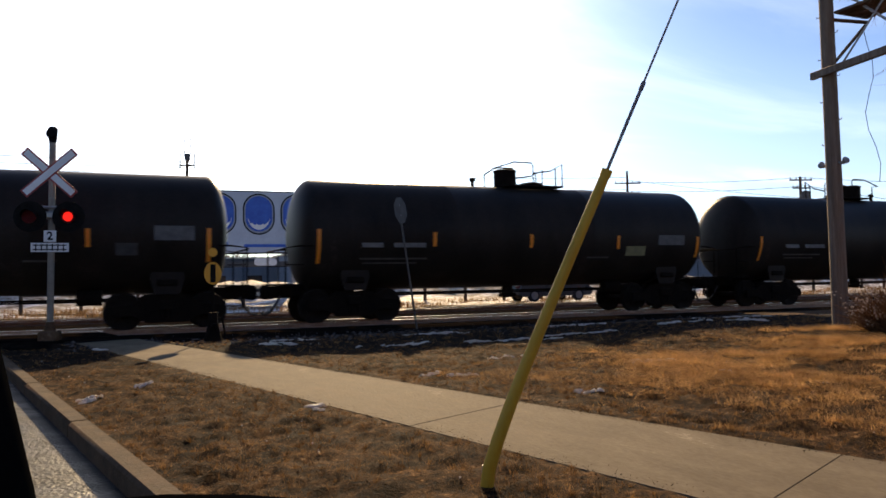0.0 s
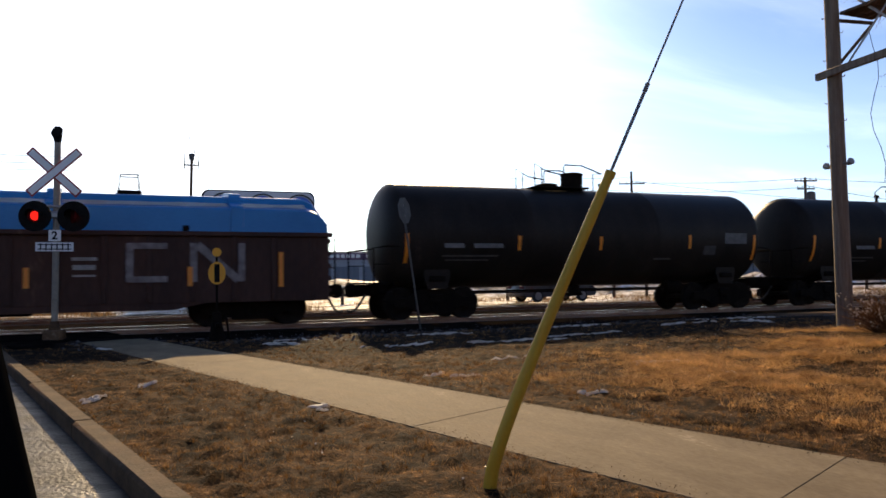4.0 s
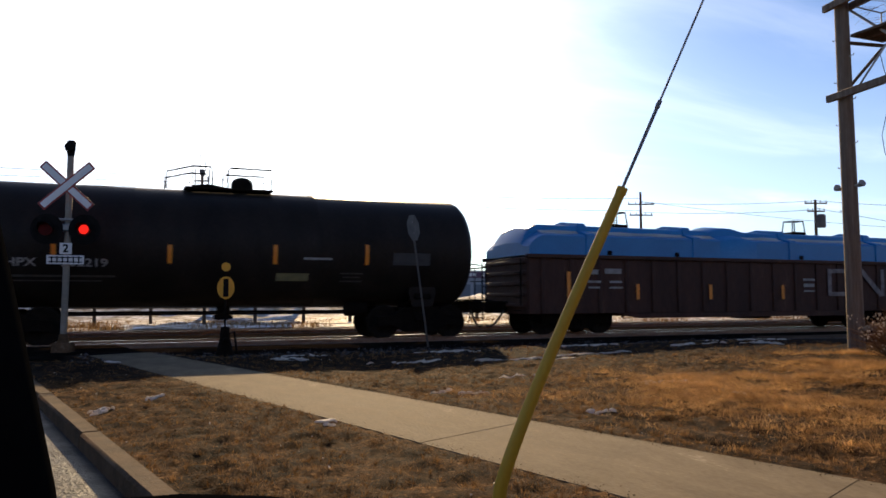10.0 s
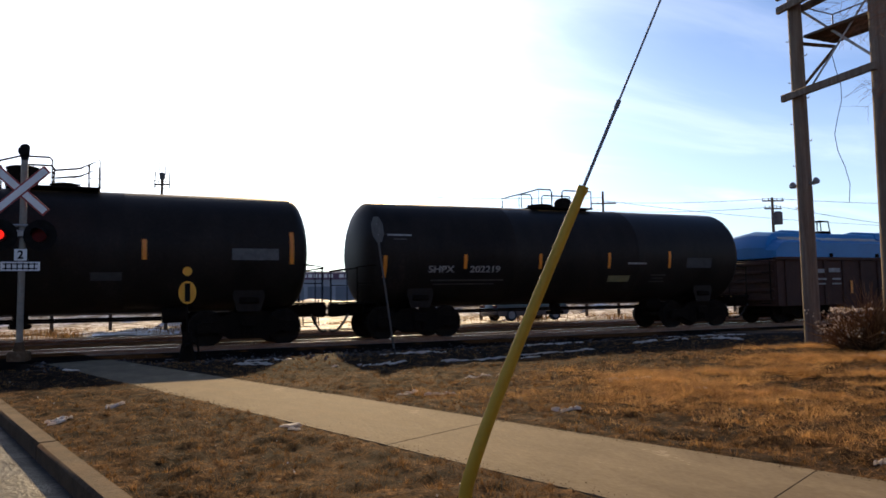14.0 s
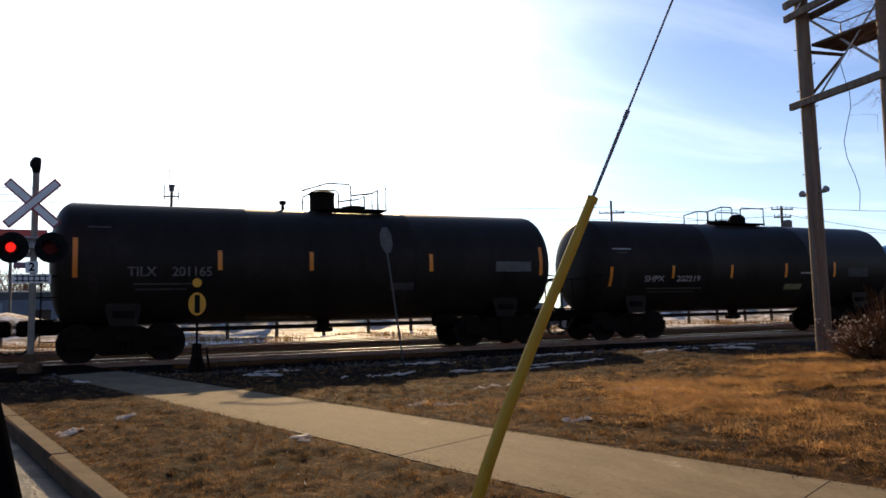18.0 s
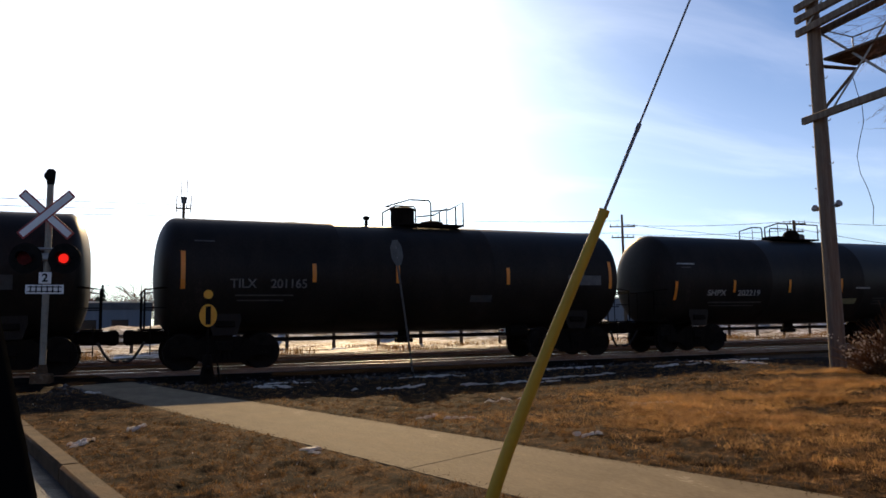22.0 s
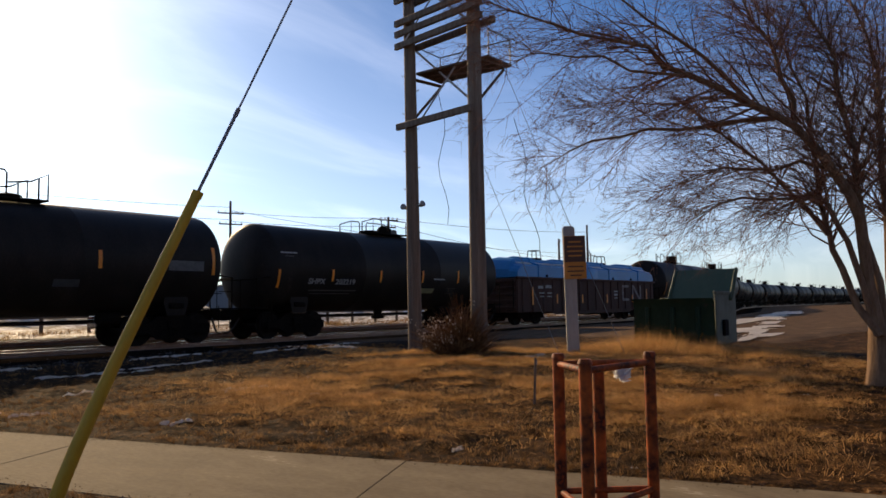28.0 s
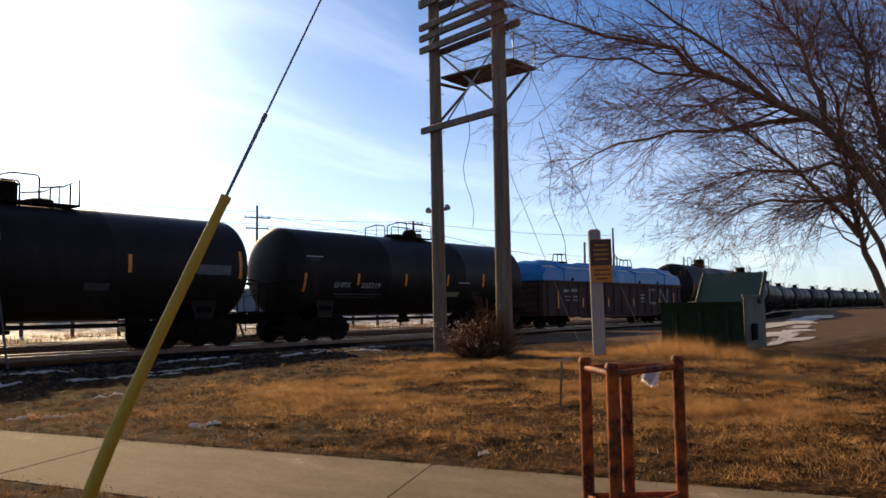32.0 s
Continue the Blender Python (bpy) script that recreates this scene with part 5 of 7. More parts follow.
# ---- level crossing signal ----
def crossing_signal():
    s = thing("crossing_signal", "silver level crossing signal post with crossbuck and red flashing lamps", "crossing signal", pose(-1.33, 19.0, 0.02, 0, 0.6, -14))
    part("base", Geo().box((0, 0, -0.02), (0.4, 0.4, 0.3), b=0.04).lathe([(0, 0), (0, 0.12), (0.03, 0.12), (0.2, 0.085), (0.22, 0.0)], 16, pose(0, 0, 0.12, 0, -90)), DIRT, s, "grey cast base on a concrete block")
    part("post", Geo().tube([(0, 0, 0.25), (0, 0, 4.42)], 0.07, 14), POSTP, s, "silver painted steel post")
    part("bell", Geo().lathe([(0, 0), (0, 0.07), (0.1, 0.09), (0.32, 0.1), (0.36, 0.06), (0.36, 0)], 18, pose(0, 0, 4.3, 0, -90)).lathe([(-0.06, 0.0), (-0.06, 0.1), (0, 0.12), (0.03, 0.1), (0.06, 0)], 18, pose(0, -0.08, 4.5, 0, 0, 90)), BLACK, s, "dark warning bell")
    for k, (rz, yo) in enumerate(((42.5, -0.09), (-42.5, -0.1))):
        m = pose(-0.03, yo, 3.62, 0, rz, 0)
        b = part("crossbuck_blade", Geo().box((0, 0, 0), (1.43, 0.012, 0.21), m, b=0.004), REDTRIM, s, "white crossbuck blade with a dark red border")
        part("blade_face", Geo().box((0, -0.009, 0), (1.35, 0.006, 0.14), m), WHITE, b)
    g = Geo().box((0, -0.02, 2.68), (0.34, 0.22, 0.16), b=0.03).tube([(-0.55, -0.06, 2.86), (0.55, -0.06, 2.86)], 0.03, 8).tube([(-0.4, -0.06, 2.86), (-0.4, -0.06, 2.66)], 0.025, 6).tube([(0.4, -0.06, 2.86), (0.4, -0.06, 2.66)], 0.025, 6)
    part("lamp_bracket", g, GALV, s)
    lamps = []
    for x in (-0.4, 0.4):
        m = pose(x, -0.14, 2.64, 0, 0, 90)
        d = part("lamp_backing", Geo().lathe([(-0.012, 0.0), (-0.012, 0.34), (0.012, 0.34), (0.012, 0.0)], 30, m), BLACK, s, "round black lamp backing disc")
        h = Geo().lathe([(0.0, 0.13), (0.12, 0.12), (0.2, 0.07), (0.2, 0)], 20, m)
        part("lamp_body", h, BLACK, d)
        hood = Geo()
        for k in range(13):
            a = math.pi * (k / 12)
            hood.v += [(x + 0.16 * math.cos(a), -0.15, 2.64 + 0.16 * math.sin(a)), (x + 0.16 * math.cos(a), -0.15 - 0.28 * (0.35 + 0.65 * math.sin(a)), 2.64 + 0.16 * math.sin(a) - 0.02)]
        hood.f = [(2 * k, 2 * k + 2, 2 * k + 3, 2 * k + 1) for k in range(12)]
        part("lamp_visor", hood, BLACK, d)
        # a drum that shows its lit face or its dark face
        drum = part("lamp_drum", Geo().lathe([(-0.02, 0.0), (-0.02, 0.15), (0.02, 0.15), (0.02, 0.0)], 24, pose(0, 0, 0, 0, 0, 90)), REDLENS, s, "dark red signal lens", m=pose(x, -0.19, 2.64))
        part("lit_lens", Geo().lathe([(-0.034, 0.0), (-0.032, 0.06), (-0.026, 0.1), (-0.022, 0.105), (-0.022, 0.0)], 24, pose(0, 0, 0, 0, 0, 90)), REDGLOW, drum, "glowing red signal lens")
        lamps.append(drum)
    part("figure_plate", Geo().box((0, -0.09, 2.215), (0.26, 0.012, 0.25), b=0.003), WHITE, s, "small white plate with the figure 2")
    part("figure", text_mesh("2", 0.25, BLACK, 0.002, 0.007), BLACK, s, m=pose(0, -0.1, 2.21, 90))
    tp = part("track_plate", Geo().box((0, -0.09, 1.965), (0.79, 0.012, 0.2), b=0.003), WHITE, s, "white plate with a drawing of rails")
    g = Geo()
    for z in (1.915, 2.015):
        g.box((0, -0.1, z), (0.7, 0.005, 0.022))
    for k in range(6):
        g.box((-0.285 + 0.114 * k, -0.1, 1.965), (0.026, 0.005, 0.15))
    part("rail_drawing", g, BLACK, tp)
    return s, lamps


signal, LAMPS = crossing_signal()


# ---- switch stand with a yellow target ----
def switch_stand():
    s = thing("switch_stand", "dark railway switch stand with a yellow and black target", "switch stand", pose(1.79, 15.9, -0.15))
    part("base_plate", Geo().box((0, 0.2, 0.04), (0.3, 1.5, 0.12), b=0.02), TIE, s, "dark timber bearers")
    part("stand_body", Geo().lathe([(0, 0), (0, 0.19), (0.1, 0.17), (0.4, 0.1), (0.62, 0.085), (0.62, 0)], 16, pose(0, 0, 0.08, 0, -90)).box((0, -0.1, 0.45), (0.1, 0.34, 0.08), b=0.02), UNDER, s)
    part("throw_lever", Geo().tube([(0.05, 0, 0.55), (0.18, -0.02, 0.6), (0.24, -0.02, 0.15)], 0.022, 8), UNDER, s)
    part("mast", Geo().tube([(0, 0, 0.6), (0, 0, 2.0)], 0.022, 8), UNDER, s)
    t = part("target", Geo().lathe([(-0.008, 0), (-0.008, 0.21), (0.008, 0.21), (0.008, 0)], 30, pose(0, -0.03, 1.48, 0, 0, 90) @ Matrix.Diagonal((1, 0.8, 1.08, 1))), YELLOW, s, "oval yellow target plate")
    part("target_bar", Geo().box((0, -0.045, 1.48), (0.1, 0.006, 0.36)), BLACK, t, "black upright bar")
    part("top_disc", Geo().lathe([(-0.006, 0), (-0.006, 0.09), (0.006, 0.09), (0.006, 0)], 22, pose(0, -0.02, 1.9, 0, 0, 90)), YELLOW, s, "small yellow disc")


switch_stand()


# ---- leaning sign seen from behind ----
def back_sign():
    s = thing("stop_sign", "grey back of an octagonal sign on a thin leaning post", "road sign", pose(7.32, 18.9, -0.2, 0, -8.0, 0))
    part("post", Geo().box((0, 0, 1.62), (0.05, 0.036, 3.74), b=0.006), SIGNBACK, s, "thin grey steel post")
    r = 0.34
    pts = [(r * math.cos(math.pi * (k + 0.5) / 4) / math.cos(math.pi / 8), 3.2 + r * math.sin(math.pi * (k + 0.5) / 4) / math.cos(math.pi / 8)) for k in range(8)]
    part("sign_plate", Geo().prism(pts, 0.008, pose(0, 0, 0, 0, 0, 43) @ pose(0, -0.03, 0)), SIGNBACK, s, "bare aluminium octagon back")
    part("bolt", Geo().box((0, -0.03, 3.34), (0.03, 0.02, 0.03)).box((0, -0.03, 3.06), (0.03, 0.02, 0.03)), GALV, s)


back_sign()


# ---- guy wire with its yellow guard ----
def guy():
    g0, top = Vector((1.81, 3.71, -0.02)), Vector((2.426, 3.42, 1.688))
    way = Vector((0.30, 0.05, 0.52)).normalized()
    s = thing("guy_wire", "steel guy wire in a bent yellow guard, anchored in lawn", "guy wire", Matrix.Translation(g0))
    c = top - g0
    pts = []
    for k in range(13):
        q = k / 12
        # the foot of the guard bends upright
        p = c * q + Vector((-0.055, 0.0, 0.0)) * math.sin(math.pi * q ** 0.55)
        pts.append(p)
    rs = [0.037 - 0.01 * k / 12 for k in range(13)]
    part("guard", Geo().tube(pts, rs, 16), GUARD, s, "bright yellow plastic guy guard")
    part("guard_lip", Geo().tube([c - c.normalized() * 0.03, c + c.normalized() * 0.006], 0.03, 14), GUARD, s)
    wire = [c + way * k for k in (-0.04, 0.0, 0.5, 1.0, 4.0, 8.0, 12.0)]
    part("wire", Geo().tube(wire, 0.0065, 8), WIRE, s, "thin twisted steel wire")
    part("splice", Geo().tube([c + way * 0.0, c + way * 0.56], [0.009, 0.011], 8).tube([c + way * 0.55, c + way * 0.6], 0.014, 8), WIRE, s, "dark preformed wire grip")
    part("anchor_rod", Geo().tube([Vector((-0.03, 0.02, -0.3)), Vector((0.0, 0, 0.15))], 0.018, 8), GALV, s)


guy()


# ---- twin-pole platform structure ----
def pole_structure():
    s = thing("twin_pole_platform", "two weathered timber poles joined by crossarms, braces and a plank deck", "utility structure")
    A, AT = Vector((13.66, 11.25, -0.3)), Vector((13.5, 11.25, 12.5))
    B, BT = Vector((13.3, 9.2, -0.3)), Vector((13.26, 9.2, 12.5))

    def on(p, q, z):
        return p + (q - p) * ((z - p.z) / (q.z - p.z))

    pa = part("pole", Geo().tube([on(A, AT, z) for z in (-0.3, 3, 6, 9, 12.5)], [0.165, 0.152, 0.14, 0.13, 0.12], 18), WOODP, s, "tall grey-brown timber pole")
    pb = part("pole", Geo().tube([on(B, BT, z) for z in (-0.3, 3, 6, 9, 12.5)], [0.18, 0.168, 0.155, 0.145, 0.13], 18), WOODP, s, "tall grey-brown timber pole")
    d = (B - A)
    d.z = 0
    d.normalize()
    nrm = Vector((-d.y, d.x, 0))

    def beam(name, p, q, w, h, material, label=""):
        dd = q - p
        m = Matrix.Translation((p + q) / 2) @ dd.to_track_quat("X", "Z").to_matrix().to_4x4()
        return part(name, Geo().box((0, 0, 0), (dd.length, w, h), b=0.012), material, s, label, m=m)

    for z, side in ((5.25, -1), (7.17, -1), (7.17, 1), (7.46, -1), (7.72, -1), (8.3, -1), (8.3, 1)):
        p, q = on(A, AT, z) - d * 0.28 + nrm * side * 0.2, on(B, BT, z) + d * (0.1 if z < 6 else 0.45) + nrm * side * 0.2
        beam("crossarm", p, q, 0.09, 0.15 if z < 8 else 0.2, WOODP, "weathered timber crossarm")
    for z0, z1, sd in ((5.3, 7.1, 1), (7.1, 5.3, 1), (7.2, 8.9, -1), (8.9, 7.2, -1)):
        beam("cross_brace", on(A, AT, z0) + nrm * sd * 0.19, on(B, BT, z1) + nrm * sd * 0.19, 0.012, 0.055, GALV, "flat steel cross brace")
    # deck planks on the far side of the poles
    zd = 6.45
    for k in range(4):
        p, q = on(A, AT, zd) * 0 + Vector((13.62 + 0.24 * k, 11.02, zd)), Vector((13.62 + 0.24 * k, 8.98, zd))
        beam("deck_plank", p, q, 0.225, 0.06, DARKWOOD, "old dark deck plank")
    for P, Q in ((A, AT), (B, BT)):
        beam("deck_bearer", on(P, Q, zd - 0.06) + nrm * 0.1, on(P, Q, zd - 0.06) + nrm * 1.0, 0.08, 0.06, DARKWOOD)
        beam("knee_brace", on(P, Q, zd - 0.95) + nrm * 0.15, on(P, Q, zd - 0.12) + nrm * 0.95, 0.05, 0.06, DARKWOOD)
    g = Geo()
    a1, b1 = Vector((14.42, 11.0, zd)), Vector((14.42, 9.0, zd))
    b0 = Vector((13.55, 9.0, zd))
    up = Vector((0, 0, 1))
    g.tube([on(A, AT, zd + 0.75) + nrm * 0.15, a1 + up * 0.6, b1 + up * 0.6, b0 + up * 0.6], 0.016, 6)
    for p in (a1, (a1 + b1) / 2, b1, b0):
        g.tube([p, p + up * 0.6], 0.016, 6)
    part("deck_rail", g, GALV, s, "thin steel hand rail")
    # climbing steps and floodlights
    st = Geo().tube([(0, 0, 0), (0.12, 0, 0), (0.13, 0, 0.03)], 0.009, 6).mesh("pole_step", GALV)
    for k in range(9):
        z = 2.9 + 0.45 * k
        p = on(A, AT, z)
        sd = 1 if k % 2 else -1
        part("pole_step", st, GALV, pa, m=Matrix.Translation(p + d * 0.16 * sd) @ pose(0, 0, 0, 0, 0, math.degrees(math.atan2(d.y * sd, d.x * sd))))
    for sd in (-1, 1):
        p = on(A, AT, 3.38) + d * 0.2 * sd
        g = Geo().tube([p - d * 0.1 * sd, p + d * 0.08 * sd], 0.02, 6)
        g.lathe([(-0.05, 0.0), (-0.05, 0.035), (0.06, 0.075), (0.075, 0.07), (0.075, 0)], 14, Matrix.Translation(p + d * 0.1 * sd) @ (d * sd + Vector((0, 0, 0.45))).to_track_quat("X", "Z").to_matrix().to_4x4())
        part("floodlight", g, GALV, s, "small grey floodlight")
    # two stays run from the second pole to anchors in the verge
    for z, foot in ((4.46, Vector((12.96, 7.08, 0.0))), (7.8, Vector((13.51, 6.0, 0.0)))):
        part("stay_wire", Geo().tube([on(B, BT, z), foot], 0.006, 5), WIRE, s, "thin steel stay wire")
    # loose cable that hangs between the poles
    for u, z0, z1, off in ((0.35, 6.0, 2.9, 0.25), (0.96, 5.3, 2.2, 1.4)):
        p = on(A, AT, z0).lerp(on(B, BT, z0), u) + nrm * off
        pts = [p + Vector((0.1 * math.sin(k * 0.9) - 0.05 * k * (0.2 if u < 0.5 else -1.2), 0.06 * math.sin(k * 1.3 + 1) - 0.02 * k, -(z0 - z1) * k / 9)) for k in range(10)]
        part("loose_cable", Geo().tube(pts, 0.007, 5), BLACK, s, "thin loose hanging cable")


pole_structure()


# ---- rusty pipe cage beside the pavement ----
def pipe_cage():
    s = thing("pipe_cage", "three-cornered cage of rusty orange pipe beside the pavement", "pipe cage")
    posts = [(2.83, 1.5), (2.59, 1.255), (3.08, 1.21), (2.95, 1.38)]
    r = 0.024
    for k, (x, y) in enumerate(posts):
        part("corner_post", Geo().tube([(x, y, -0.08), (x, y, 0.855 if k < 3 else 0.82)], r, 14).tube([(x, y, 0.85 if k < 3 else 0.81), (x, y, 0.868 if k < 3 else 0.825)], [r * 1.2, r * 0.9], 14), RUSTRED, s, "rust-stained orange pipe post")
    for z in (0.825, 0.31):
        for p, q in ((0, 1), (1, 2), (2, 0)):
            part("cross_pipe", Geo().tube([(*posts[p], z), (*posts[q], z)], r * 0.55, 10), RUSTRED, s)
    g = Geo()
    rnd = random.Random(8)
    for k in range(46):
        c = Vector((2.985 + rnd.gauss(0, 0.012), 1.29 + rnd.gauss(0, 0.012), 0.785 + rnd.gauss(0, 0.014)))
        u, v = Vector((rnd.gauss(0, 1), rnd.gauss(0, 1), rnd.gauss(0, 1))).normalized() * 0.026, Vector((rnd.gauss(0, 1), rnd.gauss(0, 1), rnd.gauss(0, 1))).normalized() * 0.018
        g.add([c - u, c + v, c + u, c - v * 0.8], [(0, 1, 2), (0, 2, 3)])
    solid("plastic_scrap", g, PLASTIC, "crumpled scrap of white plastic film caught on the cage", "litter")


pipe_cage()


# ---- notice on a pale post ----
def stake():
    s = thing("wood_stake", "short grey wooden stake standing in golden grass", "stake", pose(7.13, 4.2, -0.02, 3, -2, 20))
    part("shaft", Geo().box((0, 0, 0.24), (0.03, 0.022, 0.56), b=0.004), WOODP, s)
    part("flag_tape", Geo().box((0.0, -0.013, 0.47), (0.034, 0.006, 0.05)), STENCIL, s, "faded strip of marking tape")


stake()


def notice():
    s = thing("notice_post", "pale timber post with a dark brown and orange notice", "sign post", pose(13.36, 7.03, 0.0, 0, -1.0, -52))
    part("post", Geo().box((0, 0, 1.12), (0.24, 0.09, 2.87), b=0.02).box((0, 0, 2.55), (0.2, 0.09, 0.06), b=0.025), PALEPOST, s, "pale painted flat post")
    b = part("board", Geo().box((0.1, -0.06, 1.96), (0.42, 0.02, 0.84), b=0.006), SIGNORANGE, s, "brown notice with an orange lower part")
    part("brown_panel", Geo().box((0.1, -0.073, 2.12), (0.41, 0.006, 0.5)), SIGNBROWN, b)
    for z, w in ((2.26, 0.24), (2.17, 0.3), (2.08, 0.3), (1.99, 0.26)):
        part("word_bar", Geo().box((0.1, -0.078, z), (w, 0.004, 0.03)), SIGNORANGE, b)
    for z, w in ((1.78, 0.3), (1.69, 0.32), (1.61, 0.22)):
        part("word_bar", Geo().box((0.1, -0.073, z), (w, 0.004, 0.025)), SIGNBROWN, b)


notice()


# ---- open-lidded waste skip ----
def dumpster():
    s = thing("dumpster", "dark green steel waste skip with a propped-up lid", "dumpster", pose(16.75, 6.05, -0.04, 0, 0, -87) @ Matrix.Diagonal((0.9, 1, 1, 1)))
    g = Geo()
    prof = [(-0.85, 0.25), (-0.85, 1.0), (-0.95, 1.18), (0.85, 1.18), (0.85, 0.2), (-0.6, 0.2)]
    body = [(x, z) for x, z in prof]
    m = pose(0, 0, 0, 0, 0, 90)
    v0 = [Vector((-0.95, y, z)) for y, z in body]
    v1 = [Vector((0.95, y, z)) for y, z in body]
    n = len(body)
    g.add(v0 + v1, [(k, (k + 1) % n, (k + 1) % n + n, k + n) for k in range(n) if k != 2] + [tuple(range(n))])
    part("bin_body", g, DUMPG, s, "dark green steel body")
    part("end_wall", Geo().box((0.97, 0.0, 0.74), (0.04, 1.6, 1.08), b=0.01).box((0.985, 0, 1.29), (0.06, 1.8, 0.07), b=0.01), DUMPE, s, "pale worn end wall")
    part("back_wall", Geo().box((0, 0.86, 0.95), (1.9, 0.04, 0.5), b=0.01), DUMPG, s)
    for x in (-0.6, 0.0, 0.6):
        part("stiffener", Geo().box((x, -0.89, 0.62), (0.1, 0.06, 0.75), b=0.015), DUMPG, s)
    part("lid", Geo().box((0.27, 0.55, 1.48), (1.6, 0.05, 0.95), pose(0, 0, 0, -42), b=0.015).box((-0.48, 0.53, 1.5), (0.05, 0.07, 0.95), pose(0, 0, 0, -42), b=0.01).box((1.02, 0.53, 1.5), (0.05, 0.07, 0.95), pose(0, 0, 0, -42), b=0.01), DUMPL, s, "dull green propped lid")
    for x in (-0.75, 0.75):
        part("skid", Geo().box((x, 0, 0.1), (0.14, 1.7, 0.22), b=0.02), DUMPG, s)
    part("fork_pocket", Geo().box((1.02, -0.25, 0.55), (0.08, 0.3, 0.34), b=0.02), BLACK, s)


dumpster()


# ---- bare tree, bush ----
def grow(rnd, g_thick, g_twig, start, way, length, r, depth, bias, least=0.0022):
    """A branch of bent pieces; side shoots on its outer part."""
    pts, p, d = [Vector(start)], Vector(start), Vector(way).normalized()
    n = 5 if depth else 4
    for k in range(n):
        d = (d + Vector((rnd.gauss(0, 0.17), rnd.gauss(0, 0.17), rnd.gauss(0, 0.13))) + bias * 0.09).normalized()
        p = p + d * length / n
        pts.append(p)
    rs = [r * (1 - 0.72 * k / n) for k in range(n + 1)]
    (g_thick if r > 0.012 else g_twig).tube(pts, rs, 6 if r > 0.03 else (4 if r > 0.008 else 3), caps=False)
    if depth == 0:
        return
    for k in range(rnd.randint(4, 6) if depth > 1 else rnd.randint(4, 7)):
        q = rnd.uniform(0.25, 1.0)
        i = min(int(q * n), n - 1)
        pos = pts[i].lerp(pts[i + 1], q * n - i)
        along = (pts[i + 1] - pts[i]).normalized()
        side = along.cross(Vector((rnd.gauss(0, 1), rnd.gauss(0, 1), rnd.gauss(0, 1)))).normalized()
        a = rnd.uniform(0.45, 1.0)
        grow(rnd, g_thick, g_twig, pos, along * math.cos(a) + side * math.sin(a), length * rnd.uniform(0.35, 0.6), max(least, r * (1 - 0.7 * q) * 0.6), depth - 1, bias, least)


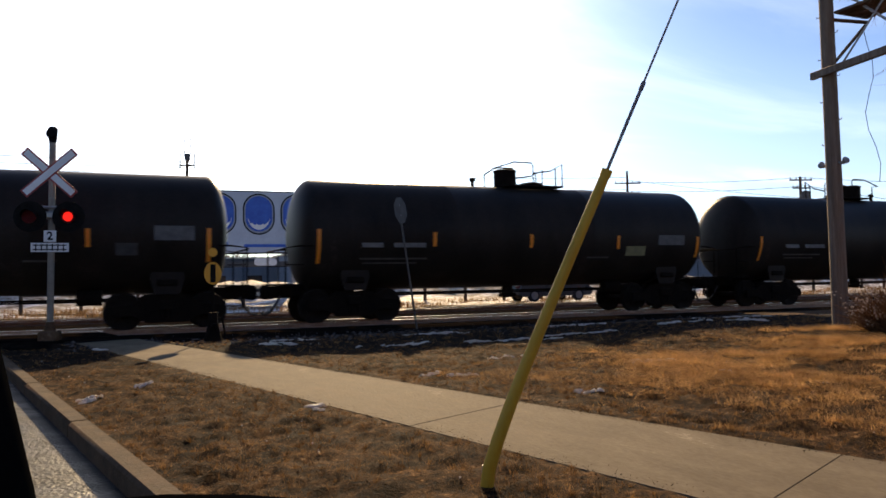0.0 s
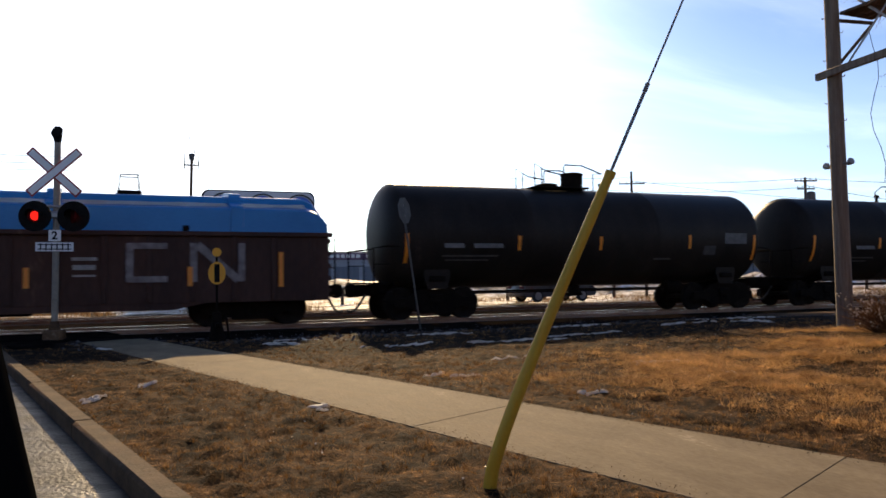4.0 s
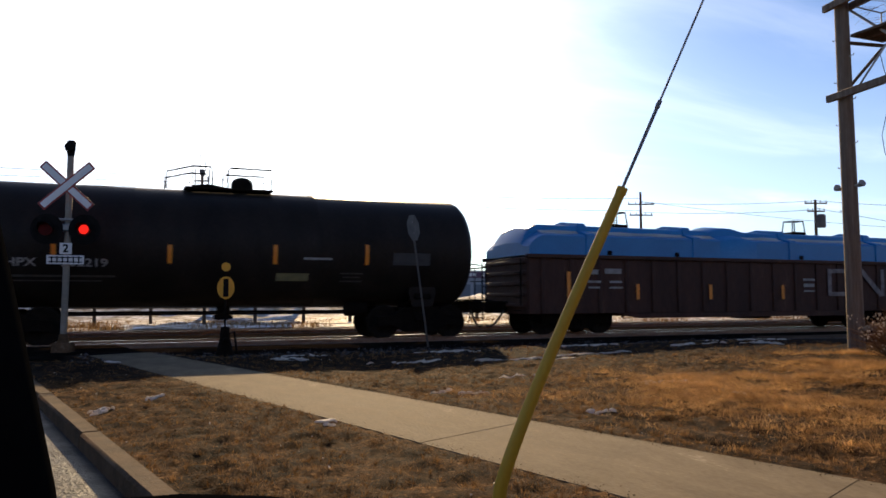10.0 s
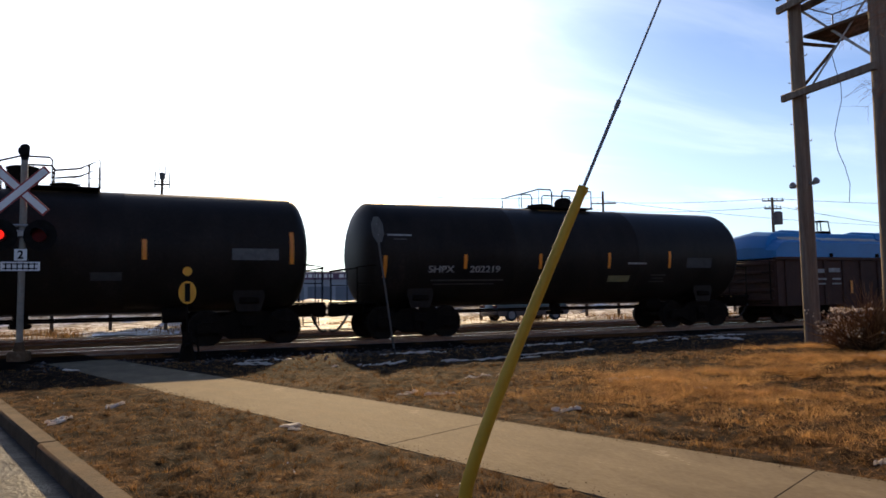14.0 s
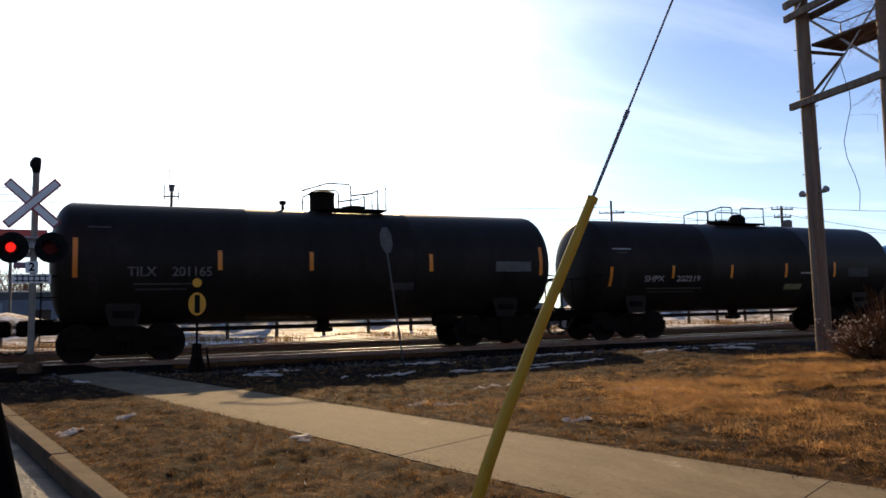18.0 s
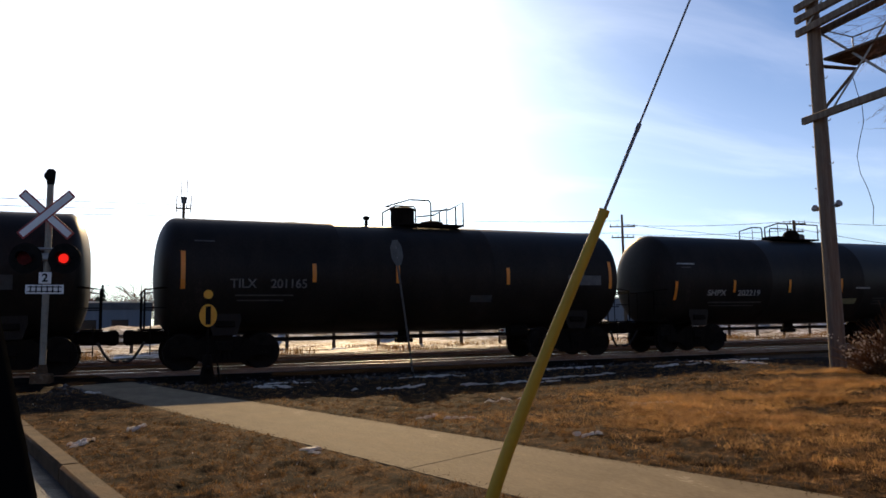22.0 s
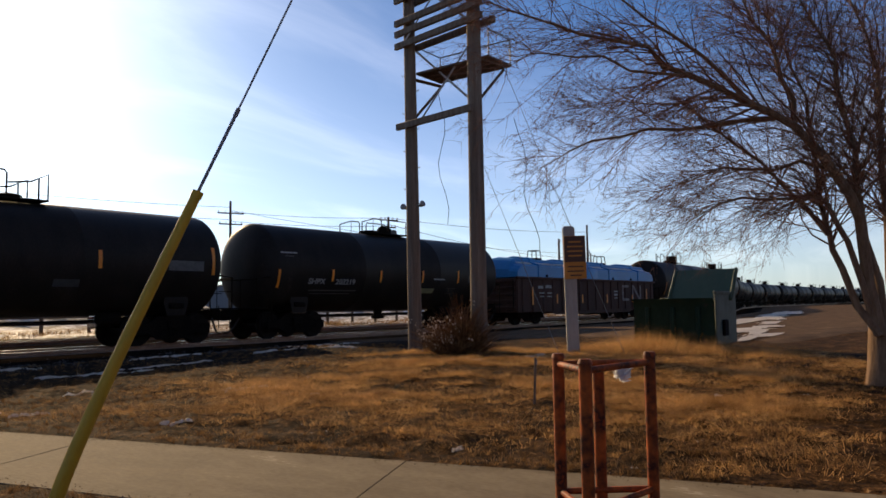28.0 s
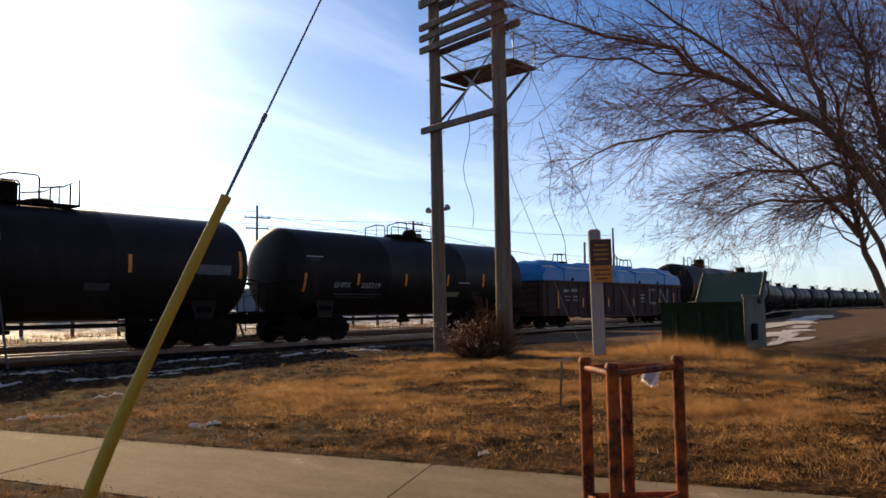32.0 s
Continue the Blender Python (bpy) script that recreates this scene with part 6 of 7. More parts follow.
def bare_tree():
    rnd = random.Random(21)
    t = thing("bare_tree", "leafless spreading tree with several grey-brown stems and fine drooping twigs", "tree", pose(11.0, 1.4, 0))
    thick, twig = Geo(), Geo()
    o = Vector((11.0, 1.4, 0))
    part("trunk", Geo().tube([Vector((0, 0, -0.25)), Vector((0, 0.02, 0.25)), Vector((-0.01, 0.03, 0.75))], [0.3, 0.22, 0.17], 12), BARK, t, "short stout trunk")
    def limb(pts, r, dense_by=18):
        pts = [Vector(p) - o for p in pts]
        n = len(pts) - 1
        dense = []
        for i in range(n):
            for q in (0.0, 0.5):
                w = Vector((rnd.gauss(0, 0.03), rnd.gauss(0, 0.03), rnd.gauss(0, 0.03))) if (i or q) else Vector()
                dense.append(pts[i].lerp(pts[i + 1], q) + w)
        dense.append(pts[-1])
        rs = [max(0.006, r * 0.72 * (1 - 0.94 * k / (len(dense) - 1))) for k in range(len(dense))]
        part("limb", Geo().tube(dense, rs, 9), BARK, t, "curved bare limb")
        total = sum((b - a).length for a, b in zip(pts, pts[1:]))
        for k in range(int(total * dense_by)):
            q = rnd.uniform(0.25, 1.0) * (len(dense) - 1)
            i = min(int(q), len(dense) - 2)
            pos = dense[i].lerp(dense[i + 1], q - i)
            along = (dense[i + 1] - dense[i]).normalized()
            side = along.cross(Vector((rnd.gauss(0, 1), rnd.gauss(0, 1), rnd.gauss(0, 1)))).normalized()
            a = rnd.uniform(0.4, 1.05)
            way = along * math.cos(a) + side * math.sin(a)
            grow(rnd, thick, twig, pos, way, rnd.uniform(0.7, 1.7) * (1.2 - 0.75 * q / len(dense)), rs[i] * 0.24 + 0.003, 2, Vector((-0.35, 0.45, -0.35)))

    limb([(10.82, 1.44, 0.62), (10.59, 1.55, 2.00), (10.33, 1.78, 2.69), (10.05, 2.15, 3.21), (9.72, 2.58, 3.51), (9.29, 3.24, 3.90), (8.95, 3.55, 4.20), (8.43, 4.18, 4.41), (7.85, 4.78, 4.65), (7.51, 4.92, 4.71)], 0.105, 15)
    limb([(10.27, 2.20, 3.25), (10.08, 2.25, 3.88), (9.88, 2.35, 4.30), (9.63, 2.63, 4.82), (9.40, 2.76, 5.29)], 0.055, 26)
    limb([(10.13, 2.38, 3.36), (9.79, 2.79, 3.33), (9.39, 3.30, 3.25), (8.91, 3.91, 3.16), (8.44, 4.37, 2.96), (8.08, 4.57, 2.74)], 0.05, 10)
    limb([(10.81, 1.48, 0.62), (10.55, 1.71, 1.80), (10.31, 1.83, 2.21), (10.05, 2.02, 2.34), (9.73, 2.46, 2.33), (9.38, 2.88, 2.25), (9.05, 3.19, 2.01)], 0.06)
    limb([(10.92, 1.40, 0.62), (10.78, 1.56, 1.87), (10.66, 1.60, 2.50), (10.53, 1.63, 3.40), (10.39, 1.76, 4.11), (10.22, 2.07, 4.85), (10.02, 2.39, 5.47)], 0.085, 28)
    limb([(11.04, 1.30, 0.61), (11.13, 1.33, 2.02), (11.23, 1.36, 3.49), (11.31, 1.50, 4.59), (11.36, 1.86, 5.79)], 0.09, 24)
    limb([(9.96, 2.65, 3.57), (9.54, 3.06, 4.14), (9.06, 3.58, 4.64), (8.58, 3.99, 4.97), (8.08, 4.38, 5.23)], 0.045, 9)
    limb([(10.55, 1.82, 2.73), (10.25, 2.17, 2.78), (9.90, 2.68, 2.77), (9.50, 3.18, 2.62), (9.10, 3.61, 2.43)], 0.045)
    limb([(10.72, 1.43, 0.62), (10.75, 1.83, 1.46), (10.83, 1.98, 1.90), (10.90, 2.12, 2.81), (10.98, 2.22, 3.74), (11.02, 2.54, 4.75), (11.01, 2.95, 5.67)], 0.07, 26)
    limb([(9.25, 3.23, 3.88), (8.79, 3.72, 3.92), (8.28, 4.21, 4.08), (7.80, 4.56, 4.07), (7.44, 4.66, 3.83)], 0.03, 8)
    limb([(11.23, 1.38, 0.60), (11.58, 1.26, 2.05), (11.93, 1.12, 3.58), (12.27, 1.01, 5.22)], 0.09, 20)
    limb([(10.63, 1.94, 1.89), (10.69, 2.42, 2.59), (10.70, 3.04, 3.17), (10.63, 3.77, 3.87), (10.45, 4.62, 4.07), (10.35, 5.22, 4.03)], 0.045, 24)
    part("branches", thick, TWIG, t, "thin side branches")["kind"] = "stuff"
    tw = part("twigs", twig, TWIG, t, "fine reddish-brown twigs", smooth=0)
    tw["kind"] = "stuff"


bare_tree()


def bush():
    rnd = random.Random(4)
    s = thing("dry_bush", "tangled dry bush with pale seed fluff beside timber poles", "bush", pose(12.75, 9.35, 0) @ Matrix.Scale(1.1, 4))
    g, fl = Geo(), Geo()
    for k in range(1500):
        a, q = rnd.uniform(0, 6.28), rnd.random() ** 0.6
        x, y = 0.5 * q * math.cos(a), 0.5 * q * math.sin(a)
        h = (1.35 - 0.85 * q) * rnd.uniform(0.45, 1.1) * (0.88 + 0.5 * noise.noise(Vector((x * 3.2, y * 3.2, 6))))
        lx, ly = x * 0.35 + rnd.gauss(0, 0.22), y * 0.35 + rnd.gauss(0, 0.22)
        p0, p1, p2 = Vector((x * 0.6, y * 0.6, -0.02)), Vector((x + lx * 0.3, y + ly * 0.3, h * 0.6)), Vector((x + lx, y + ly, h * rnd.uniform(0.8, 1.0)))
        g.tube([p0, p1, p2], [0.006, 0.004, 0.002], 3, caps=False)
        if k % 6 == 0 and x * 0.63 - y * 0.78 < -0.08:
            for j in range(3):
                c = p2 + Vector((rnd.gauss(0, 0.04), rnd.gauss(0, 0.04), rnd.gauss(0, 0.04)))
                rr = rnd.uniform(0.01, 0.025)
                fl.add([c + Vector((rr, 0, 0)), c - Vector((rr, 0, 0)), c + Vector((0, rr, 0)), c - Vector((0, rr, 0)), c + Vector((0, 0, rr)), c - Vector((0, 0, rr))],
                       [(0, 2, 4), (2, 1, 4), (1, 3, 4), (3, 0, 4), (2, 0, 5), (1, 2, 5), (3, 1, 5), (0, 3, 5)])
    part("brushwood", g, BUSH, s, smooth=0)["kind"] = "stuff"
    part("seed_fluff", fl, FLUFF, s, "pale fluffy seed heads", smooth=0)["kind"] = "stuff"


bush()


# ---- poles, wires and buildings beyond the tracks ----
def utility_pole(x, y, h, arms, lean=0.0, label="distant timber utility pole with crossarms", extra=None):
    s = thing("utility_pole", label, "utility pole", pose(x, y, -0.2, 0, lean, -20), group="poles beyond the tracks")
    part("pole", Geo().tube([(0, 0, 0), (0, 0, h * 0.5), (0, 0, h)], [0.22, 0.19, 0.14], 10), DARKWOOD, s)
    for z, w in arms:
        a = part("crossarm", Geo().box((0, -0.12, z), (w, 0.12, 0.16), b=0.01), DARKWOOD, s)
        for q in (-0.46, -0.2, 0.2, 0.46):
            part("insulator", Geo().tube([(q * w, -0.12, z + 0.06), (q * w, -0.12, z + 0.36)], [0.06, 0.04], 6), GALV, a)
    if extra:
        part(extra[0], extra[1], ROOFD, s, extra[2])
    return s


antenna = Geo().box((0, 0, 14.9), (0.5, 0.4, 0.7), b=0.05)
for q in (-0.75, 0.75):
    antenna.tube([(q, 0, 13.6), (q, 0, 15.4)], 0.06, 6)
for q in (-0.3, 0.3):
    antenna.tube([(q, 0, 15.0), (q, 0, 17.1)], 0.05, 6)
utility_pole(6.75, 85.5, 15.3, [(14.0, 1.6)], 1.2, "tall distant pole carrying small antennas", ("antenna_cluster", antenna, "small dark antennas"))
utility_pole(60.8, 81, 15.0, [(13.4, 3.4), (12.0, 3.0)])
tf = Geo().lathe([(0, 0), (0, 0.5), (1.35, 0.5), (1.5, 0.25), (1.5, 0)], 16, pose(0.35, -0.45, 9.15, 0, -90)).box((0, -0.2, 10.0), (0.3, 0.5, 0.2))
utility_pole(71, 63, 12.3, [(11.9, 2.6), (11.0, 2.0)], 0.0, "distant timber pole with transformer cans", ("transformer", tf, "grey transformer can"))
utility_pole(107, 54, 13.3, [(9.0, 0.6)], 0.0, "slim distant lamp pole")
utility_pole(98, 54, 10.6, [(10.2, 0.3)], 0.0, "slim distant timber pole beyond the yard")
utility_pole(150, 75, 12.0, [(11.4, 2.4)])


def wires():
    s = thing("overhead_wires", "thin overhead wires strung between distant poles", "wires", kind="structure")
    runs = [((-120, 70, 17), (6.75, 85.5, 14.2)), ((-120, 70, 15.6), (6.75, 85.5, 13.6)), ((-120, 72, 14.8), (6.75, 85.5, 13.0)), ((6.75, 85.5, 14.2), (60.8, 81, 14.0)), ((6.75, 85.5, 13.4), (60.8, 81, 12.4)),
            ((60.8, 81, 13.4), (71, 63, 12.0)), ((60.8, 81, 12.2), (71, 63, 11.0)), ((60.8, 81, 13.6), (150, 75, 11.6)), ((71, 63, 12.0), (107, 54, 12.0)), ((71, 63, 11.2), (150, 75, 10.6))]
    for a, b in runs:
        a, b = Vector(a), Vector(b)
        sag = (b - a).length * 0.014
        part("wire", Geo().tube([a.lerp(b, k / 12) - Vector((0, 0, sag * 4 * (k / 12) * (1 - k / 12))) for k in range(13)], 0.032, 4, caps=False), BLACK, s)


wires()


def fence():
    s = thing("rail_fence", "low dark timber rail fence at the edge of the snowy yard", "fence")
    pm2 = Geo().box((0, 0, 0.4), (0.16, 0.16, 1.0), b=0.02).mesh("post", DARKWOOD)
    rm = Geo().box((0, 0, 0), (2.5, 0.06, 0.16), b=0.01).mesh("rail", DARKWOOD)
    for k in range(34):
        x = -4 + 2.5 * k
        if kerb_x(40) - 9.5 < x < kerb_x(40) + 1:
            continue
        yy = 40 + (track(x)[1] - TRACK_Y)
        part("post", pm2, DARKWOOD, s, m=pose(x, yy, -0.15))
        for z in (0.74, 0.4):
            part("rail", rm, DARKWOOD, s, m=pose(x + 1.25, yy - 0.1, z))


fence()


def building(x, y, w, d, h, wall, fascia, label, doors=(), snow=True):
    s = thing("low_building", label, "building", pose(x, y, -0.2))
    part("wall", Geo().box((0, 0, h / 2), (w, d, h), b=0.02), wall, s)
    part("fascia", Geo().box((0, -d / 2 - 0.06, h - 0.3), (w + 0.1, 0.12, 0.75), b=0.02), fascia, s)
    part("roof", Geo().box((0, 0, h + 0.1), (w + 0.3, d + 0.3, 0.18), b=0.03), SNOW if snow else ROOFD, s, "flat roof under thin snow")
    for q, dw, dh, mm in doors:
        o = part("door" if dh > 2.2 else "window", Geo().box((q, -d / 2 - 0.02, dh / 2 + (0 if dh > 2.2 else 1.0)), (dw, 0.06, dh), b=0.01), mm, s)
    return s


building(-14, 92, 36, 14, 3.9, WALLGREY, ROOFD, "long low grey building with a snowy flat roof", [(q, 3.2, 2.9, WALLPALE) for q in (-12, -7, 4)] + [(q, 1.6, 1.2, GLASS) for q in (-2, 0.5, 9, 12, 15)])
shop = building(30, 84, 26, 12, 4.3, WALLPALE, FASCIA, "pale workshop with roller doors under a dark purple fascia", [(q, 2.6, 2.9, WALLGREY) for q in (-11, -8, -5, -2, 1, 4, 7, 10)])
rb = random.Random(2)
q = -11.5
while q < 11.5:
    w = rb.uniform(0.25, 0.5)
    part("letter_bar", Geo().box((q + w / 2, -6.14, 4.0), (w, 0.05, 0.36)), WHITE, shop)
    q += w + (0.16 if rb.random() < 0.8 else 0.7)
building(11.5, 94, 13, 12, 4.1, WALLGREY, ROOFD, "blue-grey shed with a snowy roof beyond the billboard", [(q, 1.6, 1.2, GLASS) for q in (-4.5, -1, 3)])
building(-46, 70, 16, 12, 5.0, WALLGREY, ROOFD, "far grey building beside the road", [(q, 1.6, 1.2, GLASS) for q in (-5, 0, 5)])
building(95, 100, 50, 16, 4.6, WALLGREY, ROOFD, "long far shed beyond the yard", [(q, 3, 3, WALLPALE) for q in (-18, -8, 2, 12)])


# ---- advertising board ----
def board():
    s = thing("billboard", "large rounded grey board with three blue oval prints on posts", "billboard", pose(7.97, 48, 0, 0, 0, -2))
    W, H, z0 = 6.75, 3.75, 3.02
    c = 0.45

    def rounded(w, h, cz, r, n=6):
        pts = []
        for sx, sz, a0 in ((1, -1, -90), (1, 1, 0), (-1, 1, 90), (-1, -1, 180)):
            for k in range(n + 1):
                a = radians(a0 + 90 * k / n)
                pts.append((sx * (w / 2 - r) + r * math.cos(a), cz + sz * (h / 2 - r) + r * math.sin(a)))
        return pts

    cz = z0 + H / 2
    part("board_rim", Geo().prism(rounded(W + 0.16, H + 0.16, cz, c), 0.34), BLACK, s, "dark rounded rim")
    part("board_face", Geo().prism(rounded(W, H, cz, c), 0.04, pose(0, -0.04, 0)), BOARDG, s, "grey printed face")
    for x in (-2.12, 0.2, 2.5):
        o = part("oval_rim", Geo().prism(rounded(1.94, 2.56, cz + 0.5, 0.96, 10), 0.02, pose(x, -0.06, 0)), BLACK, s)
        part("oval_light", Geo().prism(rounded(1.78, 2.38, cz + 0.5, 0.88, 10), 0.015, pose(x, -0.074, 0)), WALLPALE, o, "pale oval edge")
        part("oval_print", Geo().prism(rounded(1.62, 2.2, cz + 0.52, 0.8, 10), 0.012, pose(x, -0.085, 0)), BOARDB, o, "deep blue oval print")
        swoosh = Geo()
        n = 14
        for k in range(n + 1):
            a = radians(200 + 140 * k / n)
            thick = 0.02 + 0.3 * math.sin(math.pi * k / n) ** 1.5
            swoosh.v += [(x + 0.72 * math.cos(a), -0.09, cz + 0.52 + 1.0 * math.sin(a)), (x + 0.7 * math.cos(a), -0.09, cz + 0.52 + 1.0 * math.sin(a) + thick + 0.05 * math.sin(k * 2.3))]
        swoosh.f = [(2 * k, 2 * k + 2, 2 * k + 3, 2 * k + 1) for k in range(n)]
        part("white_swoosh", swoosh, WHITE, o, "white curved wave at the oval's foot")
    part("word_bar", Geo().box((-2.3, -0.06, z0 + 0.5), (1.3, 0.02, 0.3)).box((0.6, -0.06, z0 + 0.42), (2.6, 0.02, 0.18)), BOARDB, s)
    for x in (-2.4, 2.4):
        part("post", Geo().box((x, 0.2, z0 / 2), (0.3, 0.3, z0 + 0.6), b=0.02), GALV, s)
    part("lower_plate", Geo().prism(rounded(1.38, 0.44, 2.43, 0.18), 0.05, pose(0.6, -0.02, 0)), WHITE, s, "small white rounded plate")
    part("plate_rail", Geo().box((0, 0.1, 2.3), (4.9, 0.12, 0.34), b=0.02), ROOFD, s, "dark cross beam")


board()


# ---- shop sign on posts beyond the road ----
def shop_sign():
    s = thing("shop_sign", "red and black shop sign with worn white lettering on two posts", "sign", pose(-5.4, 62, 0))
    part("red_panel", Geo().box((0, 0, 7.15), (4.0, 0.25, 0.7), b=0.03), REDTRIM, s, "red upper panel")
    lower = part("dark_panel", Geo().box((0, 0, 6.15), (4.0, 0.25, 1.28), b=0.03), ROOFD, s, "dark lower panel")
    for x, w in ((-1.4, 0.55), (-0.65, 0.65), (0.15, 0.6), (1.1, 0.9)):
        part("word_bar", Geo().box((x, -0.14, 6.2), (w, 0.03, 0.55)), STENCIL, lower)
    part("blue_plate", Geo().box((0.45, 0, 4.95), (1.1, 0.2, 0.42), b=0.03), FASCIA, s, "small dark blue plate")
    for x in (-0.3, 1.2):
        part("post", Geo().box((x, 0.1, 2.7), (0.2, 0.2, 5.8), b=0.02), ROOFD, s)


shop_sign()


# ---- parked car beyond the tracks ----
def parked_car(x, y, rz):
    s = thing("parked_car", "dark saloon car parked on the snowy yard", "car", pose(x, y, -0.05, 0, 0, rz))
    prof = [(-2.15, 0.35), (-2.2, 0.62), (-2.1, 0.88), (-1.5, 0.95), (-0.95, 1.36), (-0.6, 1.42), (0.35, 1.42), (0.6, 1.36), (1.2, 0.98), (1.9, 0.86), (2.2, 0.7), (2.25, 0.4), (2.1, 0.28), (-2.0, 0.26)]
    g = Geo()
    n = len(prof)
    for yy, k in ((-0.86, 0.9), (-0.82, 1.0), (0.82, 1.0), (0.86, 0.9)):
        g.v += [(px * (0.99 if k < 1 else 1), yy * (0.82 if z > 1.0 else 1), 0.26 + (z - 0.26) * (0.985 if k < 1 else 1)) for px, z in prof]
    for i in range(3):
        for j in range(n):
            a, b2 = i * n + j, i * n + (j + 1) % n
            g.f.append((a, b2, b2 + n, a + n))
    g.f += [tuple(range(n)), tuple(reversed(range(3 * n, 4 * n)))]
    part("body", g, CARP, s, "dark car body", smooth=30)
    for sd in (-1, 1):
        part("side_window", Geo().prism([(-1.2, 0.98), (-0.85, 1.33), (0.4, 1.35), (0.95, 0.98)], 0.02, pose(0, sd * 0.715 - 0.01, 0)), GLASS, s)
        for px in (-1.35, 1.35):
            wh = part("wheel", Geo().lathe([(-0.1, 0.0), (-0.1, 0.24), (-0.08, 0.31), (0.08, 0.31), (0.1, 0.24), (0.1, 0.0)], 22, pose(px, sd * 0.78, 0.31, 0, 0, 90)), RUBBER, s)
            part("rim", Geo().lathe([(-0.108, 0.0), (-0.108, 0.2), (0.108, 0.2), (0.108, 0.0)], 16, pose(px, sd * 0.78, 0.31, 0, 0, 90)), GALV, wh)
        part("tail_lamp", Geo().box((-2.15, sd * 0.6, 0.75), (0.08, 0.4, 0.14), b=0.02), REDLENS, s)


parked_car(20.6, 34.4, 3)


# ---- unseen wall added behind the camera: blocks blue sky, bounces warm light ----
BOUNCE_TAN = mat("bounce_wall_tan", (0.15, 0.12, 0.095), (0.2, 0.16, 0.125), 0.6, 0.9, bump=0.3, bscale=8, spec=0.1)
solid("wall_south", Geo().box((0, -24, 3.0), (170, 0.4, 7.0), b=0.02), BOUNCE_TAN, "unseen plain tan wall added to bounce warm light", "wall", kind="structure")


# ---- far trees ----
def far_tree(x, y, h, seed, conifer=False):
    rnd = random.Random(seed)
    s = thing("far_tree", "small dark conifer beyond the yard" if conifer else "bare leafless tree beyond the yard", "tree", pose(x, y, -0.2), group="far trees")
    part("trunk", Geo().tube([(0, 0, 0), (0, 0, h * 0.9)], [0.22, 0.05], 6), BARK, s)
    g = Geo()
    if conifer:
        for k in range(150):
            z = rnd.uniform(0.12, 1) * h
            r = (1 - z / h) * h * 0.26 + 0.1
            a = rnd.uniform(0, 6.28)
            p = Vector((0, 0, z))
            e = Vector((r * math.cos(a), r * math.sin(a), z - r * 0.3))
            sd = Vector((-math.sin(a), math.cos(a), 0)) * 0.22
            g.add([p, e + sd, e - sd, (p + e) / 2 + Vector((0, 0, 0.25))], [(0, 1, 3), (0, 3, 2), (1, 2, 3)])
        part("crown", g, NEEDLE, s)["kind"] = "stuff"
    else:
        t2 = Geo()
        for k in range(12):
            a = rnd.uniform(0, 6.28)
            grow(rnd, g, t2, (0, 0, h * rnd.uniform(0.2, 0.55)), Vector((math.cos(a), math.sin(a), 1.2)), h * 0.5, 0.09, 2, Vector((0, 0, 0.6)), 0.026)
        g.add(t2.v, t2.f)
        part("crown", g, TWIG, s, smooth=0)["kind"] = "stuff"


NEEDLE = mat("conifer_needles", (0.02, 0.035, 0.02), (0.03, 0.05, 0.03), 2, 0.9)
rt = random.Random(77)
for k, x in enumerate((-40, -33, -27, -22, -17, -12, -8, -4, 0, 4, 9, 14)):
    far_tree(x + rt.uniform(-1.5, 1.5), 118 + rt.uniform(-6, 10), rt.uniform(6.5, 9.5), k, k in (8, 10))
far_tree(-3.05, 104, 6.6, 61, True)
far_tree(-1.4, 106, 5.2, 62, True)
for k in range(26):
    far_tree(-42 + 2.4 * k + rt.uniform(-1, 1), 122 + rt.uniform(-8, 12), rt.uniform(5.5, 8.5), 100 + k % 9)
for k, x in enumerate((120, 150, 180, 215, 250, 290, 330)):
    far_tree(x, 95 + k * 14, rt.uniform(7, 10), 40 + k)


# ---- the car from which the scene is watched ----
def own_car():
    s = thing("car", "dark parked car at the kerb, seen from its open window", "car", pose(0, 0, 0))
    part("windscreen_pillar", Geo().tube([(-0.062, 0.85, 0.62), (-0.112, 0.845, 0.92), (-0.157, 0.845, 1.13), (-0.2, 0.8, 1.35), (-0.27, 0.55, 1.5)], 0.045, 16), TRIMB, s, "black windscreen pillar")
    g = Geo()
    # door mirror shell: a flattened rounded body
    for i in range(9):
        u = math.pi * i / 8
        for k in range(16):
            w = 2 * math.pi * k / 16
            g.v.append((0.24 * -math.cos(u), 0.055 * math.sin(u) ** 0.6 * math.cos(w), 0.085 * math.sin(u) ** 0.5 * math.sin(w)))
    for i in range(8):
        for k in range(16):
            p, q = i * 16 + k, i * 16 + (k + 1) % 16
            g.f.append((p, q, q + 16, p + 16))
    part("door_mirror", g, MIRRORP, s, "gloss black door mirror shell", m=pose(0.13, 0.87, 0.806, 0, 3, -24))
    part("mirror_arm", Geo().tube([(-0.12, 0.85, 0.72), (0.0, 0.87, 0.74)], 0.03, 8), TRIMB, s)
    part("door_panel", Geo().box((-0.14, 0.15, 0.5), (0.1, 1.6, 0.62), pose(0, 0, 0, 0, 0, 8), b=0.04), CARP, s)
    wh = part("wheel", Geo().lathe([(-0.1, 0.0), (-0.1, 0.24), (-0.08, 0.31), (0.08, 0.31), (0.1, 0.24), (0.1, 0.0)], 22, pose(-0.42, 1.7, 0.18, 0, 0, 11)), RUBBER, s)
    part("wing", Geo().box((-0.36, 1.7, 0.46), (0.16, 1.5, 0.34), pose(0, 0, 0, 0, 0, 11), b=0.06), CARP, s)


own_car()

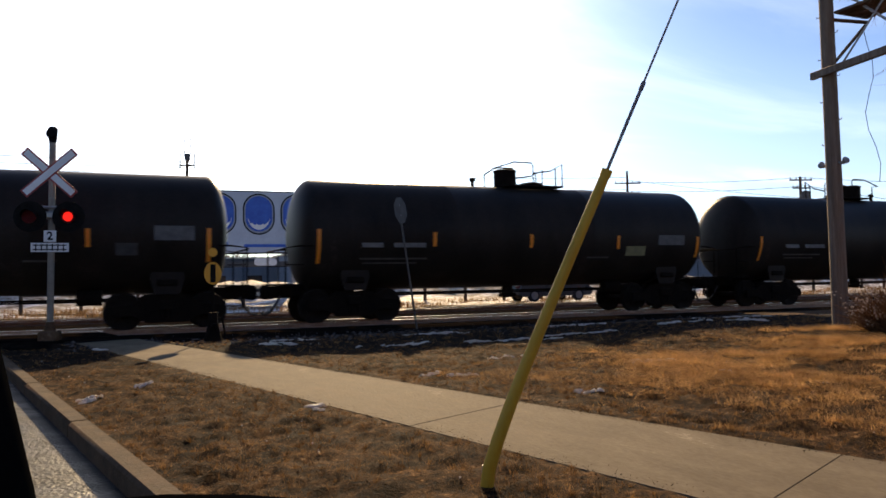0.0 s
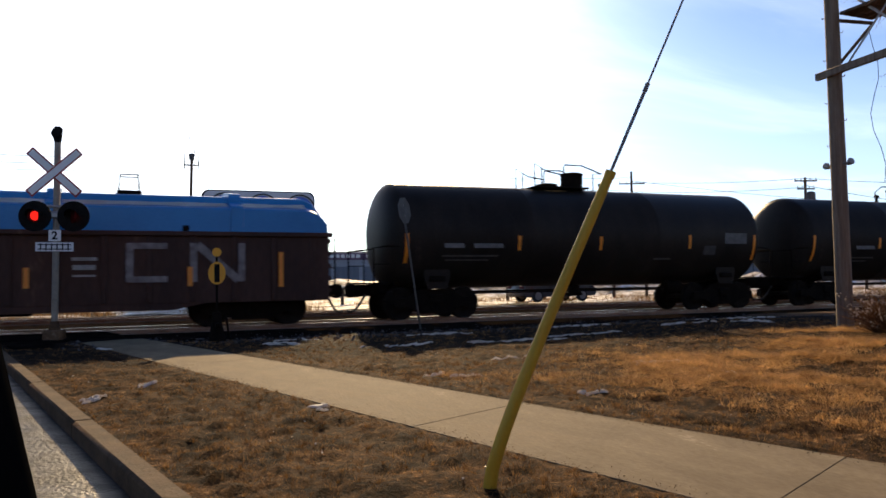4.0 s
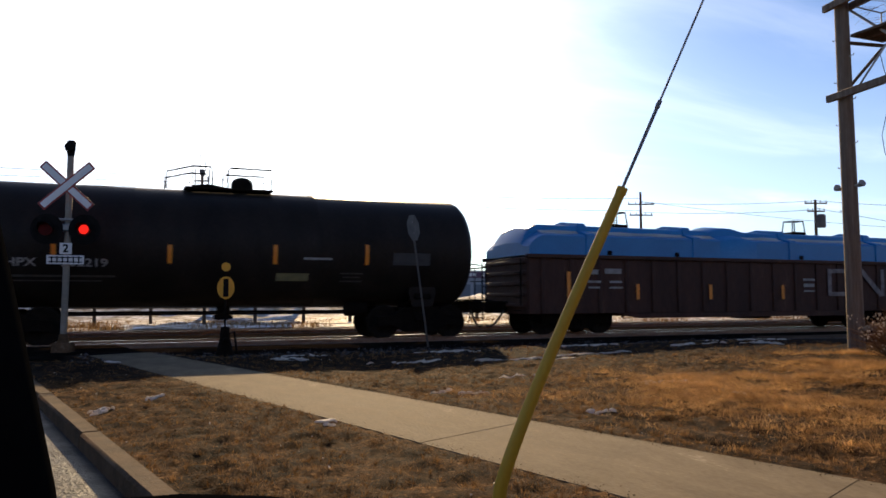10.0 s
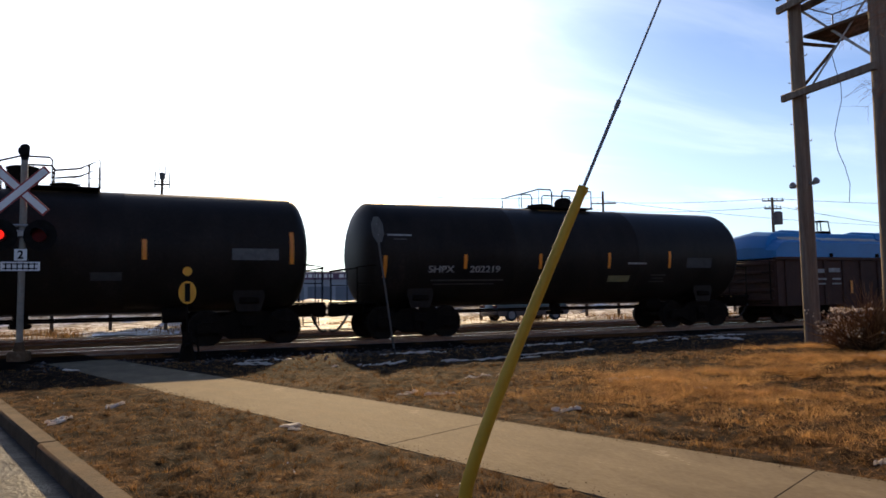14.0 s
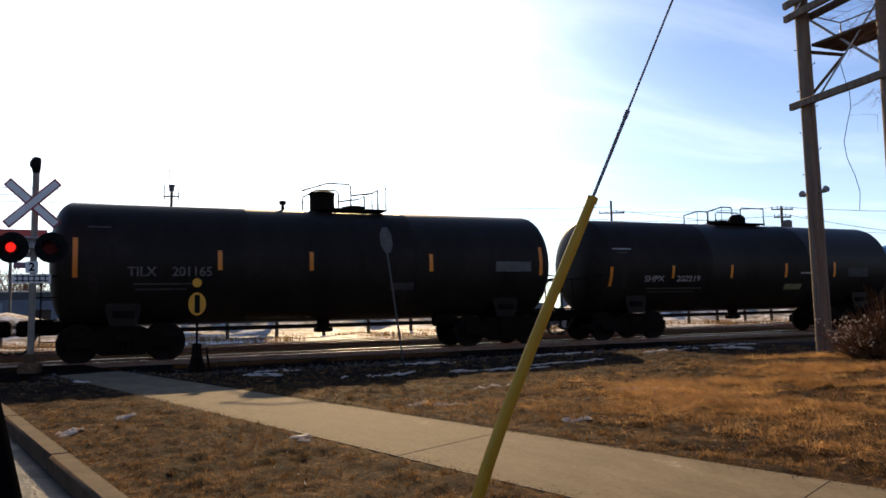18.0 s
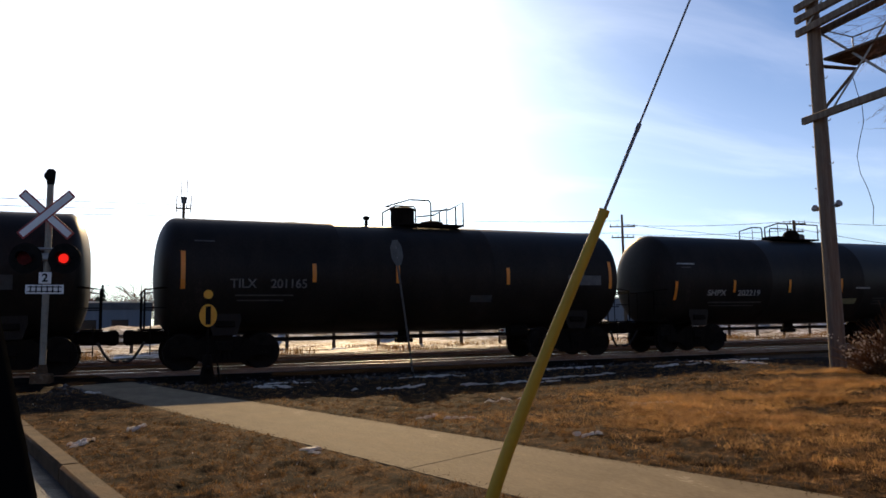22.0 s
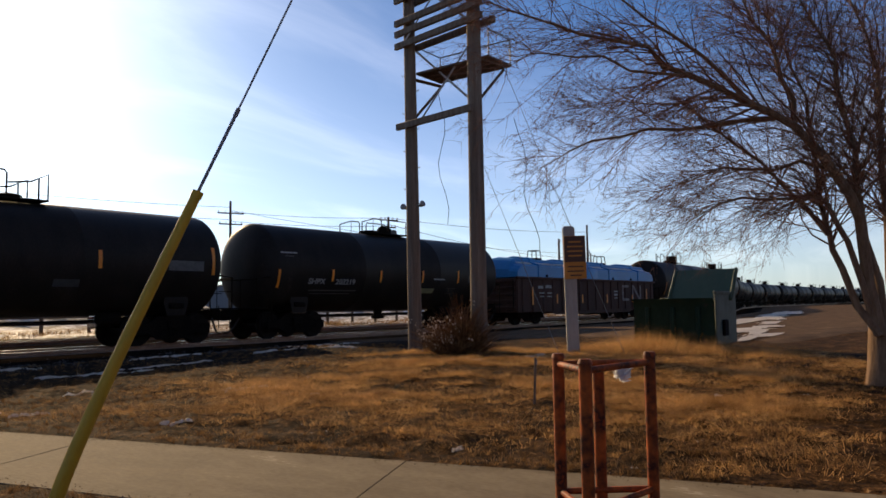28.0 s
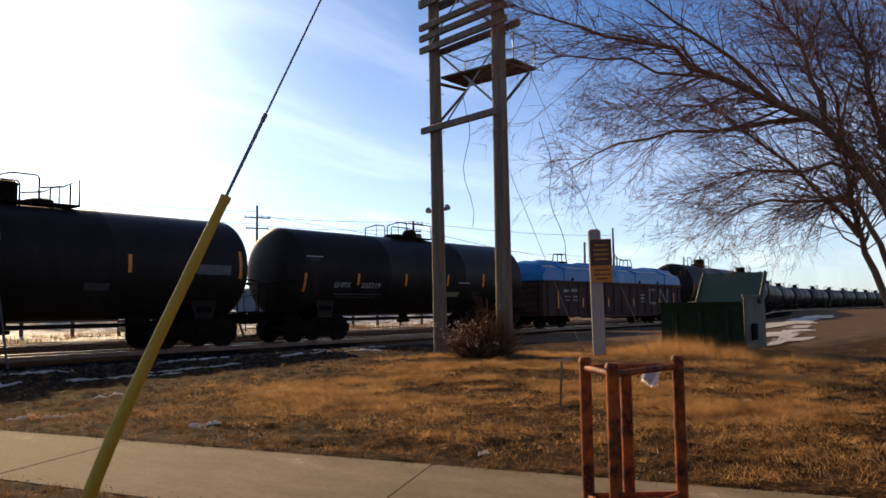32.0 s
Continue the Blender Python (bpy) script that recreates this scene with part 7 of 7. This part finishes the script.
# ---- sleepers ----
tie_mesh = Geo().box((0, 0, 0), (0.23, 2.6, 0.16), b=0.012).mesh("sleeper", TIE, 0)
for base, n0, n1, nm in ((0.0, -14, 84, "near"), (SECOND_Y - TRACK_Y, -14, 84, "far")):
    bed = thing("sleepers", "dark creosoted timber sleepers under the " + ("first" if base == 0 else "second") + " track", "sleepers", kind="structure")
    r = random.Random(int(base) + 1)
    for k in range(n0, n1):
        x, yy, h = track(k * 0.56 + r.uniform(-0.03, 0.03), base)
        part("sleeper", tie_mesh, TIE, bed, m=pose(x, yy, -0.205, 0, 0, math.degrees(h) + r.uniform(-1, 1)))


# ---- what moves ----
def joint_at(t):
    """The train's place by time: a smooth curve through the rows."""
    ts, ss = [r[0] for r in TRAIN], [r[1] for r in TRAIN]
    i = max(0, min(len(ts) - 2, sum(1 for v in ts if v <= t) - 1))

    def slope(k):
        if k == 0:
            return (ss[1] - ss[0]) / (ts[1] - ts[0])
        if k >= len(ts) - 2:
            return 0.0
        return (ss[k + 1] - ss[k - 1]) / (ts[k + 1] - ts[k - 1])

    d = ts[i + 1] - ts[i]
    u = (t - ts[i]) / d
    return (2 * u ** 3 - 3 * u * u + 1) * ss[i] + (u ** 3 - 2 * u * u + u) * d * slope(i) + (3 * u * u - 2 * u ** 3) * ss[i + 1] + (u ** 3 - u * u) * d * slope(i + 1)


def motions():
    # cars along the track
    times = [0.5 * k for k in range(46)] + [23.0, 32.0]
    for ob, off, half in CARS:
        walk(ob, [(t, car_pose(joint_at(t) + off, half)) for t in times])
    # wheels of the cars that roll past the crossing
    spin = [0.1 * k for k in range(0, 225)] + [32.0]
    for ob, off, half in CARS[:8]:
        for c in ob.children_recursive:
            if c.name.startswith("wheelset"):
                x = c.location.x
                walk(c, [(t, pose(x, 0, WHEEL_R) @ Matrix.Rotation((joint_at(t) + 46.3) / WHEEL_R, 4, "Y")) for t in spin])
    # crossing lamps: each drum turns its lit face out in its half of the beat
    for k, drum in enumerate(LAMPS):
        x, yy, z = drum.location
        rows = []
        for a, b, lit in FLASH:
            on = lit == k
            ang = 0 if on else 180
            rows += [(a, ang), (b, ang)]
        keyed, last = [], None
        for t, ang in rows:
            if last is not None and last[1] != ang:
                for q in (1, 2):
                    keyed.append((last[0] + (t - last[0]) * q / 3, last[1] + (ang - last[1]) * q / 3))
            keyed.append((t, ang))
            last = (t, ang)
        walk(drum, [(t, pose(x, yy, z, 0, 0, ang)) for t, ang in keyed])


# seconds from, to, and which lamp is lit
FLASH, beat, side = [(0.0, 0.36, 1)], 0.4225, 0
while beat < 31.9:
    FLASH.append((beat + 0.03, min(beat + 0.695, 32.0), side))
    beat, side = beat + 0.725, 1 - side
motions()
